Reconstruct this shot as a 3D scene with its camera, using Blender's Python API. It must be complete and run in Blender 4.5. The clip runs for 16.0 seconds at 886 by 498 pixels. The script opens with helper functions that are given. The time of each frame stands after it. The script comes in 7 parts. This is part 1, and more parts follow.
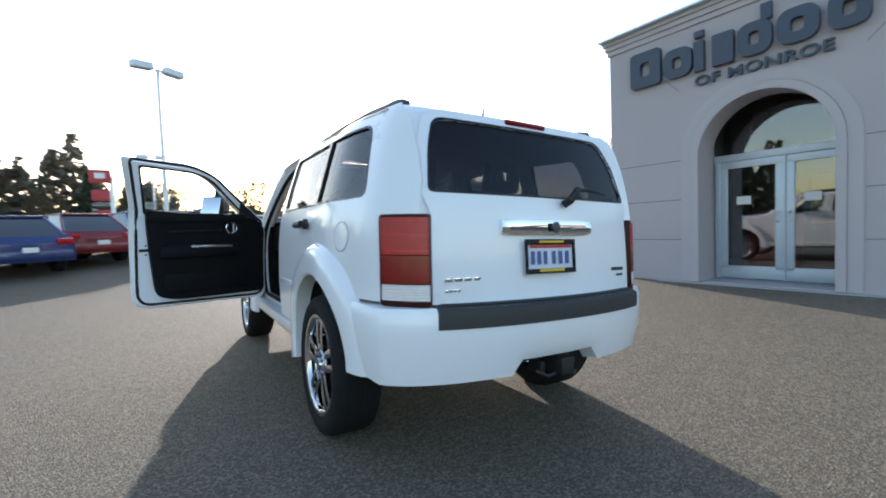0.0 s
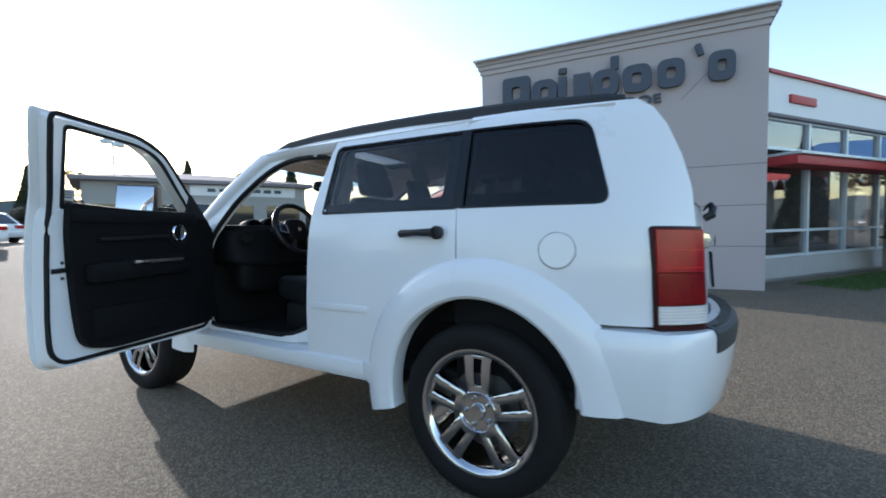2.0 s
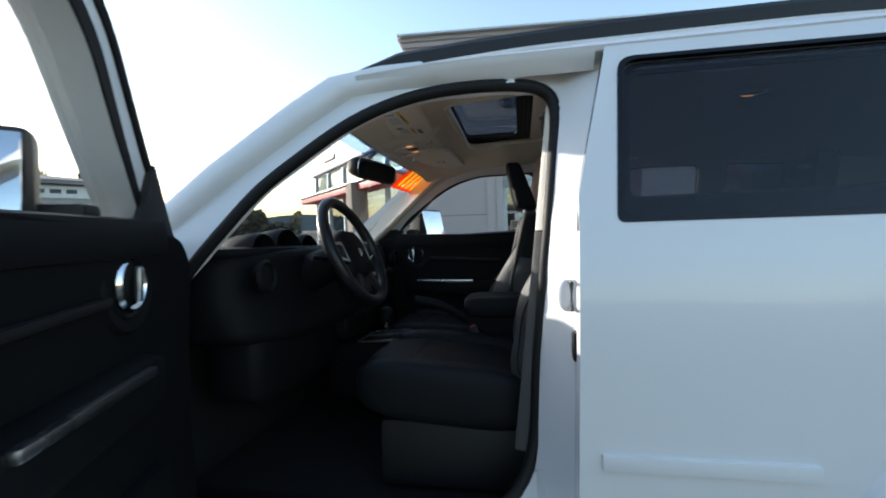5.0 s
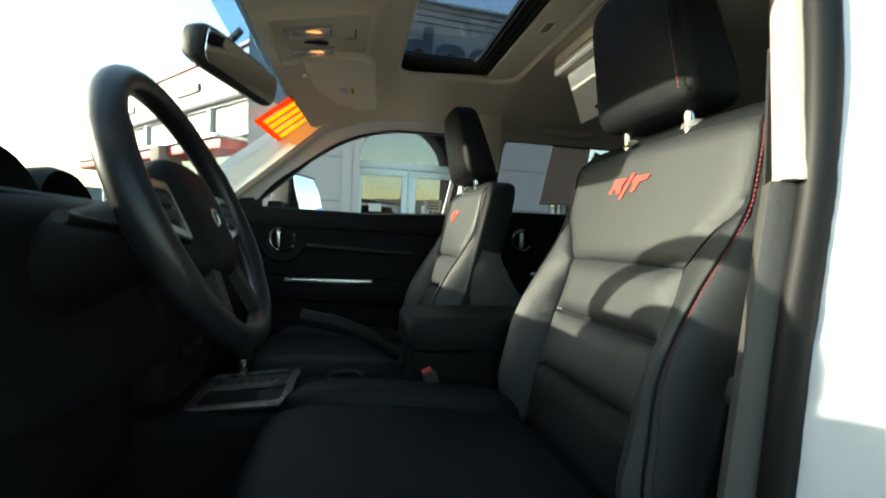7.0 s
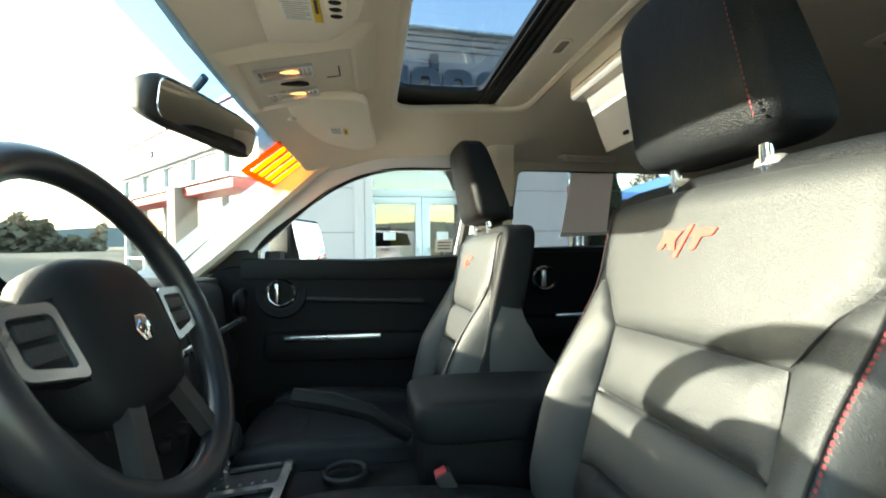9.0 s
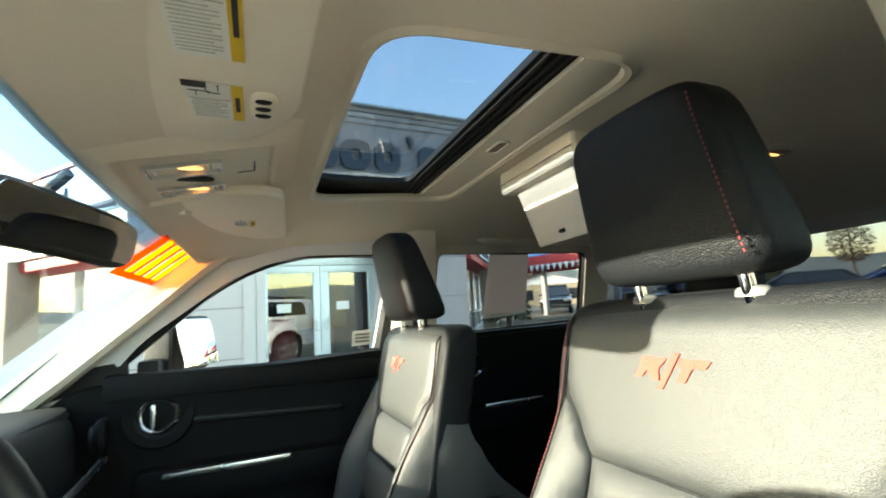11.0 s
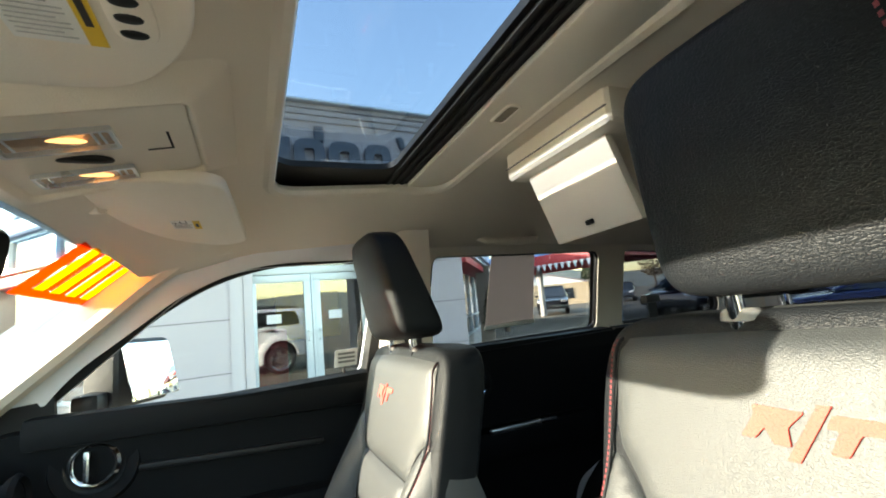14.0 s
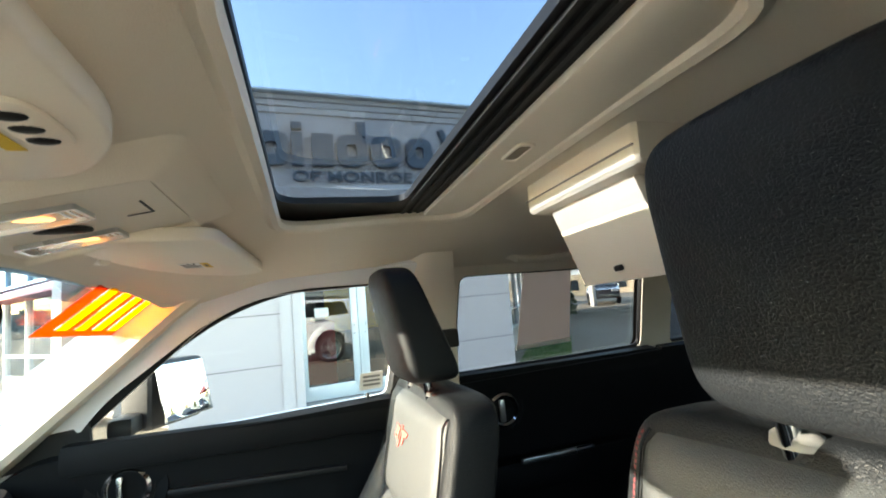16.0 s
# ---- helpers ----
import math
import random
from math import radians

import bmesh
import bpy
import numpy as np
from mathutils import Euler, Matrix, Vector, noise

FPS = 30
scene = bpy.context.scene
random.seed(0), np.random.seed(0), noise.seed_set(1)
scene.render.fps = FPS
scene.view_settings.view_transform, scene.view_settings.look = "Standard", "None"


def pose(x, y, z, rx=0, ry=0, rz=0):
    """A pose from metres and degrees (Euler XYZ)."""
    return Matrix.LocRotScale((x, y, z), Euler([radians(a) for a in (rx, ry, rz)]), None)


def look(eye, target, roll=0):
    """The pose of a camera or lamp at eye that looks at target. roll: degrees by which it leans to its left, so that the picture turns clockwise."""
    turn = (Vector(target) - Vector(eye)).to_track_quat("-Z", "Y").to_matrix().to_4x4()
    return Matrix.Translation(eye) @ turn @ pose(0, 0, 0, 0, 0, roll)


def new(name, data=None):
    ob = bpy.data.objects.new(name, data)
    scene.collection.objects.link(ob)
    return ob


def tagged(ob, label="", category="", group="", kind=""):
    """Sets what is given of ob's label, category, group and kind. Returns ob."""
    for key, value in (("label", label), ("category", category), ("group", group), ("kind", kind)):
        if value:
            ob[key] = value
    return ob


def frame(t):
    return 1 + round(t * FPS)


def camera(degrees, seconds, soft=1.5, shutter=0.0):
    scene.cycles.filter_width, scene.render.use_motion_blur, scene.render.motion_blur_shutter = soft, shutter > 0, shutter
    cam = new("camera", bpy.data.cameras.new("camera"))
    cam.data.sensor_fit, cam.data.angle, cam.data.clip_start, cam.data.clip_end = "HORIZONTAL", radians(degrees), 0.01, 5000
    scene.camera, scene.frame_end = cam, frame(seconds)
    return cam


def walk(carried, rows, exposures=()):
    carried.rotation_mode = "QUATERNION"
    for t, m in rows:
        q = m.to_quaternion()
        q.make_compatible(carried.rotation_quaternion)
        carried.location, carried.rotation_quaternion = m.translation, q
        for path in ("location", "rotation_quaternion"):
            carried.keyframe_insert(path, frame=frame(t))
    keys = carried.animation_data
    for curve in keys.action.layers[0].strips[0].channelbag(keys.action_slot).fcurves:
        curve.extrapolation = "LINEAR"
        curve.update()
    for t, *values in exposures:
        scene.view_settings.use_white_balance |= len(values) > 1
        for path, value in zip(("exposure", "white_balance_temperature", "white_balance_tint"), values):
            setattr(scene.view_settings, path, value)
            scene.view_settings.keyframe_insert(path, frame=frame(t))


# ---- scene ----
cam = camera(90.7, 16.0, soft=1.8, shutter=0.4)
PATH = [
    (0, (-1.524, -2.386, 1.086), (-0.487, -0.678, 0.993), -2.1),
    (0.5, (-1.917, -2.109, 1.101), (-0.656, -0.562, 0.969), -1.1),
    (1, (-2.163, -1.674, 1.136), (-0.728, -0.287, 1.009), -1.1),
    (1.5, (-2.409, -1.248, 1.146), (-0.804, -0.061, 1.036), -0.7),
    (2, (-2.544, -0.822, 1.168), (-0.825, 0.195, 1.065), -1.1),
    (2.5, (-2.594, -0.337, 1.197), (-0.779, 0.489, 1.038), -1.3),
    (3, (-2.626, 0.112, 1.221), (-0.717, 0.698, 1.099), -2.2),
    (3.3, (-2.570, 0.345, 1.214), (-0.640, 0.806, 1.077), -2.0),
    (3.5, (-2.507, 0.512, 1.200), (-0.558, 0.943, 1.072), -2.6),
    (5.8, (-1.404, 1.243, 1.268), (0.574, 1.515, 1.157), 0.2),
    (6, (-1.325, 1.277, 1.242), (0.657, 1.518, 1.115), 1.5),
    (6.5, (-1.134, 1.401, 1.209), (0.859, 1.271, 1.101), 0.6),
    (7, (-1.021, 1.495, 1.176), (0.933, 1.085, 1.052), 2.5),
    (7.5, (-0.995, 1.526, 1.14), (0.926, 1.028, 0.893), 6.2),
    (8, (-0.973, 1.511, 1.152), (0.947, 1.012, 0.901), 4.8),
    (8.2, (-0.949, 1.48, 1.178), (0.987, 1.022, 0.972), 2.8),
    (10.3, (-0.771, 1.431, 1.314), (1.205, 1.136, 1.413), -1.1),
    (10.5, (-0.763, 1.46, 1.329), (1.179, 1.005, 1.474), -1.7),
    (11, (-0.738, 1.497, 1.359), (1.089, 0.715, 1.587), -3.5),
    (11.5, (-0.717, 1.53, 1.368), (1.021, 0.567, 1.598), -6.4),
    (12, (-0.691, 1.547, 1.364), (1.005, 0.529, 1.66), -5.5),
    (12.5, (-0.659, 1.535, 1.366), (1.029, 0.507, 1.672), -2.6),
    (13, (-0.616, 1.496, 1.371), (1.101, 0.512, 1.661), -3.5),
    (13.5, (-0.572, 1.454, 1.37), (1.201, 0.569, 1.64), -3.9),
    (14, (-0.542, 1.414, 1.378), (1.272, 0.609, 1.622), -5.2),
    (14.5, (-0.531, 1.38, 1.397), (1.316, 0.651, 1.636), -5.5),
    (15, (-0.524, 1.353, 1.414), (1.353, 0.692, 1.613), -5.1),
    (15.5, (-0.518, 1.331, 1.443), (1.373, 0.712, 1.64), -5.0),
    (16, (-0.516, 1.329, 1.476), (1.379, 0.725, 1.681), -5.0),
]
walk(cam, [(t, look(eye, aim, roll)) for t, eye, aim, roll in PATH],
     [(0.0, 1.46, 6000, 14), (2.0, 1.38, 5850, 14), (3.6, 1.22, 5700, 10), (5.8, 1.35, 6500, 12), (6.5, 1.52, 6700, 2), (7.2, 2.3, 6700, -5), (8.2, 3.3, 6700, -4), (10.3, 3.1, 6900, -3), (12.5, 3.12, 6900, -1), (14.0, 3.2, 6850, 2), (16.0, 3.45, 6800, 4)])

# ---- light ----
SUN_AZ, SUN_EL = radians(15.2), radians(13.5)
world = bpy.data.worlds.new("sky")
scene.world = world
world.use_nodes = True
wn = world.node_tree.nodes
sky = wn.new("ShaderNodeTexSky")
sky.sky_type = "NISHITA"
sky.sun_disc = False
sky.sun_elevation = SUN_EL
sky.sun_rotation = SUN_AZ
sky.dust_density = 0.9
sky.air_density = 1.2
wn["Background"].inputs["Strength"].default_value = 0.15
world.node_tree.links.new(sky.outputs["Color"], wn["Background"].inputs["Color"])
sun = new("sun", bpy.data.lights.new("sun", "SUN"))
sun.data.energy = 2.8
sun.data.angle = radians(0.6)
sun.data.color = (1.0, 0.91, 0.78)
sun_dir = Vector((math.sin(SUN_AZ) * math.cos(SUN_EL), math.cos(SUN_AZ) * math.cos(SUN_EL), math.sin(SUN_EL)))
sun.matrix_world = look(sun_dir * 50, (0, 0, 0))


# ---- materials ----
def mat(name, base, rough=0.5, metal=0.0, var=0.08, scale=6.0, bump=0.0, bscale=150.0, coat=0.0, rvar=0.06, spec=0.5):
    m = bpy.data.materials.new(name)
    m.use_nodes = True
    n, l = m.node_tree.nodes, m.node_tree.links
    b = n["Principled BSDF"]
    co = n.new("ShaderNodeTexCoord")
    big, fine = n.new("ShaderNodeTexNoise"), n.new("ShaderNodeTexNoise")
    big.inputs["Scale"].default_value, fine.inputs["Scale"].default_value = scale, bscale
    big.inputs["Detail"].default_value, fine.inputs["Detail"].default_value = 5, 3
    l.new(co.outputs["Object"], big.inputs["Vector"])
    l.new(co.outputs["Object"], fine.inputs["Vector"])
    mix = n.new("ShaderNodeMix")
    mix.data_type = "RGBA"
    mix.inputs[6].default_value = (*[c * (1 - var) for c in base], 1)
    mix.inputs[7].default_value = (*[min(1, c * (1 + var)) for c in base], 1)
    avg = n.new("ShaderNodeMath")
    avg.operation = "MULTIPLY_ADD"
    avg.inputs[1].default_value = 0.35
    l.new(fine.outputs["Fac"], avg.inputs[0])
    half = n.new("ShaderNodeMath")
    half.operation = "MULTIPLY"
    half.inputs[1].default_value = 0.65
    l.new(big.outputs["Fac"], half.inputs[0])
    l.new(half.outputs[0], avg.inputs[2])
    l.new(avg.outputs[0], mix.inputs[0])
    l.new(mix.outputs[2], b.inputs["Base Color"])
    rr = n.new("ShaderNodeMapRange")
    rr.inputs[3].default_value, rr.inputs[4].default_value = max(0.02, rough - rvar), min(1, rough + rvar)
    l.new(big.outputs["Fac"], rr.inputs[0])
    l.new(rr.outputs[0], b.inputs["Roughness"])
    b.inputs["Metallic"].default_value = metal
    b.inputs["Coat Weight"].default_value = coat
    b.inputs["Specular IOR Level"].default_value = spec
    if bump:
        bp = n.new("ShaderNodeBump")
        bp.inputs["Strength"].default_value, bp.inputs["Distance"].default_value = bump, 0.004
        l.new(fine.outputs["Fac"], bp.inputs["Height"])
        l.new(bp.outputs["Normal"], b.inputs["Normal"])
    return m


def glass(name, tint, gloss=0.025):
    """A thin pane: it lets light straight through, tinted, and reflects with Fresnel gloss."""
    m = bpy.data.materials.new(name)
    m.use_nodes = True
    n, l = m.node_tree.nodes, m.node_tree.links
    n.remove(n["Principled BSDF"])
    out = n["Material Output"]
    tr, gl, mx, fr = (n.new("ShaderNode" + k) for k in ("BsdfTransparent", "BsdfGlossy", "MixShader", "LayerWeight"))
    tr.inputs["Color"].default_value = (*tint, 1)
    gl.inputs["Roughness"].default_value = 0.015
    fr.inputs["Blend"].default_value = 0.5
    power, add = n.new("ShaderNodeMath"), n.new("ShaderNodeMath")
    power.operation, add.operation = "POWER", "MULTIPLY_ADD"
    power.inputs[1].default_value = 4.5
    add.inputs[1].default_value, add.inputs[2].default_value = 0.75, gloss
    l.new(fr.outputs["Facing"], power.inputs[0])
    l.new(power.outputs[0], add.inputs[0])
    l.new(add.outputs[0], mx.inputs[0])
    l.new(tr.outputs[0], mx.inputs[1])
    l.new(gl.outputs[0], mx.inputs[2])
    l.new(mx.outputs[0], out.inputs["Surface"])
    return m


def glow(name, col, strength):
    m = bpy.data.materials.new(name)
    m.use_nodes = True
    b = m.node_tree.nodes["Principled BSDF"]
    b.inputs["Base Color"].default_value = (*col, 1)
    b.inputs["Emission Color"].default_value = (*col, 1)
    b.inputs["Emission Strength"].default_value = strength
    return m


WHITE = mat("white_car_paint", (0.80, 0.81, 0.83), 0.28, var=0.012, scale=3, coat=0.7, rvar=0.015)
BLACKP = mat("black_plastic", (0.012, 0.012, 0.013), 0.55, var=0.2, bump=0.25, bscale=600)
PADP = mat("grey_step_plastic", (0.035, 0.035, 0.036), 0.6, var=0.2, bump=0.3, bscale=400)
RUBBER = mat("tyre_rubber", (0.009, 0.009, 0.0095), 0.8, spec=0.25, var=0.25, bump=0.3, bscale=300)
WINBLK = mat("gloss_black_window_trim", (0.004, 0.004, 0.005), 0.10, var=0.1, rvar=0.02, spec=0.4)
SEAL = mat("rubber_seal", (0.008, 0.008, 0.009), 0.55, var=0.2, spec=0.3)
CHROME = mat("chrome", (0.85, 0.86, 0.88), 0.05, 1.0, var=0.03, rvar=0.03)
WCHROME = mat("wheel_chrome", (0.58, 0.59, 0.62), 0.06, 1.0, var=0.05, rvar=0.03)
SILVER = mat("satin_silver_trim", (0.62, 0.63, 0.65), 0.28, 1.0, var=0.05)
STEEL = mat("dark_steel", (0.10, 0.10, 0.10), 0.5, 0.8, var=0.3, bump=0.3)
TINT = glass("tinted_privacy_glass", (0.66, 0.67, 0.70), 0.035)
TINTQ = glass("dark_privacy_glass", (0.36, 0.37, 0.41), 0.035)
FRIT = mat("black_glass_border", (0.003, 0.003, 0.004), 0.6, var=0.1, spec=0.1)
LAMPBZ = mat("dark_red_lamp_housing", (0.035, 0.006, 0.006), 0.35, var=0.2, spec=0.15)
LAMPHI = mat("bright_red_reflector", (0.75, 0.03, 0.035), 0.2, var=0.2, scale=40, spec=0.3)
CLEAR = glass("clear_glass", (0.965, 0.975, 0.97), 0.02)
SHADEB = glass("blue_shade_band", (0.58, 0.72, 0.88), 0.0)
ROOFG = glass("sunroof_glass", (0.47, 0.51, 0.58), 0.02)
LAMPRED = mat("red_lamp_lens", (0.36, 0.005, 0.012), 0.16, var=0.62, scale=16, bump=0.10, bscale=60, spec=0.35)
LAMPDK = mat("deep_red_lamp_lens", (0.20, 0.003, 0.005), 0.16, var=0.55, scale=18, bump=0.10, bscale=60, spec=0.35)
LAMPCLR = mat("clear_lamp_lens", (0.75, 0.72, 0.70), 0.12, var=0.15, scale=30, coat=1.0)
LEATHER = mat("black_leather", (0.0105, 0.0120, 0.0140), 0.42, var=0.2, scale=8, bump=0.16, bscale=420, rvar=0.08, spec=0.16)
# Lighter leather copy: sunlight on the backrest panels is put into its colour.
LEATHER2 = mat("sun_lightened_leather", (0.032, 0.035, 0.036), 0.48, var=0.2, scale=8, bump=0.24, bscale=720, rvar=0.06, spec=0.60)


def grained(m, scale, strength):
    """Pebbled leather grain: uneven cells pressed in, on top of the fine grain."""
    n, l = m.node_tree.nodes, m.node_tree.links
    b = n["Principled BSDF"]
    co, mp, no, vo, rm, bp = (n.new("ShaderNode" + k) for k in ("TexCoord", "Mapping", "TexNoise", "TexVoronoi", "ValToRGB", "Bump"))
    vo.feature = "DISTANCE_TO_EDGE"
    vo.inputs["Scale"].default_value = scale
    mp.inputs["Scale"].default_value = (0.75, 1.0, 1.25)
    no.inputs["Scale"].default_value = scale * 0.45
    warp = n.new("ShaderNodeMixRGB")
    warp.blend_type = "ADD"
    warp.inputs[0].default_value = 0.006
    l.new(co.outputs["Object"], mp.inputs["Vector"])
    l.new(co.outputs["Object"], no.inputs["Vector"])
    l.new(mp.outputs["Vector"], warp.inputs[1])
    l.new(no.outputs["Color"], warp.inputs[2])
    l.new(warp.outputs[0], vo.inputs["Vector"])
    rm.color_ramp.elements[0].position, rm.color_ramp.elements[1].position = 0.0, 0.22
    l.new(vo.outputs["Distance"], rm.inputs[0])
    bp.inputs["Strength"].default_value, bp.inputs["Distance"].default_value = strength, 0.0012
    l.new(rm.outputs[0], bp.inputs["Height"])
    l.new(b.inputs["Normal"].links[0].from_socket, bp.inputs["Normal"])
    l.new(bp.outputs["Normal"], b.inputs["Normal"])
    return m


grained(LEATHER, 330, 0.34)
grained(LEATHER2, 380, 0.20)
RIMLEATHER = mat("smooth_wheel_leather", (0.010, 0.011, 0.014), 0.34, var=0.2, scale=10, bump=0.06, bscale=500, spec=0.35)
SUEDE = mat("red_stitching", (0.17, 0.025, 0.03), 0.7, var=0.2)
REDLOGO = mat("red_embroidery", (0.50, 0.075, 0.055), 0.75, var=0.2, bump=0.6, bscale=500)
HEADL = mat("beige_headliner", (0.82, 0.735, 0.62), 0.9, var=0.05, scale=5, bump=0.25, bscale=700)
GREYTRIM = mat("grey_grained_trim", (0.085, 0.083, 0.080), 0.65, var=0.15, bump=0.35, bscale=620)
BEIGE = mat("beige_plastic", (0.82, 0.74, 0.63), 0.5, var=0.05, scale=6, bump=0.1, bscale=500)
DASHP = mat("dark_dash_plastic", (0.0052, 0.0056, 0.0066), 0.62, var=0.2, bump=0.22, bscale=650, spec=0.16)
CARPET = mat("black_carpet", (0.006, 0.006, 0.0065), 0.95, var=0.4, bump=0.8, bscale=500)
BELT = mat("seat_belt_webbing", (0.030, 0.030, 0.032), 0.7, var=0.2, bump=0.5, bscale=700)
STUCCO = mat("grey_beige_stucco", (0.45, 0.405, 0.405), 0.9, var=0.07, scale=1.2, bump=0.5, bscale=180)
STUCCO2 = mat("pale_stucco_trim", (0.47, 0.43, 0.43), 0.9, var=0.06, scale=1.5, bump=0.4, bscale=180)
JOINT = mat("stucco_joint", (0.22, 0.20, 0.21), 0.95, var=0.1)
SIGNM = mat("dark_blue_grey_sign_metal", (0.052, 0.067, 0.095), 0.45, var=0.1)
ALU = mat("pale_aluminium_frame", (0.60, 0.66, 0.70), 0.4, 0.3, var=0.05)
SHOPGLASS = glass("shop_glass", (0.80, 0.82, 0.84), 0.16)
WPANEL = mat("white_fascia_panel", (0.74, 0.75, 0.77), 0.5, var=0.04, scale=1)
REDP = mat("red_band_paint", (0.42, 0.035, 0.04), 0.5, var=0.1, scale=2)
BRICK = mat("tan_stone_pier", (0.30, 0.25, 0.21), 0.9, var=0.25, scale=5, bump=0.6, bscale=60)
# Back walls behind the glass: the room's dimness is put into their colour.
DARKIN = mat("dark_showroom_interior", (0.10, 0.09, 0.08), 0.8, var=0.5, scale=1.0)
CONC = mat("concrete", (0.36, 0.35, 0.34), 0.9, var=0.12, scale=3, bump=0.4, bscale=120)
MIRROR = mat("mirror_glass", (0.9, 0.9, 0.9), 0.015, 1.0, var=0.0, rvar=0.005)
COLLAR = mat("grey_collar_plastic", (0.20, 0.20, 0.20), 0.4, var=0.1)
LABELW = mat("white_label", (0.78, 0.77, 0.74), 0.6, var=0.03)
LABELY = mat("yellow_label", (0.70, 0.46, 0.03), 0.6, var=0.05)
PRINT = mat("black_print", (0.03, 0.03, 0.03), 0.6, var=0.1)
PLATEW = mat("plate_paint", (0.66, 0.70, 0.78), 0.4, var=0.06, scale=20)
PLATEB = mat("plate_print_blue", (0.06, 0.10, 0.28), 0.4, var=0.1)


def film_mat(name, col, clear=0.35):
    """Thin plastic film: lets light through, coloured."""
    m = bpy.data.materials.new(name)
    m.use_nodes = True
    n, l = m.node_tree.nodes, m.node_tree.links
    n.remove(n["Principled BSDF"])
    di, tr, ts, a, b = (n.new("ShaderNode" + k) for k in ("BsdfDiffuse", "BsdfTranslucent", "BsdfTransparent", "MixShader", "MixShader"))
    for s in (di, tr, ts):
        s.inputs["Color"].default_value = (*col, 1)
    a.inputs[0].default_value, b.inputs[0].default_value = 0.6, clear
    l.new(di.outputs[0], a.inputs[1])
    l.new(tr.outputs[0], a.inputs[2])
    l.new(a.outputs[0], b.inputs[1])
    l.new(ts.outputs[0], b.inputs[2])
    l.new(b.outputs[0], n["Material Output"].inputs["Surface"])
    return m


PAPER = film_mat("grey_translucent_paper", (0.46, 0.42, 0.40), 0.0)
STICKR = film_mat("orange_red_film", (0.95, 0.18, 0.04))
STICKY = film_mat("yellow_film", (1.0, 0.70, 0.05))

# asphalt: dark binder with pale stones, patches and stains
ASPH = mat("worn_asphalt", (0.140, 0.116, 0.082), 0.88, var=0.35, scale=0.6, bump=0.6, bscale=90, spec=0.32)
an, al = ASPH.node_tree.nodes, ASPH.node_tree.links
ab = an["Principled BSDF"]
vor = an.new("ShaderNodeTexVoronoi")
vor.inputs["Scale"].default_value = 120
aco = an.new("ShaderNodeTexCoord")
al.new(aco.outputs["Object"], vor.inputs["Vector"])
sep = an.new("ShaderNodeSeparateColor")
al.new(vor.outputs["Color"], sep.inputs[0])
ramp = an.new("ShaderNodeValToRGB")
ramp.color_ramp.elements[0].position, ramp.color_ramp.elements[1].position = 0.45, 1.0
ramp.color_ramp.elements[0].color, ramp.color_ramp.elements[1].color = (0.040, 0.036, 0.031, 1), (0.40, 0.34, 0.25, 1)
al.new(sep.outputs[0], ramp.inputs[0])
amix = an.new("ShaderNodeMix")
amix.data_type = "RGBA"
amix.inputs[0].default_value = 0.44
al.new(ab.inputs["Base Color"].links[0].from_socket, amix.inputs[6])
al.new(ramp.outputs[0], amix.inputs[7])
al.new(amix.outputs[2], ab.inputs["Base Color"])
abump = an.new("ShaderNodeBump")
abump.inputs["Strength"].default_value, abump.inputs["Distance"].default_value = 0.9, 0.006
al.new(vor.outputs["Distance"], abump.inputs["Height"])
al.new(ab.inputs["Normal"].links[0].from_socket, abump.inputs["Normal"])
al.new(abump.outputs["Normal"], ab.inputs["Normal"])


# ---- shape helpers ----
from mathutils.geometry import delaunay_2d_cdt


def link(name, bm, material, sharp=35):
    me = bpy.data.meshes.new(name)
    bmesh.ops.recalc_face_normals(bm, faces=bm.faces)
    bm.to_mesh(me)
    bm.free()
    me.materials.append(material)
    me.shade_smooth()
    me.set_sharp_from_angle(angle=radians(sharp))
    return new(name, me)


def part(name, bm, material, parent, label="", sharp=35):
    ob = link(name, bm, material, sharp)
    ob.parent = parent
    if label:
        ob["label"] = label
    return ob


def thing(name, label, category, m=Matrix(), group="", kind=""):
    ob = new(name)
    ob.empty_display_size = 0.1
    ob.matrix_world = m
    return tagged(ob, label, category, group, kind)


def box(bm, c, s, bevel=0.0, rot=None, seg=2):
    r = bmesh.ops.create_cube(bm, size=1.0, matrix=Matrix.Translation(c) @ (rot.to_4x4() if rot else Matrix()) @ Matrix.Diagonal((*s, 1)))
    if bevel:
        es = list({e for v in r["verts"] for e in v.link_edges})
        bmesh.ops.bevel(bm, geom=es, offset=bevel, segments=seg, affect="EDGES", profile=0.6)
    return bm


def rot(rx=0, ry=0, rz=0):
    return Euler((radians(rx), radians(ry), radians(rz))).to_matrix()


def B(c, s, bevel=0.0, r=None, seg=2):
    return box(bmesh.new(), c, s, bevel, r, seg)


def ring_faces(bm, a, b, closed=True):
    n = len(a)
    for i in range(n if closed else n - 1):
        j = (i + 1) % n
        bm.faces.new((a[i], a[j], b[j], b[i]))


def loft(bm, rings, closed=True, caps=True):
    vs = [[bm.verts.new(p) for p in r] for r in rings]
    for a, b in zip(vs, vs[1:]):
        ring_faces(bm, a, b, closed)
    if caps and closed:
        bm.faces.new(vs[0][::-1])
        bm.faces.new(vs[-1])
    return bm


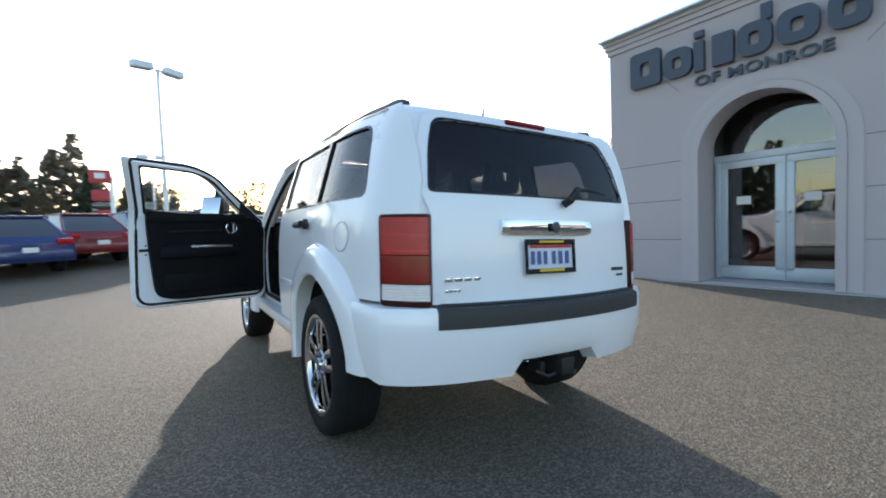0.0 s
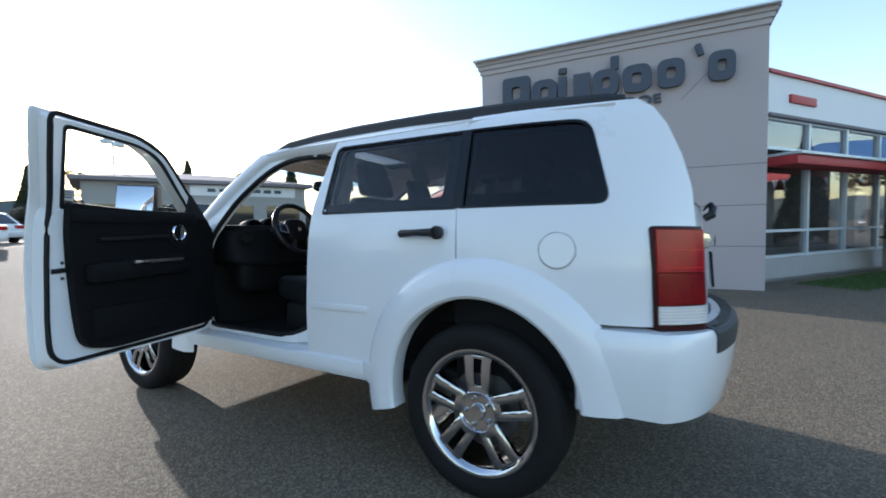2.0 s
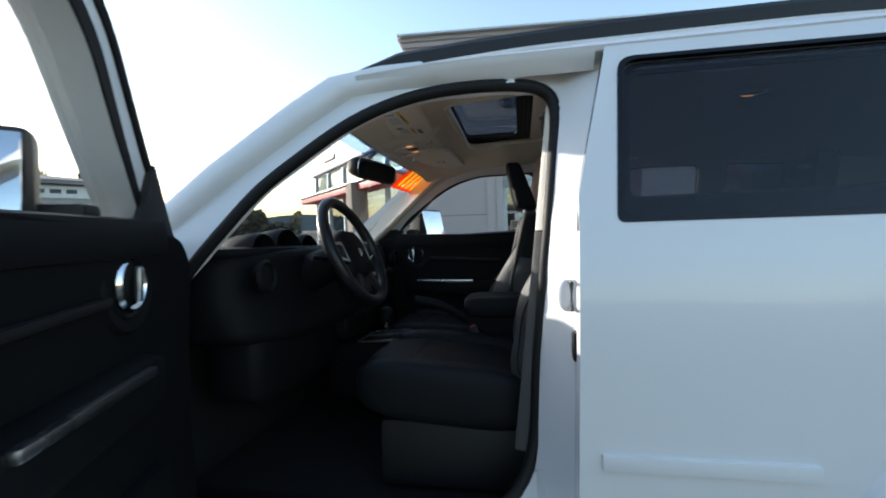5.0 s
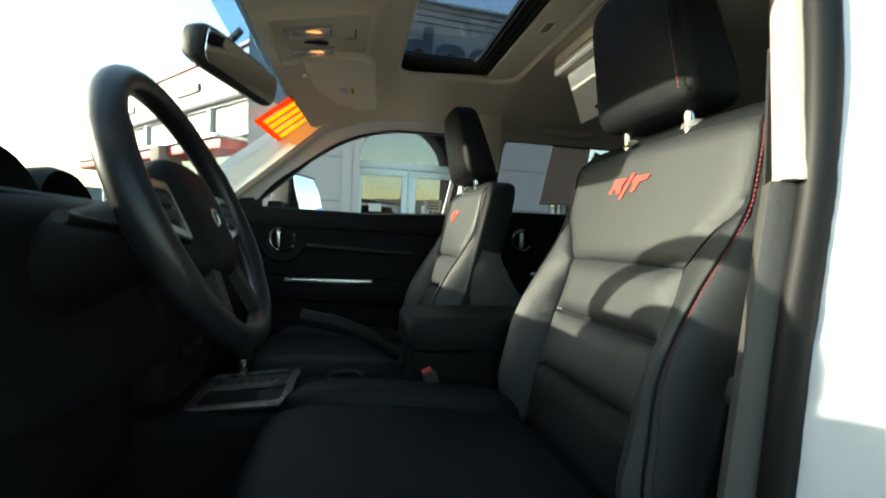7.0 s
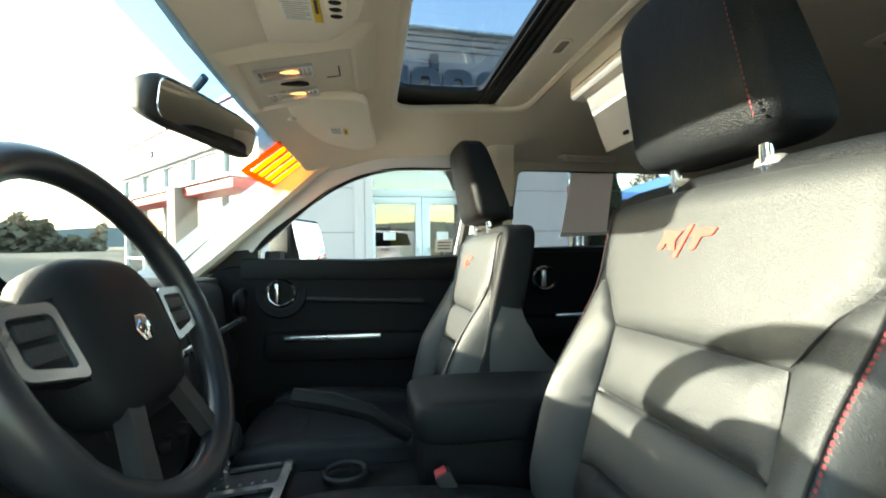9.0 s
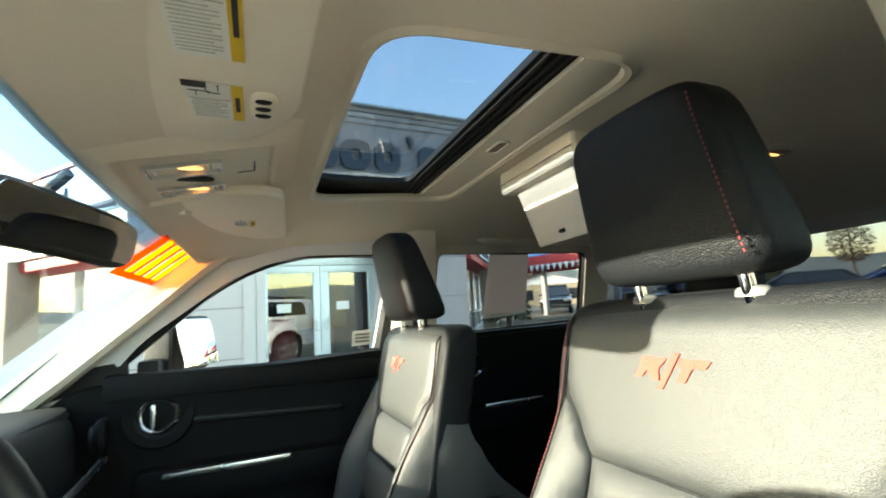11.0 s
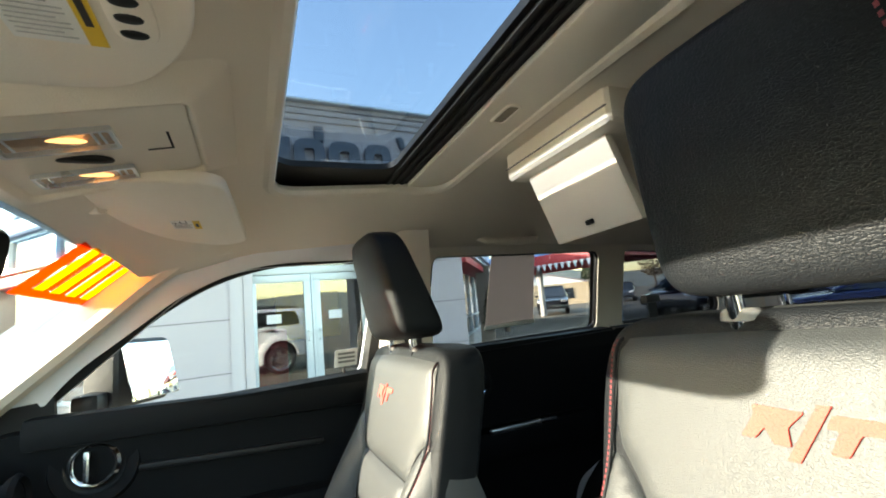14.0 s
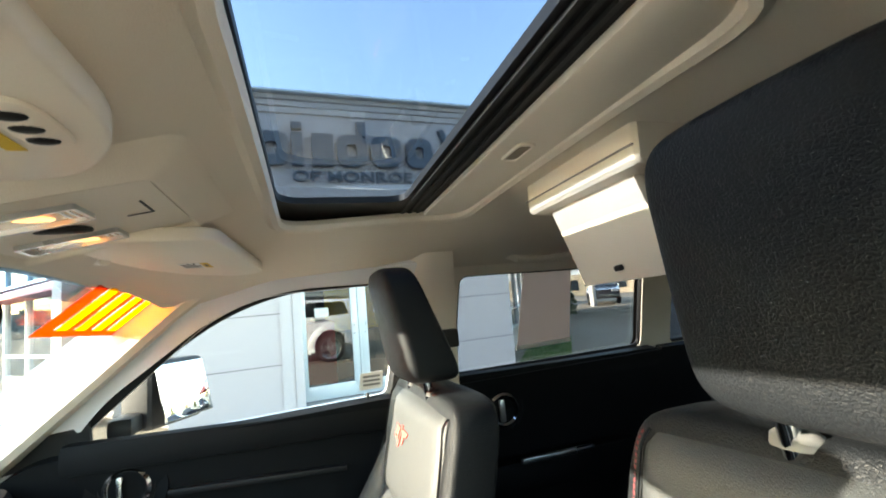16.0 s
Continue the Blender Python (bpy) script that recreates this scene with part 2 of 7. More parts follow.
def tube(bm, pts, rad, seg=8, closed=False, caps=True):
    pts = [Vector(p) for p in pts]
    rads = rad if isinstance(rad, (list, tuple)) else [rad] * len(pts)
    rings, n = [], len(pts)
    up = Vector((0, 0, 1))
    for i, p in enumerate(pts):
        t = (pts[(i + 1) % n] - pts[i - 1]) if closed else (pts[min(i + 1, n - 1)] - pts[max(i - 1, 0)])
        t.normalize()
        a = t.cross(up)
        if a.length < 0.05:
            a = t.cross(Vector((1, 0, 0)))
        a.normalize()
        b = t.cross(a)
        rings.append([p + rads[i] * (math.cos(k * math.tau / seg) * a + math.sin(k * math.tau / seg) * b) for k in range(seg)])
    if closed:
        vs = [[bm.verts.new(q) for q in r] for r in rings]
        for i in range(n):
            ring_faces(bm, vs[i], vs[(i + 1) % n])
    else:
        loft(bm, rings, True, caps)
    return bm


def lathe(bm, prof, m=Matrix(), seg=32, close=False):
    """Turns (radius, height) round the local z axis."""
    rings = [[m @ Vector((r * math.cos(k * math.tau / seg), r * math.sin(k * math.tau / seg), h)) for k in range(seg)] for r, h in prof]
    if close:
        rings.append(rings[0])
    return loft(bm, rings, True, not close)


def rounded(pts, rad, n=5):
    """A polygon with its corners rounded."""
    out, k = [], len(pts)
    for i in range(k):
        p, a, b = Vector(pts[i]), Vector(pts[i - 1]), Vector(pts[(i + 1) % k])
        r = rad[i] if isinstance(rad, (list, tuple)) else rad
        if r <= 0:
            out.append(tuple(p))
            continue
        da, db = (a - p), (b - p)
        ra = min(r, da.length * 0.48, db.length * 0.48)
        s, e = p + da.normalized() * ra, p + db.normalized() * ra
        for j in range(n + 1):
            u = j / n
            out.append(tuple((1 - u) ** 2 * s + 2 * u * (1 - u) * p + u * u * e))
    return out


def curve(pts, n=6, closed=False):
    """Catmull-Rom through the points."""
    P, out, k = [Vector(p) for p in pts], [], len(pts)
    for i in range(k if closed else k - 1):
        if closed:
            a, b, c, d = P[i - 1], P[i], P[(i + 1) % k], P[(i + 2) % k]
        else:
            a, b, c, d = P[max(i - 1, 0)], P[i], P[i + 1], P[min(i + 2, k - 1)]
        for j in range(n):
            t = j / n
            out.append(0.5 * (2 * b + (c - a) * t + (2 * a - 5 * b + 4 * c - d) * t * t + (3 * b - a - 3 * c + d) * t ** 3))
    if not closed:
        out.append(P[-1])
    return [tuple(p) for p in out]


def inside(p, poly):
    x, y, c = p[0], p[1], False
    for i in range(len(poly)):
        (x1, y1), (x2, y2) = poly[i][:2], poly[i - 1][:2]
        if (y1 > y) != (y2 > y) and x < (x2 - x1) * (y - y1) / (y2 - y1) + x1:
            c = not c
    return c


def fine(poly, step):
    out = []
    for i, p in enumerate(poly):
        q = poly[(i + 1) % len(poly)]
        n = max(1, int(math.hypot(q[0] - p[0], q[1] - p[1]) / step))
        out += [(p[0] + (q[0] - p[0]) * j / n, p[1] + (q[1] - p[1]) * j / n) for j in range(n)]
    return out


def sheet(outer, holes, place, thick, step=0.06):
    """A panel with holes, laid over the surface place(u, v) -> (point, outward normal), with that thickness inwards."""
    outer = fine(outer, step)
    holes = [fine(h, step) for h in holes]
    pts, edges = [], []
    for loop in [outer] + holes:
        k = len(pts)
        pts += loop
        edges += [(k + i, k + (i + 1) % len(loop)) for i in range(len(loop))]
    xs, ys = [p[0] for p in outer], [p[1] for p in outer]
    rim = list(pts)
    u = min(xs) + step / 2
    while u < max(xs):
        v = min(ys) + step / 2
        while v < max(ys):
            if inside((u, v), outer) and not any(inside((u, v), h) for h in holes) and min((u - a) ** 2 + (v - b) ** 2 for a, b in rim) > (0.4 * step) ** 2:
                pts.append((u, v))
            v += step
        u += step
    vs, _, fs, *_ = delaunay_2d_cdt([Vector(p) for p in pts], edges, [], 0, 1e-6)
    keep = []
    for f in fs:
        c = (sum(vs[i][0] for i in f) / 3, sum(vs[i][1] for i in f) / 3)
        if inside(c, outer) and not any(inside(c, h) for h in holes):
            keep.append(list(f))
    bm = bmesh.new()
    top, bot = [], []
    for v in vs:
        p, n = place(v[0], v[1])
        p, n = Vector(p), Vector(n).normalized()
        top.append(bm.verts.new(p))
        bot.append(bm.verts.new(p - n * thick))
    count = {}
    for f in keep:
        bm.faces.new([top[i] for i in f])
        bm.faces.new([bot[i] for i in reversed(f)])
        for i in range(3):
            a, b = f[i], f[(i + 1) % 3]
            count.setdefault((min(a, b), max(a, b)), []).append((a, b))
    for e in count.values():
        if len(e) == 1:
            a, b = e[0]
            bm.faces.new((top[b], top[a], bot[a], bot[b]))
    for v in [v for v in bm.verts if not v.link_faces]:
        bm.verts.remove(v)
    return bm


def ease(x, keys):
    """Piecewise linear through (x, y) keys."""
    if x <= keys[0][0]:
        return keys[0][1]
    for (a, p), (b, q) in zip(keys, keys[1:]):
        if x <= b:
            return p + (q - p) * (x - a) / (b - a)
    return keys[-1][1]


def numeric(f, u, v, h=0.004):
    """Point and normal of a surface f(u, v)."""
    p = Vector(f(u, v))
    a = Vector(f(u + h, v)) - Vector(f(u - h, v))
    b = Vector(f(u, v + h)) - Vector(f(u, v - h))
    return p, a.cross(b)


# ---- ground ----
def lot(x):
    return ease(x, [(-1.2, 0.0), (-0.85, -0.002), (0.9, -0.073), (1.3, -0.075), (5.3, 0.085), (9, 0.085)])


bm = bmesh.new()
gx = [-700, -200, -60, -20, -8, -4, -2, -1.5, -1.2, -1.0, -0.85, -0.4, 0, 0.4, 0.9, 1.3, 2, 3, 4, 5, 5.3, 6, 9, 20, 60, 200, 700]
gy = [-700, -200, -60, -25, -12, -6, -3, 0, 3, 6, 9, 12, 20, 30, 60, 200, 700]
rows = [[bm.verts.new((x, y, lot(x) + 0.70 * max(0, min(1, (y - 9) / 10)))) for x in gx] for y in gy]
for a, b in zip(rows, rows[1:]):
    ring_faces(bm, a, b, False)
tagged(link("ground", bm, ASPH, 80), "grey worn asphalt of the dealership car park", "ground", kind="structure")

# ---- dealership building ----
FA = Matrix.Translation((5.60, 0, 0.085)) @ pose(0, 0, 0, 0, 0, 4.0)   # local: -x faces the car park, y along the facade
tower = thing("entrance_tower", "grey stucco entrance tower with arched doorway and dark sign", "building", FA)
H = 4.02
ARCH = [(-0.235, 0.02), (1.41, 0.02)] + [(0.5875 + 0.8225 * math.cos(radians(a)), 1.955 + 0.8225 * math.sin(radians(a))) for a in range(0, 181, 9)]


def wallp(d):
    return lambda u, v: (Vector((d, u, v)), Vector((-1, 0, 0)))


part("front_wall", sheet([(-1.67, -0.3), (2.92, -0.3), (2.92, H), (-1.67, H)], [ARCH], wallp(0), 0.45, 0.3), STUCCO, tower, "grey-beige stucco front wall", 30)
part("side_wall", B((2.45, -1.52, H / 2 - 0.15), (4.0, 0.30, H + 0.3)), STUCCO, tower)
part("side_wall", B((2.45, 2.77, H / 2 - 0.15), (4.0, 0.30, H + 0.3)), STUCCO, tower)
part("roof_slab", B((2.3, 0.62, H - 0.2), (4.2, 4.3, 0.1)), CONC, tower)
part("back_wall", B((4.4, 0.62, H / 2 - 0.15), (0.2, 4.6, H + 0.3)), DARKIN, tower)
# cornice in steps
for z, o, h in ((4.045, 0.03, 0.09), (4.125, 0.06, 0.08), (4.20, 0.09, 0.07)):
    bm = bmesh.new()
    box(bm, (-o / 2 + 0.11, 0.625, z), (0.22 + o, 4.59 + 2 * o, h), 0.012)
    box(bm, (2.2, -1.67 - o / 2 + 0.11, z), (4.2, 0.22 + o, h), 0.012)
    box(bm, (2.2, 2.92 + o / 2 - 0.11, z), (4.2, 0.22 + o, h), 0.012)
    part("cornice_band", bm, STUCCO2, tower)
bm = bmesh.new()
box(bm, (-0.03, 0.625, 4.25), (0.30, 4.83, 0.03), 0.006)
box(bm, (2.1, -1.66, 4.25), (4.3, 0.3, 0.03), 0.006)
box(bm, (2.1, 2.91, 4.25), (4.3, 0.3, 0.03), 0.006)
part("metal_coping", bm, ALU, tower, "pale metal coping")
# horizontal joints on both piers, and the slanting joints
for z in (0.685, 1.325, 1.955):
    part("joint", B((-0.0005, -1.09, z), (0.006, 1.16, 0.014)), JOINT, tower)
    part("joint", B((-0.0005, 2.295, z), (0.006, 1.25, 0.014)), JOINT, tower)
for sgn in (-1, 1):
    a = radians(45)
    part("joint", B((-0.0005, 0.5875 + sgn * 1.36, 1.955 + 1.36), (0.006, 0.74, 0.010), 0, rot(45 * sgn)), JOINT, tower)
# arch mouldings
for r0, r1, o in ((0.8225, 0.93, 0.030), (0.935, 1.085, 0.018)):
    bm = bmesh.new()
    rings = []
    for k in range(29):
        if k < 3:
            c, nv = Vector((0.5875, 0.02 + 1.93 * k / 3)), Vector((-1, 0))
        elif k > 25:
            c, nv = Vector((0.5875, 0.02 + 1.93 * (28 - k) / 3)), Vector((1, 0))
        else:
            t = math.pi * (1 - (k - 3) / 22)
            c, nv = Vector((0.5875, 1.955)), Vector((math.cos(t), math.sin(t)))
        a, b = c + nv * r0, c + nv * r1
        rings.append([(0.02, a.x, a.y), (-o, a.x, a.y), (-o - 0.004, a.x + nv.x * 0.012, a.y + nv.y * 0.012), (-o, b.x, b.y), (0.02, b.x, b.y)])
    loft(bm, rings)
    part("arch_moulding", bm, STUCCO2, tower)
part("base_strip", B((0.16, -0.95, -0.06), (0.30, 1.42, 0.10)), CONC, tower)
part("base_strip", B((0.16, 2.165, -0.06), (0.30, 1.50, 0.10)), CONC, tower)
part("entrance_step", B((0.55, 0.5875, -0.02), (1.4, 2.9, 0.06), 0.01), CONC, tower)
# glazed doors set back in the porch
D = 0.80
part("door_header", B((D, 0.36, 1.975), (0.10, 2.30, 0.11), 0.008), ALU, tower, "pale blue-grey aluminium door frame")
for u in (1.45, 0.53, -0.36, -0.78):
    part("door_post", B((D, u, 0.97), (0.10, 0.075 if u != 0.53 else 0.03, 1.94), 0.006), ALU, tower)
for u0, u1 in ((0.55, 1.41), (-0.32, 0.51)):
    leaf = part("entrance_door", B((D - 0.005, (u0 + u1) / 2, 0.12), (0.05, u1 - u0, 0.20), 0.004), ALU, tower, "pale aluminium glazed entrance door")
    part("door_rail", B((D - 0.005, (u0 + u1) / 2, 1.86), (0.05, u1 - u0, 0.11), 0.004), ALU, leaf)
    for u in (u0 + 0.05, u1 - 0.05):
        part("door_stile", B((D - 0.005, u, 0.99), (0.05, 0.10, 1.64), 0.004), ALU, leaf)
    part("door_pane", B((D, (u0 + u1) / 2, 1.01), (0.008, u1 - u0 - 0.2, 1.60)), SHOPGLASS, leaf, "reflecting glass pane")
    hu = u0 + 0.06 if u0 > 0 else u1 - 0.06
    part("pull_handle", tube(bmesh.new(), [(D - 0.03, hu, 0.92), (D - 0.09, hu, 0.94), (D - 0.09, hu, 1.06), (D - 0.03, hu, 1.08)], 0.012, 8), SILVER, leaf)
    part("notice", B((D - 0.010, (u0 + u1) / 2 + 0.1, 1.28), (0.002, 0.20, 0.13)), LABELW, leaf)
part("side_light", B((D, -0.58, 0.99), (0.008, 0.34, 1.85)), SHOPGLASS, tower)
part("fan_light", B((D, 0.36, 2.48), (0.008, 2.30, 0.90)), SHOPGLASS, tower, "arched fanlight glass")
part("porch_ceiling", B((0.42, 0.5875, 2.92), (0.74, 3.0, 0.06)), REDP, tower)
part("porch_wall", B((0.62, -0.86, 1.45), (0.34, 0.1, 2.9)), STUCCO, tower)
part("porch_wall", B((0.62, 1.56, 1.45), (0.34, 0.1, 2.9)), STUCCO, tower)
part("interior_floor", B((2.6, 0.6, -0.02), (3.4, 4.1, 0.06)), CONC, tower)
part("display_stand", B((2.2, 1.1, 0.55), (0.5, 0.7, 1.1), 0.03), REDP, tower)
part("display_board", B((3.0, 0.2, 1.3), (0.08, 1.2, 0.9), 0.01), LABELY, tower)
# sign in raised shapes of three heights: (near edge, far edge, height, kind)
SIGN = [(2.47, 1.95, 0.58, 0), (1.905, 1.455, 0.45, 0), (1.425, 1.285, 0.45, 1), (1.165, 0.885, 0.45, 3), (0.835, 0.42, 0.45, 4), (0.365, -0.085, 0.45, 0), (-0.165, -0.565, 0.45, 0), (-0.685, -0.835, 0.19, 2), (-0.885, -1.245, 0.45, 0)]
sign = thing("fascia_sign", "row of dark blue-grey raised sign shapes on the stucco wall", "sign", FA)
for u, v, h, kind in SIGN:
    z0, w = 3.262, u - v
    if kind == 2:
        part("sign_shape", B((-0.05, u - w / 2, z0 + 0.52), (0.09, w * 0.6, h), 0.02, rot(-18)), SIGNM, sign)
        continue
    ring = [rounded([(u - w * 0.66, z0 + h * 0.30), (u - w * 0.34, z0 + h * 0.30), (u - w * 0.34, z0 + h * 0.70), (u - w * 0.66, z0 + h * 0.70)], w * 0.12)] if kind in (0, 4) else []
    part("sign_shape", sheet(rounded([(u - w, z0), (u, z0), (u, z0 + h), (u - w, z0 + h)], min(w, h) * (0.04 if kind in (1, 3) else 0.14 if h > 0.5 else 0.38)), ring, wallp(-0.095), 0.08, 0.2), SIGNM, sign)
    if kind == 1:
        part("sign_shape", B((-0.055, u - w / 2, z0 + 0.55), (0.08, w, 0.10), 0.015), SIGNM, sign)
    if kind == 4:
        part("sign_shape", B((-0.055, v + 0.065, z0 + 0.54), (0.079, 0.13, 0.22), 0.012), SIGNM, sign)


def letters(text, size, width, m, material, parent):
    """Raised letters, each a mesh of its own, stretched to the given width in all."""
    def outline(word):
        fc = bpy.data.curves.new("town", "FONT")
        fc.body, fc.size, fc.extrude, fc.space_character, fc.offset = word, size, 0.02, 1.06, 0.0035
        fo = new("letter", fc)
        bpy.context.view_layer.update()
        me = bpy.data.meshes.new_from_object(fo.evaluated_get(bpy.context.evaluated_depsgraph_get()))
        bpy.data.objects.remove(fo)
        return me
    xs = [v.co.x for v in outline(text).vertices]
    k = width / (max(xs) - min(xs))
    for i, ch in enumerate(text):
        if ch == " ":
            continue
        end = max(v.co.x for v in outline(text[:i + 1]).vertices)
        me = outline(ch)
        shift = end - max(v.co.x for v in me.vertices)
        me.transform(m @ Matrix.Diagonal((k, 1, 1, 1)) @ Matrix.Translation((shift - min(xs), 0, 0.03)))
        me.materials.append(material)
        new("town_letter", me).parent = parent


letters("OF MONROE", 0.205, 1.66, Matrix.Translation((0, 1.43, 3.055)) @ Matrix(((0, 0, -1, 0), (-1, 0, 0, 0), (0, 1, 0, 0), (0, 0, 0, 1))), SIGNM, sign)


def wing(name, label, m, length, bays):
    """A glazed showroom wing: white fascia with red edge, clerestory windows, red canopy, tall windows, stone piers."""
    w = thing(name, label, "building", m, kind="")
    part("fascia", B((length / 2, 0.2, 3.45), (length, 0.4, 0.72)), WPANEL, w, "white metal fascia")
    part("red_edge", B((length / 2, 0.18, 3.84), (length, 0.46, 0.06)), REDP, w)
    part("gutter", B((length / 2, 0.0, 3.06), (length, 0.14, 0.06), 0.01), JOINT, w)
    part("red_canopy", B((length / 2, -0.22, 2.20), (length, 0.50, 0.15), 0.01), REDP, w, "red canopy band")
    part("canopy_top", B((length / 2, -0.24, 2.31), (length, 0.58, 0.05), 0.01), ALU, w)
    part("sill_wall", B((length / 2, 0.1, 0.22), (length, 0.2, 0.44)), CONC, w)
    part("roof_slab", B((length / 2, 4.0, 3.6), (length, 7.6, 0.1)), CONC, w)
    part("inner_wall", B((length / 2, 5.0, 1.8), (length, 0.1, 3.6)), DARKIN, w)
    part("inner_floor", B((length / 2, 2.5, 0.03), (length, 5.0, 0.06)), CONC, w)
    n = bays
    for i in range(n + 1):
        x = length * i / n
        part("mullion", B((x, 0.05, 1.72), (0.07, 0.10, 2.62)), ALU, w)
    part("pier", B((length * 0.28, -0.42, 1.15), (0.36, 0.36, 2.3), 0.01), BRICK, w, "tan stone pier")
    for z in (0.47, 0.95, 2.20, 2.48, 3.02):
        part("transom", B((length / 2, 0.05, z), (length, 0.08, 0.05)), ALU, w)
    for i in range(n):
        x = length * (i + 0.5) / n
        part("pane", B((x, 0.06, 1.34), (length / n - 0.07, 0.01, 1.68)), SHOPGLASS, w)
        part("pane", B((x, 0.06, 2.75), (length / n - 0.07, 0.01, 0.50)), SHOPGLASS, w)
    return w


w1 = wing("showroom_wing", "white showroom wing with red canopy and large windows", Matrix.Translation((6.75, -1.75, 0.085)) @ pose(0, 0, 0, 0, 0, -33.5) @ Matrix.Diagonal((1, 1, 0.94, 1)), 14, 10)
for k, (x, wd) in enumerate(((1.1, 0.85), (5.0, 0.8), (8.2, 1.2))):
    part("brand_bar", B((x, -0.02, 3.42), (wd, 0.05, 0.16), 0.02), REDP if k == 0 else SIGNM, w1)
w2 = wing("showroom_wing", "white showroom wing with red canopy and stone piers", Matrix.Translation((5.9, 2.95, 0.085)) @ Matrix.Diagonal((1, -1, 0.93, 1)) @ pose(0, 0, 0, 0, 0, -40), 7.2, 5)
for x, wd in ((2.2, 0.9), (5.4, 1.0)):
    part("brand_bar", B((x, -0.02, 3.42), (wd, 0.05, 0.16), 0.02), SIGNM, w2)

# ---- surroundings ----
def lamp_post(x, y, z, h, turn):
    p = thing("street_lamp", "grey steel car park lamp with two flat heads", "street lamp", Matrix.Translation((x, y, z)) @ pose(0, 0, 0, 0, 0, turn), "car park lamps")
    part("base", lathe(bmesh.new(), [(0.28, 0), (0.28, 0.55), (0.24, 0.60), (0.001, 0.60)], Matrix(), 20), CONC, p)
    part("pole", tube(bmesh.new(), [(0, 0, 0.55), (0, 0, h)], [0.10, 0.085], 12), ALU, p)
    for s in (-1, 1):
        part("arm", tube(bmesh.new(), [(0, 0, h - 0.08), (s * 0.28, 0, h - 0.03)], 0.035, 8), ALU, p)
        part("lamp_head", B((s * 0.70, 0, h), (0.90, 0.46, 0.32), 0.06, rot(0, s * 4)), ALU, p)
    return p


lamp_post(-1.85, 22.5, 0.7, 8.4, 28)
lamp_post(13.8, 38.0, 0.3, 7.7, 35)
lamp_post(-3.0, 44.0, 0.3, 8.0, 10)


def parked(kind, label, m, paint, height=1.46, length=4.6, suv=False, group="parked cars"):
    """A parked car: shaped body, glasshouse, lamps, bumpers and wheels."""
    c = thing(kind, label, "car", m, group)
    w = 0.90
    hood = 0.93 if not suv else 1.08
    L = length / 2
    bm = bmesh.new()
    prof = [(-L, 0.45), (-L + 0.02, 0.75), (-L + 0.15, hood), (-L + 1.0, hood + 0.03), (-0.3, hood + 0.02), (0.9, hood - 0.02), (L - 0.6, hood - 0.10), (L - 0.1, hood - 0.22), (L, 0.6), (L - 0.02, 0.35), (-L + 0.05, 0.30)]
    rings = []
    for x, k in ((-w, 0.93), (-w + 0.05, 0.99), (-0.5, 1.0), (0.5, 1.0), (w - 0.05, 0.99), (w, 0.93)):
        rings.append([(x, y * (1 if abs(x) < 0.6 else 0.985), 0.35 + (z - 0.35) * (k if z > 0.5 else 1)) for y, z in prof])
    loft(bm, rings)
    part("body", bm, paint, c, "", 30)
    bm = bmesh.new()
    back, front = (-L + 0.35, -L + 1.05) if not suv else (-L + 0.12, -L + 0.35)
    rings = []
    for x, z, e in ((w - 0.10, hood, 0), (w - 0.22, (hood + height) / 2, 1), (w - 0.30, height - 0.03, 2)):
        y0 = back + (front - back) * e / 2
        y1 = 1.05 - 0.95 * e / 2
        rings.append([(-x, y0, z), (x, y0, z), (x, y1, z), (-x, y1, z)])
    loft(bm, rings)
    part("glass", bm, mat_dark, c, "dark window glass", 20)
    part("roof", B((0, (front + 0.12) / 2, height - 0.01), (1.22, 0.12 - front + 0.1, 0.06), 0.028), paint, c)
    for s in (-1, 1):
        part("tail_lamp", B((s * 0.70, -L + 0.06, hood - 0.14), (0.36, 0.14, 0.16), 0.04), LAMPRED, c)
        part("head_lamp", B((s * 0.68, L - 0.14, hood - 0.28), (0.38, 0.20, 0.14), 0.04), LAMPCLR, c)
        part("mirror", B((s * (w + 0.08), 0.75, hood + 0.08), (0.18, 0.10, 0.13), 0.03), paint, c)
        part("pillar", tube(bmesh.new(), [(s * (w - 0.10), back, hood), (s * (w - 0.30), front, height - 0.03)], 0.045, 6), paint, c)
        part("pillar", tube(bmesh.new(), [(s * (w - 0.10), 1.05, hood), (s * (w - 0.30), 0.10, height - 0.03)], 0.04, 6), paint, c)
        part("pillar", tube(bmesh.new(), [(s * (w - 0.09), -0.25, hood), (s * (w - 0.29), -0.30, height - 0.03)], 0.035, 6), paint, c)
        for y in (-L + 0.92, L - 0.90):
            M = Matrix.Translation((s * (w - 0.02), y, 0.33)) @ pose(0, 0, 0, 0, 90 * s, 0)
            tw = part("tyre", lathe(bmesh.new(), [(0.20, 0.0), (0.32, 0.01), (0.335, -0.04), (0.335, -0.20), (0.20, -0.2)], M, 24, True), RUBBER, c)
            part("rim", lathe(bmesh.new(), [(0.001, -0.01), (0.06, 0.0), (0.19, -0.015), (0.205, 0.0), (0.205, -0.05), (0.001, -0.05)], M, 20), SILVER, tw)
    part("bumper", B((0, -L + 0.03, 0.48), (1.66, 0.14, 0.22), 0.05), paint, c)
    part("plate_bar", B((0, -L - 0.035, 0.60), (0.30, 0.02, 0.12), 0.005), LABELW, c)
    return c


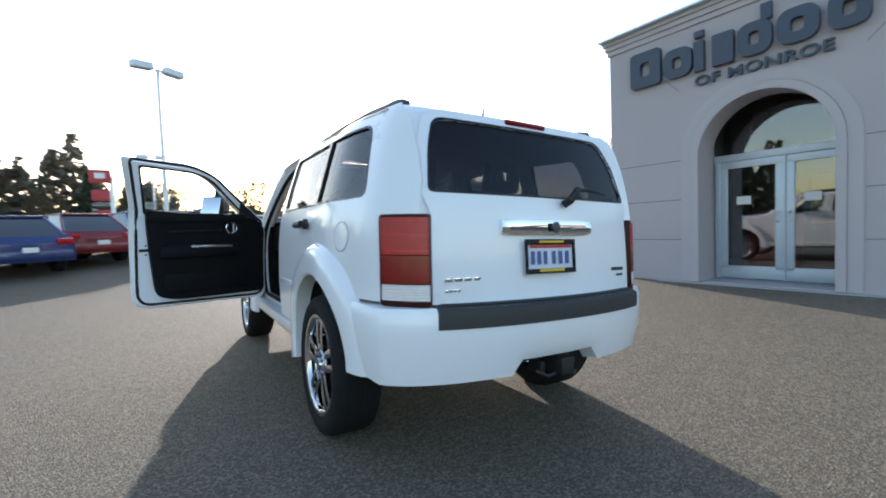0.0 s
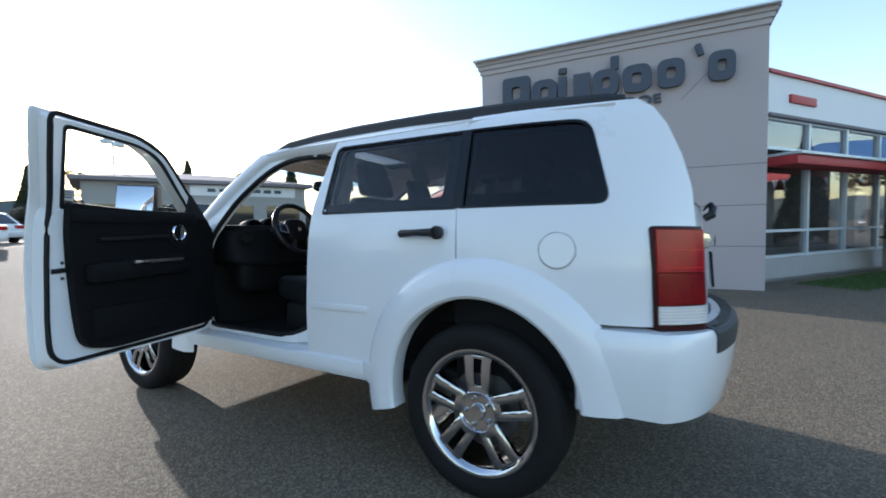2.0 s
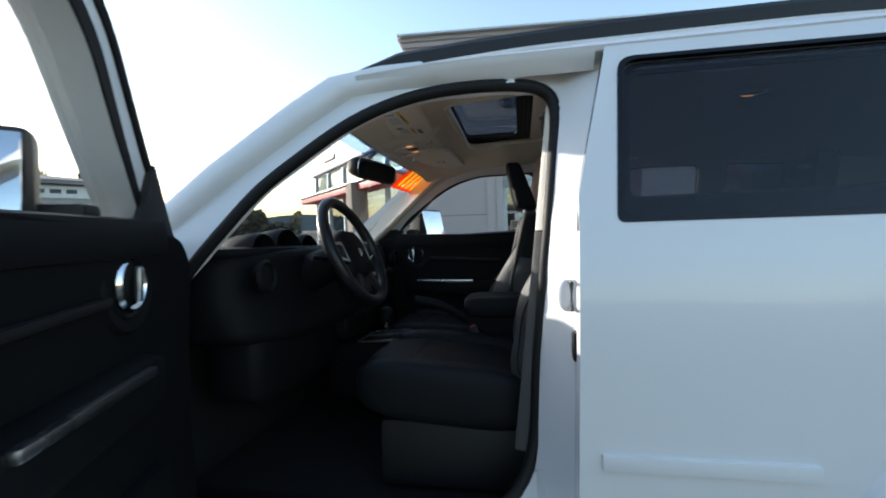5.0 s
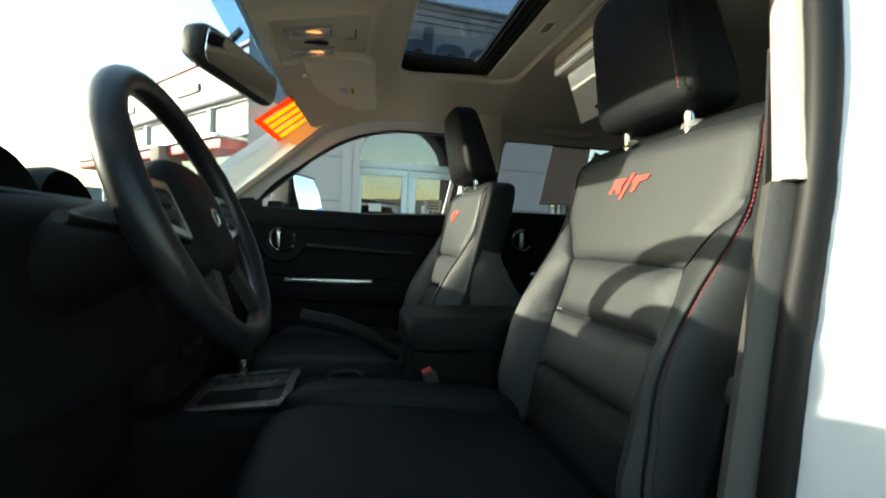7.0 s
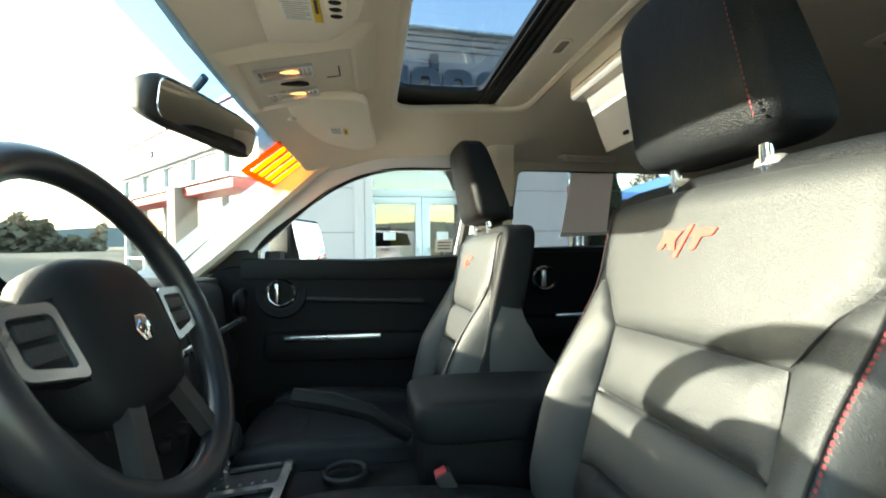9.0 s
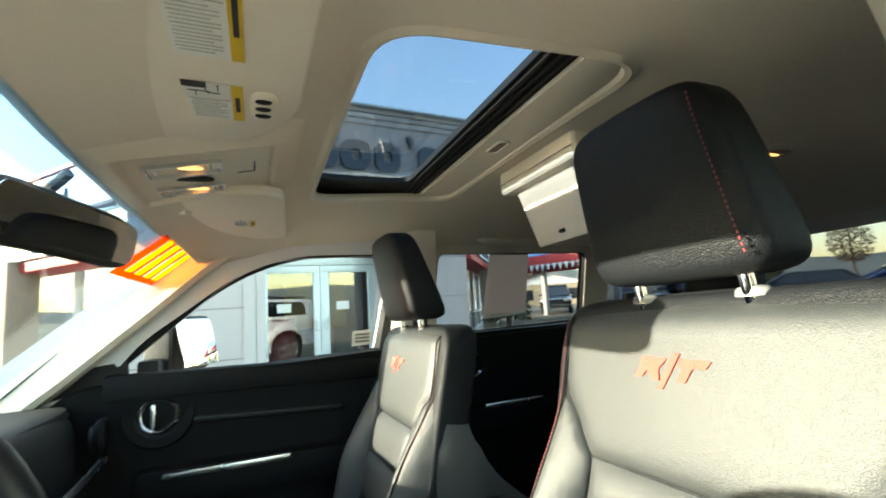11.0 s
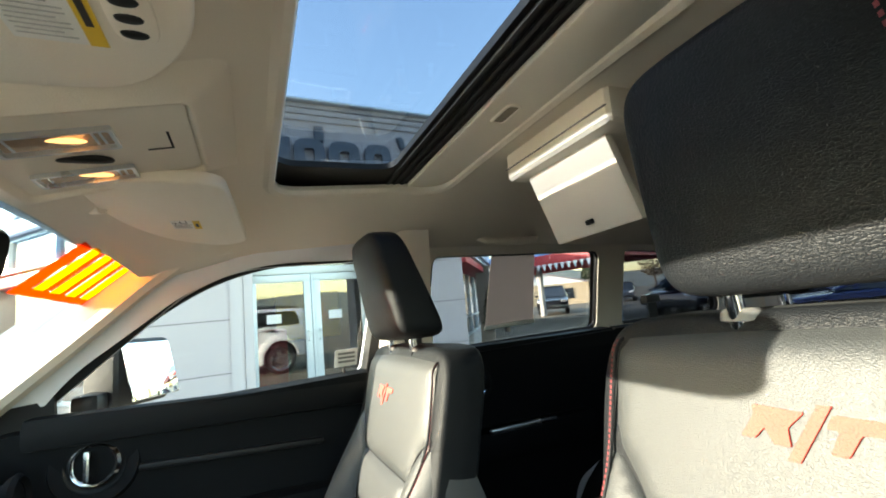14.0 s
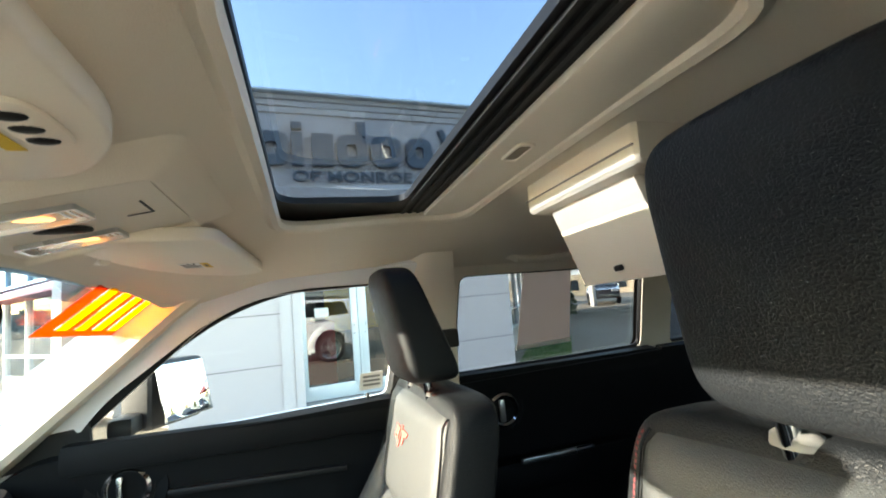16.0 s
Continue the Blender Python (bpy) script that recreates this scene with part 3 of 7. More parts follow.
mat_dark = mat("dark_car_glass", (0.02, 0.024, 0.028), 0.06, var=0.1, coat=0.5)
BLUEP = mat("blue_car_paint", (0.018, 0.035, 0.13), 0.25, var=0.05, coat=0.8)
SKYP = mat("pale_blue_car_paint", (0.10, 0.17, 0.34), 0.25, var=0.05, coat=0.8)
REDC = mat("red_car_paint", (0.17, 0.010, 0.014), 0.25, var=0.05, coat=0.8)
GREYP = mat("grey_car_paint", (0.20, 0.21, 0.22), 0.25, var=0.05, coat=0.8)
DARKP = mat("black_car_paint", (0.015, 0.015, 0.018), 0.22, var=0.05, coat=0.8)
WHT2 = mat("white_van_paint", (0.74, 0.75, 0.76), 0.3, var=0.03, coat=0.6)


def at(x, y, turn=0, z=0.0):
    return Matrix.Translation((x, y, lot(x) + 0.70 * max(0, min(1, (y - 9) / 10)) + z)) @ pose(0, 0, 0, 0, 0, turn)


for x, y, p, kind, lb in ((-5.6, 13.7, BLUEP, "blue_sedan", "dark blue sedan parked in the lot"), (-4.4, 15.5, REDC, "red_sedan", "dark red sedan parked beside the blue one"),
                          (-3.0, 17.2, BLUEP, "blue_sedan", "dark blue sedan parked beside the red one"), (-1.7, 18.9, SKYP, "blue_sedan", "pale blue sedan parked near the lamp base"),
                          (-0.2, 20.5, WHT2, "white_sedan", "white sedan parked in the angled row"), (1.2, 22.2, WHT2, "white_sedan", "white sedan at the end of the angled row")):
    parked(kind, lb, at(x, y, 28), p)
for x, y, p, lb in ((-8.8, 16.3, GREYP, "grey sedan parked in the lot"), (-11.2, 15.8, WHT2, "white sedan parked in the lot"), (-13.6, 15.3, REDC, "red sedan parked at the end of the row"), (-1.0, 28.5, BLUEP, "blue sedan in the far row"), (1.6, 29.0, GREYP, "silver-grey sedan in the far row"), (4.3, 29.5, WHT2, "white sedan in the far row"), (-6.5, 29.0, DARKP, "black sedan in the far row"), (-9.3, 29.0, WHT2, "white sedan in the far row"), (-12.1, 28.7, REDC, "red sedan in the far row")):
    parked("sedan", lb, at(x, y, 6), p)
# seen through the rear and side windows
for x, y, t, p, lb, sv in ((27.0, -13.2, 60, WHT2, "white pickup-like van beyond the service canopy", True), (22.5, -16.2, 50, DARKP, "black sport utility car beyond the canopy", True), (30.0, -30.0, 40, DARKP, "black sport utility car at the far side of the lot", True), (12.0, -15.0, 20, DARKP, "black sport utility car in the lot", True),
                           (15.0, -18.0, 20, GREYP, "grey sedan in the lot", False), (8.6, -15.5, -56, DARKP, "black sedan parked across the lot", False), (3.6, -9.8, -62, BLUEP, "dark blue sedan parked behind the white car", False), (4.0, -18.5, 10, WHT2, "white sedan in the lot", False), (0.5, -19.0, 5, DARKP, "black sedan in the lot", False), (-3.0, -19.0, 5, BLUEP, "blue sedan in the lot", False),
                           (9.5, 22.0, 70, DARKP, "dark sport utility car ahead of the showroom", True), (10.5, 26.0, 70, WHT2, "white sport utility car ahead of the showroom", True)):
    parked("sport_utility_car" if sv else "sedan", lb, at(x, y, t), p, 1.72 if sv else 1.46, 4.7, sv)

# low buildings ahead and behind
def shed(name, label, m, w, d, h):
    b = thing(name, label, "building", m)
    part("wall", B((0, 0, h / 2), (w, d, h)), CONC, b)
    part("roof", loft(bmesh.new(), [[(-w / 2 - 0.6, -d / 2 - 0.6, h), (w / 2 + 0.6, -d / 2 - 0.6, h), (w / 2 + 0.6, d / 2 + 0.6, h), (-w / 2 - 0.6, d / 2 + 0.6, h)], [(-w / 2 - 0.6, -d / 2 - 0.6, h + 0.25), (w / 2 + 0.6, -d / 2 - 0.6, h + 0.25), (w / 2 + 0.6, d / 2 + 0.6, h + 0.25), (-w / 2 - 0.6, d / 2 + 0.6, h + 0.25)], [(-w * 0.1, -0.3, h + 1.15), (w * 0.16, -0.3, h + 1.15), (w * 0.16, 0.3, h + 1.15), (-w * 0.1, 0.3, h + 1.15)]]), JOINT, b, "dark low hipped roof", 20)
    sb = part("sign_band", B((w * 0.18, -d / 2 - 0.05, h - 0.45), (w * 0.52, 0.10, 0.75)), WPANEL, b, "white sign band")
    for k in range(7):
        part("sign_bar", B((w * 0.18 - 2.4 + k * 0.8, -d / 2 - 0.11, h - 0.42), (0.55, 0.03, 0.26)), SIGNM, sb)
    n = int(w / 3)
    for i in range(n):
        x = -w / 2 + w * (i + 0.5) / n
        part("window", B((x, -d / 2 - 0.01, h * 0.42), (w / n * 0.72, 0.06, h * 0.45)), mat_dark, b)
    return b


shed("low_shop", "low white shop with dark windows and dark hipped roof", Matrix.Translation((18.4, 34.9, 0.3)) @ pose(0, 0, 0, 0, 0, -22), 14.6, 9, 4.3)
# drive-through canopy: blue hipped roof, red fascia with a white fringe
BLUER = mat("blue_metal_roof", (0.10, 0.24, 0.52), 0.4, 0.0, var=0.08, scale=2)
TANW = mat("tan_house_wall", (0.42, 0.33, 0.22), 0.9, var=0.1, scale=2)


def canopy(m, w, d, eave, top):
    c = thing("service_canopy", "blue roofed drive-through canopy with red fascia and white fringe", "canopy", m)
    bm = bmesh.new()
    lo = [bm.verts.new(p) for p in ((-w / 2, 0, eave), (w / 2, 0, eave), (w / 2, d, eave), (-w / 2, d, eave))]
    hi = [bm.verts.new(p) for p in ((-w / 2 + d * 0.45, d / 2, top), (w / 2 - d * 0.45, d / 2, top))]
    for f in ((lo[0], lo[1], hi[1], hi[0]), (lo[1], lo[2], hi[1]), (lo[2], lo[3], hi[0], hi[1]), (lo[3], lo[0], hi[0]), tuple(reversed(lo))):
        bm.faces.new(f)
    part("roof", bm, BLUER, c, "blue metal hipped roof", 20)
    for a, b in (((0, 0.03), (w, 0.06)), ((0, d - 0.03), (w, 0.06))):
        part("fascia", B((a[0], a[1], eave - 0.22), (b[0], b[1], 0.42)), REDP, c, "red fascia")
    for s in (-1, 1):
        part("fascia", B((s * (w / 2 - 0.03), d / 2, eave - 0.22), (0.06, d - 0.13, 0.42)), REDP, c)
        for y in (0.5, d - 0.5):
            part("post", B((s * (w / 2 - 0.5), y, (eave - 0.1) / 2), (0.25, 0.25, eave - 0.1), 0.01), CONC, c)
    for k in range(int(w / 0.3)):
        x = -w / 2 + 0.15 + k * 0.3
        bm = bmesh.new()
        bm.faces.new([bm.verts.new(p) for p in ((x - 0.11, -0.012, eave - 0.40), (x, -0.02, eave - 0.70), (x + 0.11, -0.012, eave - 0.40))])
        part("fringe_flag", bm, WPANEL, c, "white fringe flag")
    return c


canopy(Matrix.Translation((15.5, -9.7, 0.05)) @ pose(0, 0, 0, 0, 0, 17 + 180), 8.2, 6.0, 2.95, 4.15)


def house(m):
    h = thing("tan_house", "small tan house with a white gabled front", "house", m)
    part("wall", B((0, 3, 1.2), (9, 6, 2.4)), TANW, h)
    for s in (-1, 1):
        part("roof", B((s * 2.35, 3, 2.95), (5.1, 6.6, 0.15), 0.01, rot(0, s * 14)), JOINT, h)
        part("window", B((s * 2.3, -0.02, 1.3), (1.3, 0.08, 1.1)), mat_dark, h)
    part("gable", loft(bmesh.new(), [[(-4.4, y, 2.4), (4.4, y, 2.4), (0, y, 3.45)] for y in (-0.03, 0.1)]), WPANEL, h)
    part("door", B((0, -0.03, 1.0), (1.0, 0.08, 2.0)), WPANEL, h)
    return h


house(Matrix.Translation((38.0, -27.0, -0.1)) @ pose(0, 0, 0, 0, 0, 234))
# red pylon sign
py = thing("pylon_sign", "red and white pylon sign on a post", "sign", Matrix.Translation((-6.7, 44.0, 1.3)))
part("post", B((-0.5, 0, 0.8), (0.3, 0.3, 3.4)), CONC, py)
part("post", B((0.75, 0, 2.1), (0.3, 0.3, 6.2)), ALU, py)
part("panel", B((0, 0, 5.2), (1.5, 0.4, 1.1), 0.05), REDP, py)
part("panel", B((0, 0, 3.6), (1.3, 0.3, 0.9), 0.05), REDP, py)
part("panel", B((0, 0, 2.75), (1.3, 0.3, 0.5), 0.05), mat_dark, py)
part("panel", B((0, 0, 2.2), (1.3, 0.3, 0.4), 0.05), REDP, py)
part("panel_bar", B((0, -0.21, 5.25), (0.7, 0.06, 0.45)), WPANEL, py)

# trees: bare or evergreen, with limbs and clumps


def leafy(name, col):
    """Leaves that let some light through."""
    m = mat(name, col, 0.85, var=0.5, scale=1.5)
    n, l = m.node_tree.nodes, m.node_tree.links
    b = n["Principled BSDF"]
    ts, mx = n.new("ShaderNodeBsdfTranslucent"), n.new("ShaderNodeMixShader")
    mx.inputs[0].default_value = 0.20
    l.new(b.inputs["Base Color"].links[0].from_socket, ts.inputs["Color"])
    l.new(b.outputs[0], mx.inputs[1])
    l.new(ts.outputs[0], mx.inputs[2])
    l.new(mx.outputs[0], n["Material Output"].inputs["Surface"])
    return m


# Evergreen base is raised to carry the haze over the far trees.
LEAFD = leafy("evergreen_leaves", (0.070, 0.085, 0.048))
LEAFO = leafy("autumn_leaves", (0.13, 0.095, 0.050))
BARK = mat("bark", (0.10, 0.08, 0.065), 0.9, var=0.3, bump=0.6, bscale=40)


def tree(x, y, h, leaf, seed, fir):
    r = random.Random(seed)
    t = thing("tree", "dark evergreen tree at the edge of the lot" if fir else "thin autumn tree with sparse leaves", "tree", Matrix.Translation((x, y, 0.5)), "trees beyond the car park")
    bm = bmesh.new()
    tube(bm, [(0, 0, 0), (r.uniform(-.1, .1), 0, h * 0.5), (r.uniform(-.2, .2), 0, h * 0.95)], [0.03 * h, 0.02 * h, 0.004 * h], 8)
    for k in range(10):
        a, z = r.uniform(0, 6.28), h * r.uniform(0.25, 0.85)
        ln = h * (0.28 if not fir else 0.22 * (1.05 - z / h))
        tube(bm, [(0, 0, z), (math.cos(a) * ln, math.sin(a) * ln, z + (0.18 * h if not fir else -0.02 * h))], [0.008 * h, 0.002 * h], 5)
    part("trunk", bm, BARK, t)
    vs, fs = [], []
    for k in range(2600 if fir else 1800):
        if fir:
            u = r.random() ** 0.7
            z = h * (0.12 + 0.88 * (1 - u))
            rad = 0.24 * h * u * (0.6 + 0.4 * r.random()) + 0.02
        else:
            z = h * r.uniform(0.35, 1.0)
            rad = 0.30 * h * math.sqrt(max(0, 1 - ((z / h - 0.68) / 0.36) ** 2)) * r.random() ** 0.4
        a = r.uniform(0, 6.28)
        c = Vector((math.cos(a) * rad, math.sin(a) * rad, z + r.uniform(-.1, .1)))
        s = h * (0.036 if fir else 0.024) * r.uniform(0.5, 1.2)
        q = Euler((r.uniform(-1, 1), r.uniform(-1, 1), r.uniform(0, 6))).to_matrix()
        k0 = len(vs)
        vs += [c + q @ Vector(p) * s for p in ((-1, -0.3, 0), (0.1, -0.5, 0.2), (1, 0.1, 0), (0.1, 0.6, -0.2))]
        fs += [(k0, k0 + 1, k0 + 2), (k0, k0 + 2, k0 + 3)]
    me = bpy.data.meshes.new("crown")
    me.from_pydata(vs, [], fs)
    me.materials.append(leaf)
    c = new("crown", me)
    c.parent = t
    return t


tree(9.2, -4.5, 2.5, LEAFD, 77, True)
# grass bed along the showroom wing: blades as one
gr = random.Random(9)
vs, fs = [], []
for k in range(5000):
    u, v = gr.uniform(0.2, 4.2), gr.uniform(0.35, 1.3)
    x, y = 6.75 + u * 0.834 - v * 0.552, -1.75 - u * 0.552 - v * 0.834
    h, a, k0 = gr.uniform(0.03, 0.07), gr.uniform(0, 6.28), len(vs)
    vs += [(x - 0.006 * math.cos(a), y - 0.006 * math.sin(a), 0.08), (x + 0.006 * math.cos(a), y + 0.006 * math.sin(a), 0.08), (x + gr.uniform(-.02, .02), y + gr.uniform(-.02, .02), 0.085 + h)]
    fs.append((k0, k0 + 1, k0 + 2))
me = bpy.data.meshes.new("grass")
me.from_pydata(vs, [], fs)
me.materials.append(leafy("grass_blades", (0.07, 0.13, 0.03)))
tagged(new("grass", me), "short green grass bed beside the showroom wing", "grass", kind="stuff")
rt = random.Random(5)
for k in range(26):
    a = radians(-38 + k * 3.1 + rt.uniform(-1, 1))
    d = rt.uniform(50, 70)
    fir = k % 4 == 1
    tree(d * math.sin(a), d * math.cos(a), rt.uniform(6.5, 10.5) if fir else rt.uniform(5.5, 8), LEAFD if fir else LEAFO, k, fir)
for k in range(12):
    a = radians(95 + k * 9 + rt.uniform(-2, 2))
    d = rt.uniform(45, 60)
    tree(d * math.sin(a), d * math.cos(a), rt.uniform(4.5, 8), LEAFO if k % 2 else LEAFD, 100 + k, k % 2 == 0)
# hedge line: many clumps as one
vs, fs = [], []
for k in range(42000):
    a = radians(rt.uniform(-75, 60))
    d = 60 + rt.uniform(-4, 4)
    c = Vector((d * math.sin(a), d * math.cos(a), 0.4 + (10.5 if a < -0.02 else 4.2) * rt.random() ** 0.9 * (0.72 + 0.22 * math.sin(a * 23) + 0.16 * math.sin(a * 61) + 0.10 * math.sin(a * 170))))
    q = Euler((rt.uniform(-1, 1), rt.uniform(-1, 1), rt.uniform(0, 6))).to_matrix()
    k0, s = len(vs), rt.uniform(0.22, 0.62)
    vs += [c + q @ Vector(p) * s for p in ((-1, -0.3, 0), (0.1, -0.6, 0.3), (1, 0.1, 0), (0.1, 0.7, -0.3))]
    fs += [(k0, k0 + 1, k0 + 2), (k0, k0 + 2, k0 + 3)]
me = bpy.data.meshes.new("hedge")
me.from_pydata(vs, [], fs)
# Scrub colour is lightened so that it holds the distant haze.
me.materials.append(leafy("hazed_brown_scrub", (0.125, 0.112, 0.080)))
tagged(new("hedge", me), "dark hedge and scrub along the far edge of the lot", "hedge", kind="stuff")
# distant wooded hills all round, haze mixed into their grey-green
HILL = mat("hazy_wooded_hill", (0.10, 0.12, 0.12), 0.95, var=0.25, scale=0.05)
bm = bmesh.new()
lo, hi = [], []
for k in range(181):
    a = k * math.tau / 180
    h = 22 + 9 * math.sin(3 * a + 1) + 6 * math.sin(7 * a) + 4 * math.sin(17 * a + 2)
    lo.append(bm.verts.new((600 * math.sin(a), 600 * math.cos(a), -5)))
    hi.append(bm.verts.new((640 * math.sin(a), 640 * math.cos(a), h)))
ring_faces(bm, lo, hi, False)
tagged(link("hills_backdrop", bm, HILL), "hazy wooded hills on the horizon", "hills", kind="structure")

# ---- the parked car: outside ----
ROLL = Matrix.Translation((-0.80, 0, 0)) @ pose(0, 0, 0, 0, 2.4, 0) @ Matrix.Translation((0.80 - 0.035, 0, 0))
car = thing("suv", "white sport utility vehicle with driver door standing open", "car", ROLL)

WIDTH = [(0.30, 0.83), (0.40, 0.845), (0.50, 0.868), (0.75, 0.885), (1.0, 0.885), (1.15, 0.876), (1.25, 0.856), (1.42, 0.812), (1.60, 0.762), (1.66, 0.735), (1.71, 0.66)]


def half(y, z):
    w = ease(z, WIDTH)
    if y < -0.10:
        u = min(1, (-0.10 - y) / 0.45)
        w -= 0.045 * u * u * (3 - 2 * u) + 0.060 * (max(0, -0.40 - y) / 0.30) ** 3
    if y > 2.3:
        w -= 0.10 * ((y - 2.3) / 1.25) ** 2
    return w


def side(s, inset=0.0):
    def place(y, z):
        p = Vector((s * (half(y, z) - inset), y, z))
        a = Vector((s * (half(y + 0.01, z) - half(y - 0.01, z)), 0.02, 0))
        b = Vector((s * (half(y, z + 0.02) - half(y, z - 0.02)), 0, 0.04))
        n = a.cross(b)
        return p, n * (1 if n.x * s > 0 else -1)
    return place


def arc(cy, cz, r, a0, a1, n=14):
    return [(cy + r * math.cos(radians(a0 + (a1 - a0) * i / n)), cz + r * math.sin(radians(a0 + (a1 - a0) * i / n))) for i in range(n + 1)]


DOORF = rounded([(1.048, 0.505), (2.105, 0.505), (2.12, 1.215), (1.60, 1.605), (1.42, 1.655), (0.950, 1.655), (1.028, 1.30)], [0.10, 0.10, 0.04, 0.1, 0.1, 0.02, 0.05])
GLASSF = rounded([(1.115, 1.262), (1.93, 1.232), (1.56, 1.545), (1.42, 1.597), (1.055, 1.605)], [0.02, 0.04, 0.08, 0.06, 0.03])
APERT = rounded([(2.068, 0.537), (1.12, 0.542), (1.100, 0.92), (1.030, 1.598), (1.37, 1.600), (1.55, 1.545), (1.80, 1.365), (2.06, 1.06)], [0.07, 0.17, 0.03, 0.06, 0.08, 0.08, 0.05, 0.10])
DOORR = [(1.036, 0.495), (1.014, 1.30), (0.934, 1.655), (0.112, 1.655), (0.112, 1.25), (0.098, 0.885)] + arc(0, 0.42, 0.475, 78, 12, 8) + [(0.57, 0.495)]
GLASSR = rounded([(0.928, 1.252), (0.902, 1.609), (0.128, 1.602), (0.128, 1.252)], [0.02, 0.04, 0.02, 0.02])
QUART = [(0.1085, 1.25), (0.1085, 1.68), (-0.60, 1.665), (-0.655, 1.625), (-0.705, 1.55), (-0.755, 1.43), (-0.79, 1.30), (-0.805, 1.15), (-0.82, 0.785), (-0.44, 0.785)] + arc(0, 0.42, 0.475, 130, 79, 8)
GLASSQ = rounded([(0.086, 1.252), (0.086, 1.602), (-0.425, 1.588), (-0.515, 1.252)], [0.01, 0.01, 0.07, 0.06])
FENDER = [(2.112, 0.50), (2.125, 1.215), (2.30, 1.14), (3.30, 1.10), (3.47, 1.05), (3.50, 0.72)] + arc(2.763, 0.42, 0.475, 32, 170, 14) + [(2.27, 0.50)]


def flare(bm, s, cy, spans):
    """The proud wheel lip, in one or more spans of angle."""
    for a0, a1 in spans:
        rings = []
        n = max(6, int(abs(a1 - a0) / 7))
        for i in range(n + 1):
            a = radians(a0 + (a1 - a0) * i / n)
            c, sn = math.cos(a), math.sin(a)
            ring = []
            for r, out in ((0.610, -0.012), (0.600, 0.006), (0.565, 0.036), (0.50, 0.046), (0.445, 0.046), (0.432, 0.034), (0.432, -0.05), (0.46, -0.05)):
                y, z = cy + r * c, 0.425 + r * sn
                ring.append((s * (half(y, max(z, 0.5)) + out), y, z))
            rings.append(ring)
        loft(bm, rings)
    return bm


for s in (-1, 1):
    q = part("quarter_panel", sheet(QUART, [GLASSQ], side(s), 0.035), WHITE, car)
    for g, hole in ((GLASSR, rounded([(0.910, 1.288), (0.887, 1.594), (0.20, 1.590), (0.20, 1.298)], 0.035)), (GLASSQ, rounded([(0.07, 1.300), (0.07, 1.588), (-0.385, 1.565), (-0.468, 1.300)], [0.02, 0.02, 0.07, 0.05]))):
        part("glass_border", sheet(g, [hole], side(s, 0.0145), 0.002, 0.1), FRIT, q, "black printed glass border")
    part("quarter_glass", sheet(GLASSQ, [], side(s, 0.010), 0.004, 0.12), TINTQ, q, "dark tinted quarter glass").visible_shadow = True
    part("glass_seal", sheet(rounded([(0.103, 1.242), (0.103, 1.612), (-0.432, 1.599), (-0.53, 1.242)], [0.01, 0.01, 0.07, 0.06]), [GLASSQ], side(s, -0.0015), 0.012), WINBLK, q)
    rd = part("rear_door", sheet(DOORR, [GLASSR], side(s), 0.035), WHITE, car)
    part("door_glass", sheet(GLASSR, [], side(s, 0.010), 0.004, 0.12), TINT, rd, "dark tinted door glass")
    part("glass_seal", sheet(rounded([(0.940, 1.240), (0.912, 1.619), (0.113, 1.612), (0.113, 1.240)], [0.02, 0.04, 0.01, 0.01]), [GLASSR], side(s, -0.0015), 0.012), WINBLK, rd)
    part("window_post", sheet([(0.084, 1.246), (0.132, 1.246), (0.132, 1.610), (0.084, 1.610)], [], side(s, -0.003), 0.03), WINBLK, rd, "black post between the windows")
    bm = bmesh.new()
    hx = s * 0.915
    tube(bm, [(s * 0.885, 0.395, 1.133), (hx, 0.37, 1.134), (hx + s * 0.012, 0.29, 1.137), (hx + s * 0.004, 0.20, 1.137)], [0.017, 0.018, 0.015, 0.020], 10)
    lathe(bm, [(0.001, 0), (0.030, 0.0), (0.031, 0.018), (0.024, 0.026), (0.001, 0.027)], Matrix.Translation((s * 0.886, 0.192, 1.137)) @ pose(0, 0, 0, 0, 90 * s, 0), 20)
    part("door_handle", bm, BLACKP, rd, "black door handle")
    part("side_moulding", B((s * 0.888, 0.79, 0.757), (0.012, 0.39, 0.034), 0.005), WHITE, rd)
    part("gap_backing", sheet([(0.085, 0.86), (0.135, 0.86), (0.135, 1.24), (0.085, 1.24)], [], side(s, 0.006), 0.01), JOINT, rd)
    part("wheel_lip", flare(bmesh.new(), s, 0, [(-15, 79.8)]), WHITE, rd)
    part("wheel_lip", flare(bmesh.new(), s, 0, [(79.9, 178)]), WHITE, q)
    fd = part("front_fender", sheet(FENDER, [], side(s), 0.03), WHITE, car)
    part("wheel_lip", flare(bmesh.new(), s, 2.763, [(-8, 188)]), WHITE, fd)
    # rocker
    bm = bmesh.new()
    prof = [(0.858, 0.50), (0.885, 0.485), (0.892, 0.44), (0.875, 0.402), (0.80, 0.395), (0.70, 0.40), (0.70, 0.50)]
    loft(bm, [[(s * x, y, z) for x, z in prof] for y in (0.52, 0.6, 1.2, 1.8, 2.30, 2.36)])
    part("rocker_panel", bm, WHITE, car)
    # mud corner ahead of the rear wheel
    bm = bmesh.new()
    loft(bm, [[(s * 0.80, y, z), (s * 0.885, y, z), (s * 0.900, y - 0.03 * k, z), (s * 0.900, 0.458 + (z - 0.30) * 0.28, z), (s * 0.80, 0.458 + (z - 0.30) * 0.28, z)] for z, y, k in ((0.300, 0.480, 0.2), (0.345, 0.530, 0.6), (0.405, 0.605, 1), (0.43, 0.630, 1), (0.50, 0.630, 1))])
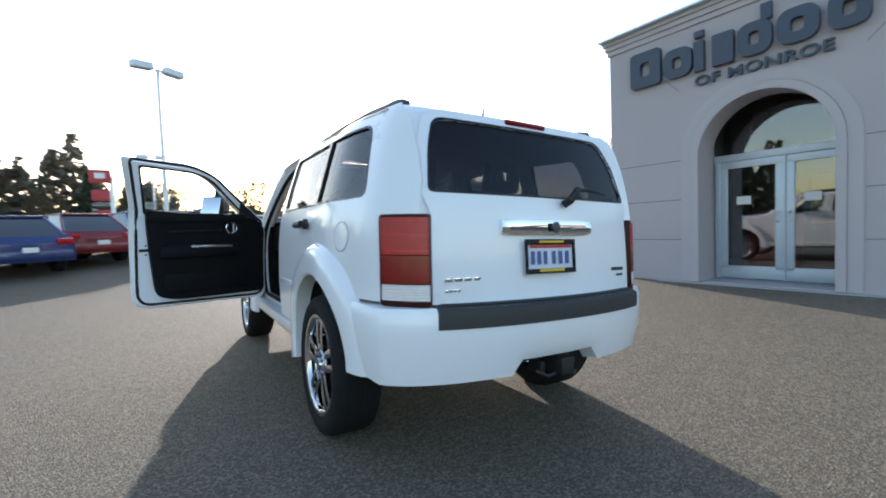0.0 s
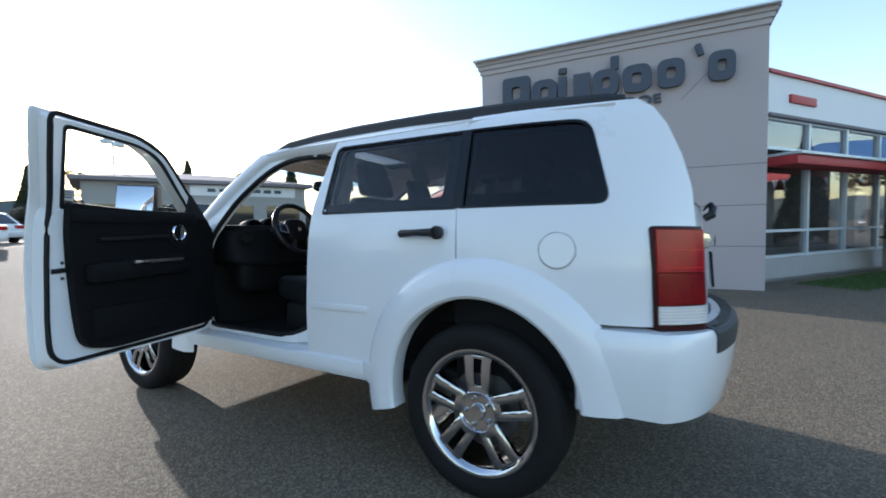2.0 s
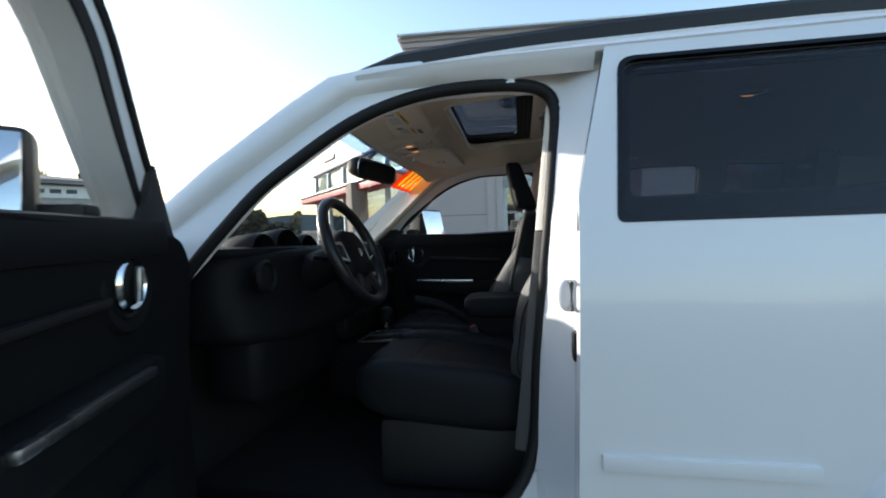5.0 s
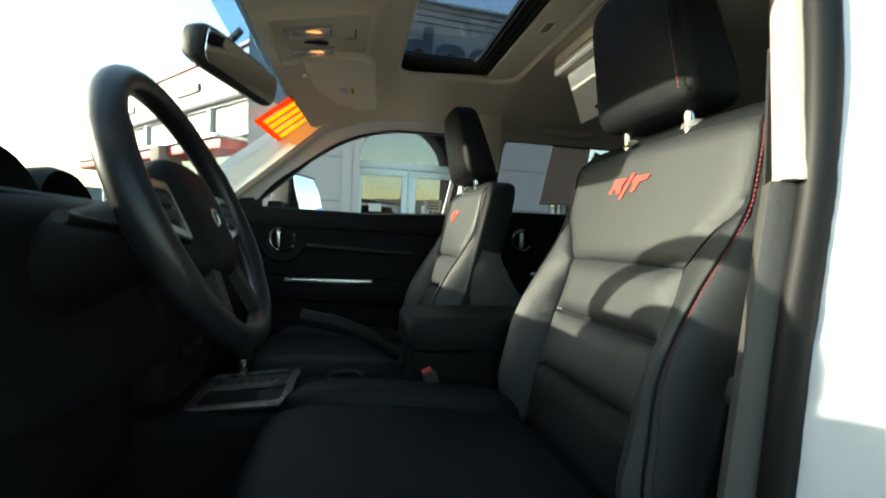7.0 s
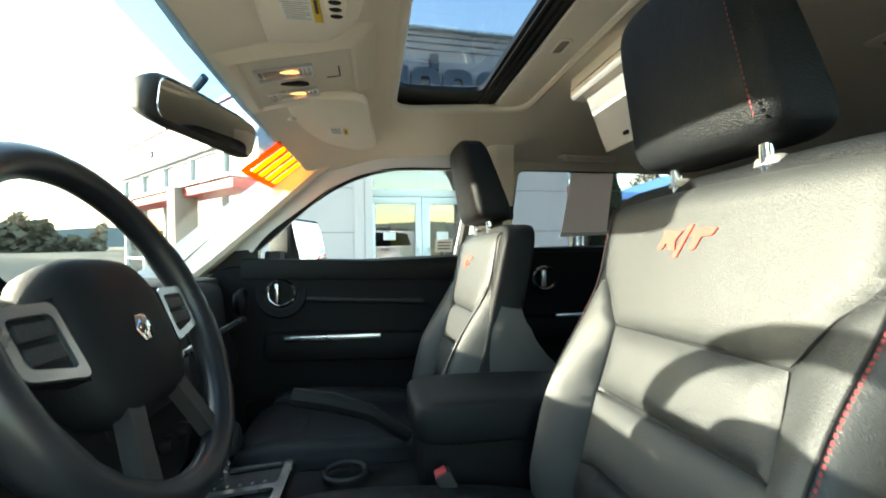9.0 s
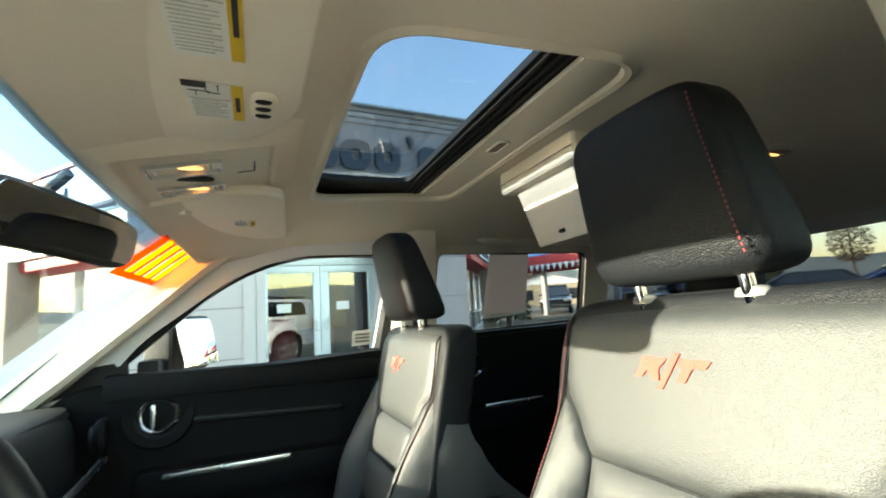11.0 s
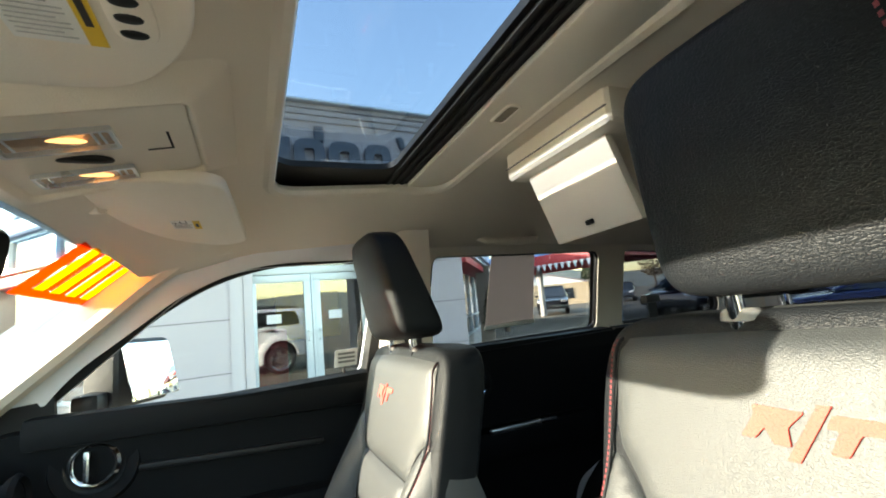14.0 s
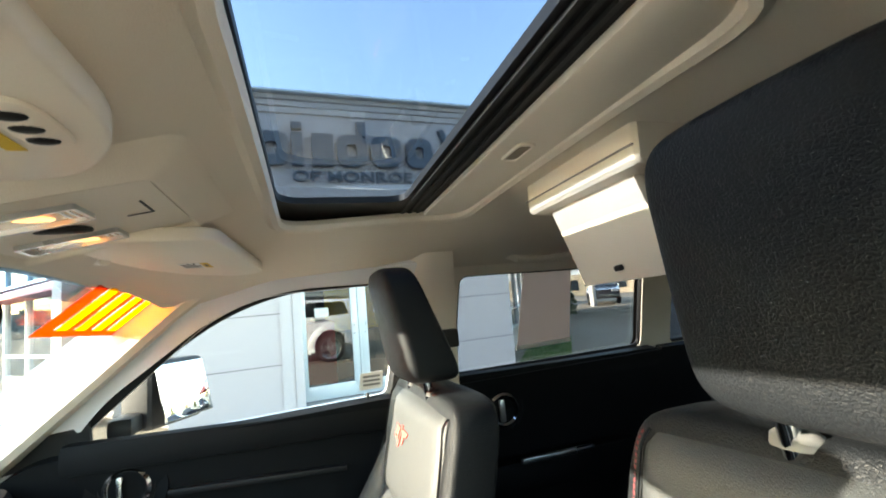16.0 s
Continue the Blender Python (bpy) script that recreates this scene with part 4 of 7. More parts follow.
    part("rocker_end", bm, WHITE, car)
    part("door_edge", loft(bmesh.new(), [[(s * (half(y, z) - 0.006), y - 0.001, z), (s * (half(y, z) - 0.012), y + 0.003, z), (s * (half(y, z) - 0.075), y + 0.003, z), (s * (half(y, z) - 0.075), y - 0.02, z)] for y, z in ((1.034, 0.52), (1.024, 0.90), (1.016, 1.22))]), WHITE, rd)
    part("upper_edge_seal", loft(bmesh.new(), [[(s * (half(y, z) - 0.004), y - 0.002, z), (s * (half(y, z) - 0.008), y + 0.003, z), (s * (half(y, z) - 0.028), y + 0.003, z), (s * (half(y, z) - 0.028), y - 0.02, z)] for y, z in ((1.015, 1.225), (1.010, 1.30), (0.934, 1.640))]), SEAL, rd, "black rubber edge seal")
    # aperture frame of the front door: its rear post slopes in towards the opening
    def jamb(y, z):
        e = ease(z, [(0.5, 1.12), (0.92, 1.100), (1.598, 1.030), (1.66, 1.03)])
        d = ease(z, [(0.5, 0.150), (0.75, 0.172), (1.1, 0.172), (1.25, 0.142), (1.4, 0.120), (1.66, 0.100)])
        u = max(0, min(1, (e - y) / 0.085))
        v = max(0, min(1, (y - e) / 0.12))
        return 0.052 * v + (d * (1 - u) + 0.050 * u) * (1 - v)
    APOUT = rounded([(0.975, 0.505), (2.105, 0.505), (2.12, 1.215), (1.60, 1.605), (1.42, 1.655), (0.915, 1.655), (0.975, 1.30)], [0.02, 0.10, 0.04, 0.1, 0.1, 0.02, 0.05])
    a = part("door_aperture", sheet(APOUT, [APERT], lambda y, z, s=s: side(s, jamb(y, z))(y, z), 0.045, 0.03), WHITE, car)
    loop = [side(s, jamb(y, z) + 0.010)(y, z)[0] for y, z in fine(APERT, 0.025)]
    for _ in range(8):
        loop = [(loop[i - 1] + loop[i] * 2 + loop[(i + 1) % len(loop)]) / 4 for i in range(len(loop))]
    part("weather_strip", tube(bmesh.new(), loop, 0.016, 12, True), SEAL, a, "black rubber weather strip")
    # lamps
    def lamp(z0, z1, off, trim=0, s=s):
        bm = bmesh.new()
        line = [(0.802, -0.680), (0.790, -0.705), (0.768, -0.738), (0.735, -0.775), (0.700, -0.810), (0.668, -0.832), (0.646, -0.838)]
        if trim:
            a, b = line[trim - 1], line[trim]
            line = [(a[0] * 0.60 + b[0] * 0.40, a[1] * 0.60 + b[1] * 0.40)] + line[trim:-1] + [(0.6485, -0.8378)]
        rings = []
        soft = 0.012 if not trim else 0.002
        for z, e in ((z0, 0.3), (z0 + soft * 0.35, 0.75), (z0 + soft, 1), (z1 - soft, 1), (z1 - soft * 0.35, 0.75), (z1, 0.3)):
            lean = 0.018 * (z - 0.78) / 0.38
            front = list(line)
            if not trim:
                front[0] = (line[0][0] - 0.010 * (1 - e), line[0][1] - 0.020 * (1 - e))
                front[-1] = (line[-1][0] + 0.018 * (1 - e), line[-1][1])
            ring = [(s * (x + off * e * 0.7), y - off * e * 0.7 + lean, z) for x, y in front] + [(s * (x - 0.05), y + 0.05 + lean, z) for x, y in reversed(line)]
            rings.append(ring)
        return loft(bm, rings)
    tl = thing("tail_lamp", "", "")
    tl.parent = car
    part("lamp_bezel", lamp(0.772, 1.155, 0.004), LAMPBZ, tl, "dark red lamp housing")
    part("red_lens", lamp(0.985, 1.143, 0.0100, 1), LAMPRED, tl, "red ribbed lens")
    for z in (1.000, 1.066):
        part("lens_bar", lamp(z, z + 0.006, 0.0108, 2), LAMPHI, tl, "bright red reflector bar")
    part("lower_lens", lamp(0.866, 0.9845, 0.0098, 1), LAMPDK, tl, "deep red lower lens")
    rv = part("reverse_lens", lamp(0.795, 0.863, 0.0075, 1), LAMPCLR, tl, "clear ribbed reversing lens")
    for k in range(6):
        part("lens_rib", lamp(0.797 + k * 0.0113, 0.8045 + k * 0.0113, 0.0105, 1), LAMPCLR, rv)

p, nrm = side(-1)(-0.335, 1.062)
FD = Matrix.Translation(p) @ nrm.to_track_quat("Z", "Y").to_matrix().to_4x4()
part("fuel_door", lathe(bmesh.new(), [(0.001, 0.005), (0.066, 0.005), (0.070, 0.002), (0.070, -0.006), (0.001, -0.006)], FD, 36), WHITE, car)
part("fuel_door_gap", lathe(bmesh.new(), [(0.071, 0.0), (0.0732, 0.0), (0.0732, 0.0025), (0.071, 0.0025)], FD, 36, True), JOINT, car)


# roof
def roofz(x, y):
    c = ease(y, [(-0.66, 1.63), (-0.58, 1.675), (-0.3, 1.712), (0.5, 1.738), (1.1, 1.735), (1.45, 1.715), (1.64, 1.672), (1.70, 1.65)])
    return c - 0.055 * (abs(x) / 0.72) ** 3


roof = part("roof", sheet([(-0.68, -0.50), (-0.60, -0.60), (-0.4, -0.655), (0.4, -0.655), (0.60, -0.60), (0.68, -0.50), (0.715, -0.2), (0.715, 1.3), (0.70, 1.60), (0.4, 1.655), (-0.4, 1.655), (-0.70, 1.60), (-0.715, 1.3), (-0.715, -0.2)],
            [rounded([(-0.40, 0.95), (0.40, 0.95), (0.40, 1.43), (-0.40, 1.43)], 0.07)], lambda x, y: numeric(lambda a, b: (a, b, roofz(a, b)), x, y), 0.008, 0.08), WHITE, car)
for s in (-1, 1):
    # drip edge joining roof and sides
    bm = bmesh.new()
    loft(bm, [[(s * (0.70 + e), y, roofz(0.70, y) - 0.004), (s * (0.725 + e), y, roofz(0.72, y) - 0.010), (s * (0.742 + e), y, 1.655 - 0.02 * max(0, (y - 1.3) / 0.3)), (s * (0.735 + e), y, 1.645 - 0.02 * max(0, (y - 1.3) / 0.3)), (s * (0.69 + e), y, 1.640)]
              for y, e in ((y, half(y, 1.655) - half(0, 1.655) if y < 0 else 0) for y in (-0.52, -0.3, 0.1, 0.5, 0.9, 1.2, 1.36, 1.45, 1.54))])
    part("roof_edge", bm, WHITE, car)
    # painted gutter over the front door opening
    bm = loft(bmesh.new(), [[(s * (0.741 - d), y, 1.648 - h), (s * (0.735 - d), y, 1.634 - h), (s * (0.706 - d), y, 1.611 - h), (s * (0.690 - d), y, 1.618 - h), (s * (0.690 - d), y, 1.648 - h)]
                            for y, d, h in ((0.955, 0, 0), (1.10, 0, 0), (1.25, 0, 0), (1.36, 0.001, 0.003), (1.45, 0.003, 0.008), (1.53, 0.006, 0.018))])
    part("roof_gutter", bm, WHITE, car, "", 60)
    # roof rail
    bm = bmesh.new()
    rings = []
    for y, h in ((1.66, 0.0), (1.60, 0.022), (1.45, 0.044), (1.25, 0.055), (0.9, 0.058), (0.4, 0.058), (-0.1, 0.058), (-0.48, 0.058), (-0.545, 0.050), (-0.575, 0.0)):
        z = roofz(0.60, y) - 0.002
        x = 0.615 if y < 1.3 else 0.615 + (y - 1.3) * 0.12
        rings.append([(s * (x - 0.024), y, z), (s * (x - 0.020), y, z + h), (s * (x + 0.012), y, z + h + 0.004), (s * (x + 0.026), y, z + h * 0.8), (s * (x + 0.032), y, z - 0.008)])
    loft(bm, rings)
    part("roof_rail", bm, BLACKP, car, "black roof rail")
    # windscreen pillar
    bm = bmesh.new()
    rings = []
    for y, z, x in ((2.30, 1.13, 0.80), (2.16, 1.205, 0.805), (1.92, 1.395, 0.775), (1.70, 1.555, 0.735), (1.60, 1.618, 0.716), (1.46, 1.634, 0.714), (1.36, 1.636, 0.712)):
        rings.append([(s * (x + 0.02), y - 0.035, z - 0.012), (s * (x + 0.018), y + 0.01, z + 0.028), (s * (x - 0.015), y + 0.032, z + 0.042), (s * (x - 0.055), y + 0.035, z + 0.040), (s * (x - 0.05), y - 0.005, z + 0.005), (s * (x - 0.03), y - 0.045, z - 0.03)])
    loft(bm, rings)
    part("windscreen_pillar", bm, WHITE, car, "", 75)

# short roof aerial
part("roof_aerial", tube(bmesh.new(), [(-0.128, -0.485, 1.690), (-0.118, -0.480, 1.75), (-0.078, -0.462, 1.915)], [0.010, 0.003, 0.0025], 8), BLACKP, car, "short black roof aerial")

# tailgate
TAIL = [(0.50, -0.87), (0.75, -0.855), (0.87, -0.850), (1.05, -0.838), (1.15, -0.83), (1.24, -0.818), (1.45, -0.755), (1.60, -0.690), (1.655, -0.655), (1.69, -0.60)]


def tail(x, z):
    return numeric(lambda a, b: (a, ease(b, TAIL) + 0.030 * (abs(a) / 0.64) ** 2.5, b), x, z)


HATCH = [(-0.632, 0.765), (0.632, 0.765), (0.632, 1.17), (0.665, 1.25), (0.655, 1.45), (0.60, 1.60), (0.50, 1.65), (-0.50, 1.65), (-0.60, 1.60), (-0.655, 1.45), (-0.665, 1.25), (-0.632, 1.17)]
RGLASS = rounded([(-0.625, 1.258), (0.625, 1.258), (0.595, 1.45), (0.54, 1.595), (-0.54, 1.595), (-0.595, 1.45)], [0.03, 0.03, 0.05, 0.06, 0.06, 0.05])
hatch = part("tailgate", sheet(HATCH, [RGLASS], tail, 0.03), WHITE, car)
# body behind the tailgate's edge
for s in (-1, 1):
    rings = []
    for z in (0.79, 0.95, 1.15, 1.24, 1.35, 1.45, 1.55, 1.61, 1.65):
        yq = ease(z, [(0.785, -0.82), (1.15, -0.805), (1.30, -0.79), (1.43, -0.755), (1.55, -0.705), (1.625, -0.655), (1.665, -0.60)])
        xq = half(yq, z)
        xh = ease(z, [(0.765, 0.632), (1.17, 0.632), (1.25, 0.665), (1.45, 0.655), (1.60, 0.60), (1.65, 0.50)])
        yh = ease(z, TAIL) + 0.030 * (xh / 0.64) ** 2.5
        rings.append([(s * (xq - 0.001), yq + 0.004, z), (s * (xq * 0.5 + xh * 0.5), min(yq, yh) * 0.5 + (yq + yh) * 0.25 + 0.004, z), (s * (xh - 0.004), yh + 0.006, z), (s * (xh - 0.03), yh + 0.05, z), (s * (xq - 0.03), yq + 0.05, z)])
    part("rear_pillar", loft(bmesh.new(), rings), WHITE, car, "", 70)


def tailin(d):
    def place(x, z):
        p, n = tail(x, z)
        return p + n.normalized() * d * (1 if n.y < 0 else -1), n * (1 if n.y < 0 else -1)
    return place


part("rear_glass", sheet(RGLASS, [], tailin(-0.008), 0.004, 0.15), TINTQ, hatch, "dark tinted rear window")
part("glass_seal", sheet(rounded([(-0.635, 1.250), (0.635, 1.250), (0.605, 1.45), (0.55, 1.604), (-0.55, 1.604), (-0.605, 1.45)], [0.03, 0.03, 0.05, 0.06, 0.06, 0.05]), [RGLASS], tailin(0.002), 0.012), SEAL, hatch)
bm = bmesh.new()
tube(bm, [(0.115, -0.835, 1.222), (0.125, -0.868, 1.240), (0.155, -0.872, 1.275), (0.185, -0.862, 1.302)], [0.020, 0.021, 0.019, 0.012], 10)
tube(bm, [(0.165, -0.862, 1.292), (0.28, -0.850, 1.300), (0.42, -0.832, 1.285)], [0.013, 0.010, 0.006], 8)
part("rear_wiper", bm, BLACKP, hatch, "black rear wiper")
part("brake_lamp", B((0.0, -0.674, 1.630), (0.26, 0.030, 0.022), 0.007, rot(-35)), LAMPDK, hatch, "red high-mounted brake lamp")
# chrome bar with badge
bm = bmesh.new()
rings = []
for i in range(13):
    x = -0.292 + 0.584 * i / 12
    y = tail(x, 1.10)[0].y - 0.004
    e = 0.035 if 0 < i < 12 else 0.028
    rings.append([(x, y + 0.02, 1.105 + e + 0.006), (x, y - 0.016, 1.105 + e), (x, y - 0.026, 1.105), (x, y - 0.016, 1.105 - e), (x, y + 0.02, 1.105 - e - 0.006)])
loft(bm, rings)
part("chrome_bar", bm, CHROME, hatch, "chrome tailgate handle bar")
part("badge", lathe(bmesh.new(), [(0.001, 0.006), (0.024, 0.005), (0.030, 0.0), (0.001, -0.002)], Matrix.Translation((0.02, -0.877, 1.106)) @ pose(0, 0, 0, 90, 0, 0), 6), STEEL, hatch)
# number plate as bars
pl = part("number_plate", B((0, -0.858, 0.968), (0.305, 0.004, 0.150), 0.0015, rot(-4)), PLATEW, hatch, "number plate in a black frame")
bm = bmesh.new()
for c, sz in (((0, -0.8605, 1.037), (0.322, 0.012, 0.026)), ((0, -0.870, 0.899), (0.322, 0.012, 0.024)), ((-0.155, -0.865, 0.968), (0.012, 0.012, 0.15)), ((0.155, -0.865, 0.968), (0.012, 0.012, 0.15))):
    box(bm, c, sz, 0.003, rot(-4))
part("plate_frame", bm, SEAL, pl)
for c in (-0.118, -0.078, -0.038, 0.018, 0.062, 0.106):
    part("plate_bar", B((c, -0.8665, 0.962), (0.022, 0.002, 0.062), 0, rot(-4)), PLATEB, pl)
part("plate_band", B((0, -0.864, 1.016), (0.27, 0.002, 0.014), 0, rot(-4)), REDP, pl)
part("plate_band", B((0, -0.8755, 0.903), (0.16, 0.003, 0.012), 0, rot(-4)), LABELY, pl)
part("plate_band", B((0, -0.867, 1.038), (0.16, 0.003, 0.010), 0, rot(-4)), LABELY, pl)
for c, z, w, h in ((-0.49, 0.878, 0.20, 0.016), (-0.54, 0.832, 0.08, 0.012), (0.53, 0.888, 0.10, 0.018), (0.55, 0.855, 0.05, 0.012)):
    p, n = tail(c, z)
    for k in range(4):
        part("badge_bar", B((c - w * 0.375 + k * w / 4, p.y - 0.003, z), (w / 4 * 0.78, 0.006, h), 0.002), CHROME if c < 0 else STEEL, hatch)
# rear bumper with black step pad and a notch for the tow hitch
bm = bmesh.new()
rings = []
for i in range(41):
    u = -1 + 2 * i / 40
    ang = u * 1.30
    x = 0.885 * math.copysign(min(1.0, abs(math.sin(ang)) * 1.02), u)
    y = -0.44 - 0.525 * max(0.0, math.cos(ang)) ** 0.55 if abs(u) < 0.999 else -0.42
    notch = 0.065 if abs(x + 0.0) < 0.235 else 0.0
    dx = -0.10 * math.sin(ang)
    dy = 0.10 * max(0.05, math.cos(ang))
    rings.append([(x + dx, y + dy, 0.775), (x + dx * 0.12, y + dy * 0.12, 0.768), (x, y, 0.745), (x, y, 0.66), (x * 1.0 + dx * 0.08, y + dy * 0.10, 0.56), (x + dx * 0.3, y + dy * 0.4, 0.448 + notch), (x + dx * 0.9, y + dy * 1.2, 0.440 + notch), (x + dx, y + dy * 1.25, 0.55 + notch * 0.5)])
loft(bm, rings)
bumper = part("rear_bumper", bm, WHITE, car)
bm = bmesh.new()
rings = []
for i in range(25):
    x = -0.635 + 1.27 * i / 24
    y = -0.44 - 0.525 * max(0.0, math.cos(math.asin(min(0.99, abs(x) / 0.905)))) ** 0.55
    rings.append([(x, y + 0.062, 0.777), (x, y + 0.030, 0.779), (x, y - 0.006, 0.757), (x, y - 0.010, 0.725), (x, y - 0.006, 0.682), (x, y + 0.03, 0.676), (x, y + 0.062, 0.725)])
loft(bm, rings)
part("step_pad", bm, PADP, bumper, "black ribbed step pad")
for k in range(5):
    bm = bmesh.new()
    pts = []
    for i in range(21):
        x = -0.60 + 1.20 * i / 20
        y = -0.44 - 0.525 * max(0.0, math.cos(math.asin(min(0.99, abs(x) / 0.905)))) ** 0.55
        pts.append((x, y + 0.020 + k * 0.009, 0.7785))
    part("pad_rib", tube(bm, pts, 0.003, 5), PADP, bumper)
# tow hitch
bm = bmesh.new()
box(bm, (0.0, -0.77, 0.49), (0.40, 0.07, 0.06), 0.008)
box(bm, (0.04, -0.86, 0.452), (0.08, 0.16, 0.08), 0.006)
box(bm, (0.10, -0.83, 0.475), (0.06, 0.07, 0.06), 0.01)
tube(bm, [(-0.10, -0.87, 0.43), (-0.06, -0.91, 0.41), (0.0, -0.90, 0.415)], 0.010, 6)
box(bm, (0.16, -0.80, 0.44), (0.05, 0.10, 0.035), 0.006)
box(bm, (-0.05, -0.82, 0.435), (0.03, 0.09, 0.06), 0.006)
tube(bm, [(0.05, -0.88, 0.42), (0.09, -0.92, 0.40), (0.13, -0.90, 0.405)], 0.009, 6)
part("tow_hitch", bm, BLACKP, car, "black steel tow hitch")
# underbody, axle, exhaust, spare parts of the underside
bm = bmesh.new()
box(bm, (0, 1.25, 0.40), (1.30, 2.7, 0.10), 0.03)
box(bm, (0, -0.40, 0.53), (1.0, 0.50, 0.12), 0.04)
tube(bm, [(-0.72, 0, 0.365), (0.72, 0, 0.365)], 0.045, 10)
tube(bm, [(0.42, 0.8, 0.33), (0.44, 0.2, 0.36), (0.50, -0.4, 0.43), (0.52, -0.62, 0.45)], 0.035, 10)
part("underbody", bm, STEEL, car)
# wheel houses
for s in (-1, 1):
    for cy in (0, 2.785):
        bm = bmesh.new()
        loft(bm, [[(s * x, cy + 0.455 * math.cos(radians(a)), 0.425 + 0.455 * math.sin(radians(a))) for a in range(-4, 177, 10)] for x in (0.86, 0.60, 0.595)], False)
        vs = [v for v in bm.verts if abs(abs(v.co.x) - 0.595) < 1e-4]
        bm.faces.new(vs)
        part("wheel_house", bm, CARPET, car)
# bonnet and nose
bon = part("bonnet", sheet([(-0.80, 2.20), (0.80, 2.20), (0.78, 3.0), (0.70, 3.42), (0.3, 3.50), (-0.3, 3.50), (-0.70, 3.42), (-0.78, 3.0)], [],
            lambda x, y: numeric(lambda a, b: (a, b, ease(b, [(2.1, 1.20), (2.35, 1.205), (3.0, 1.165), (3.35, 1.12), (3.5, 1.05)]) - 0.06 * (abs(a) / 0.8) ** 3), x, y), 0.02, 0.12), WHITE, car)
part("front_grille", B((0, 3.47, 0.88), (1.36, 0.10, 0.36), 0.03), CHROME, car)
part("front_bumper", B((0, 3.50, 0.60), (1.70, 0.22, 0.34), 0.06), WHITE, car)
part("cowl", B((0, 2.24, 1.165), (1.52, 0.16, 0.05), 0.015), BLACKP, car)


# wheels
def wheel(steer, cx, cy, spin):
    s = -1 if cx < 0 else 1
    w = thing("wheel", "", "", Matrix.Translation((cx, cy, 0.365)) @ pose(0, 0, 0, 0, 0, steer) @ pose(0, 0, 0, 0, 90 * s, 0) @ pose(0, 0, 0, 0, 0, spin))
    m = w.matrix_world.copy()
    w.parent = car
    w.matrix_parent_inverse = Matrix()
    w.matrix_basis = m
    # local z points outwards; the outer face of the rim at z = 0
    part("tyre", lathe(bmesh.new(), [(0.268, -0.012), (0.285, 0.002), (0.320, 0.008), (0.352, 0.000), (0.370, -0.018), (0.376, -0.045), (0.376, -0.20), (0.368, -0.225), (0.33, -0.245), (0.268, -0.235)], Matrix(), 48, True), RUBBER, w, "black low-profile tyre")
    bm = bmesh.new()
    for r, h in ((0.376, -0.07), (0.376, -0.12), (0.376, -0.17)):
        lathe(bm, [(r - 0.002, h), (r + 0.0015, h + 0.004), (r + 0.0015, h + 0.03), (r - 0.002, h + 0.034)], Matrix(), 48, True)
    part("tread", bm, RUBBER, w)
    bm = bmesh.new()
    lathe(bm, [(0.238, -0.03), (0.246, -0.012), (0.262, -0.002), (0.272, -0.002), (0.275, -0.010), (0.268, -0.03), (0.255, -0.10), (0.25, -0.20), (0.240, -0.20), (0.242, -0.05)], Matrix(), 48, True)
    part("rim", bm, WCHROME, w, "chrome rim")
    for k in range(5):
        a = k * 72
        for off in (-1, 1):
            bm = bmesh.new()
            loft(bm, [[(r, off * o - hw, z - 0.028), (r, off * o - hw, z - 0.004), (r, off * o - hw * 0.5, z), (r, off * o + hw * 0.5, z), (r, off * o + hw, z - 0.004), (r, off * o + hw, z - 0.028)]
                      for r, o, hw, z in ((0.070, 0.030, 0.017, -0.020), (0.10, 0.034, 0.0185, -0.014), (0.15, 0.037, 0.0195, -0.010), (0.21, 0.040, 0.0205, -0.010), (0.246, 0.044, 0.023, -0.014))])
            bmesh.ops.rotate(bm, verts=bm.verts, cent=(0, 0, 0), matrix=rot(0, 0, a))
            part("spoke", bm, WCHROME, w)
        for r0, r1 in ((0.070, 0.115), (0.228, 0.244)):
            bm = B(((r0 + r1) / 2, 0, -0.026), (r1 - r0, 0.085, 0.024), 0.006)
            bmesh.ops.rotate(bm, verts=bm.verts, cent=(0, 0, 0), matrix=rot(0, 0, a))
            part("spoke_web", bm, WCHROME, w)
    part("hub", lathe(bmesh.new(), [(0.001, -0.006), (0.030, -0.004), (0.034, -0.010), (0.036, -0.022), (0.078, -0.020), (0.085, -0.012), (0.092, -0.018), (0.092, -0.05), (0.001, -0.05)], Matrix(), 36), WCHROME, w, "chrome hub with centre cap")
    for k in range(5):
        a = radians(k * 72 + 20)
        part("wheel_nut", lathe(bmesh.new(), [(0.001, 0.002), (0.008, 0.0), (0.011, -0.008), (0.011, -0.03), (0.001, -0.03)], Matrix.Translation((0.058 * math.cos(a), 0.058 * math.sin(a), -0.008)), 6), WCHROME, w)
    part("brake_disc", lathe(bmesh.new(), [(0.05, -0.085), (0.165, -0.085), (0.165, -0.11), (0.05, -0.11)], Matrix(), 36, True), STEEL, w, "dark steel brake disc")
    return w


wheel(0, -0.888, 0, 0)
wheel(0, 0.888, 0, 20)
wheel(0, -0.900, 2.790, 10)
wheel(0, 0.900, 2.790, 40)

# windscreen
WSCR = [(-0.775, 0.0), (0.775, 0.0), (0.755, 0.35), (0.70, 0.72), (-0.70, 0.72), (-0.755, 0.35)]


def screen(u, v):
    t = v / 0.72
    bow = (u / 0.78) ** 2
    return (u, 2.285 - 0.64 * t - 0.10 * bow * (1 - 0.5 * t), 1.165 + 0.497 * t - 0.012 * bow + 0.02 * math.sin(t * math.pi))


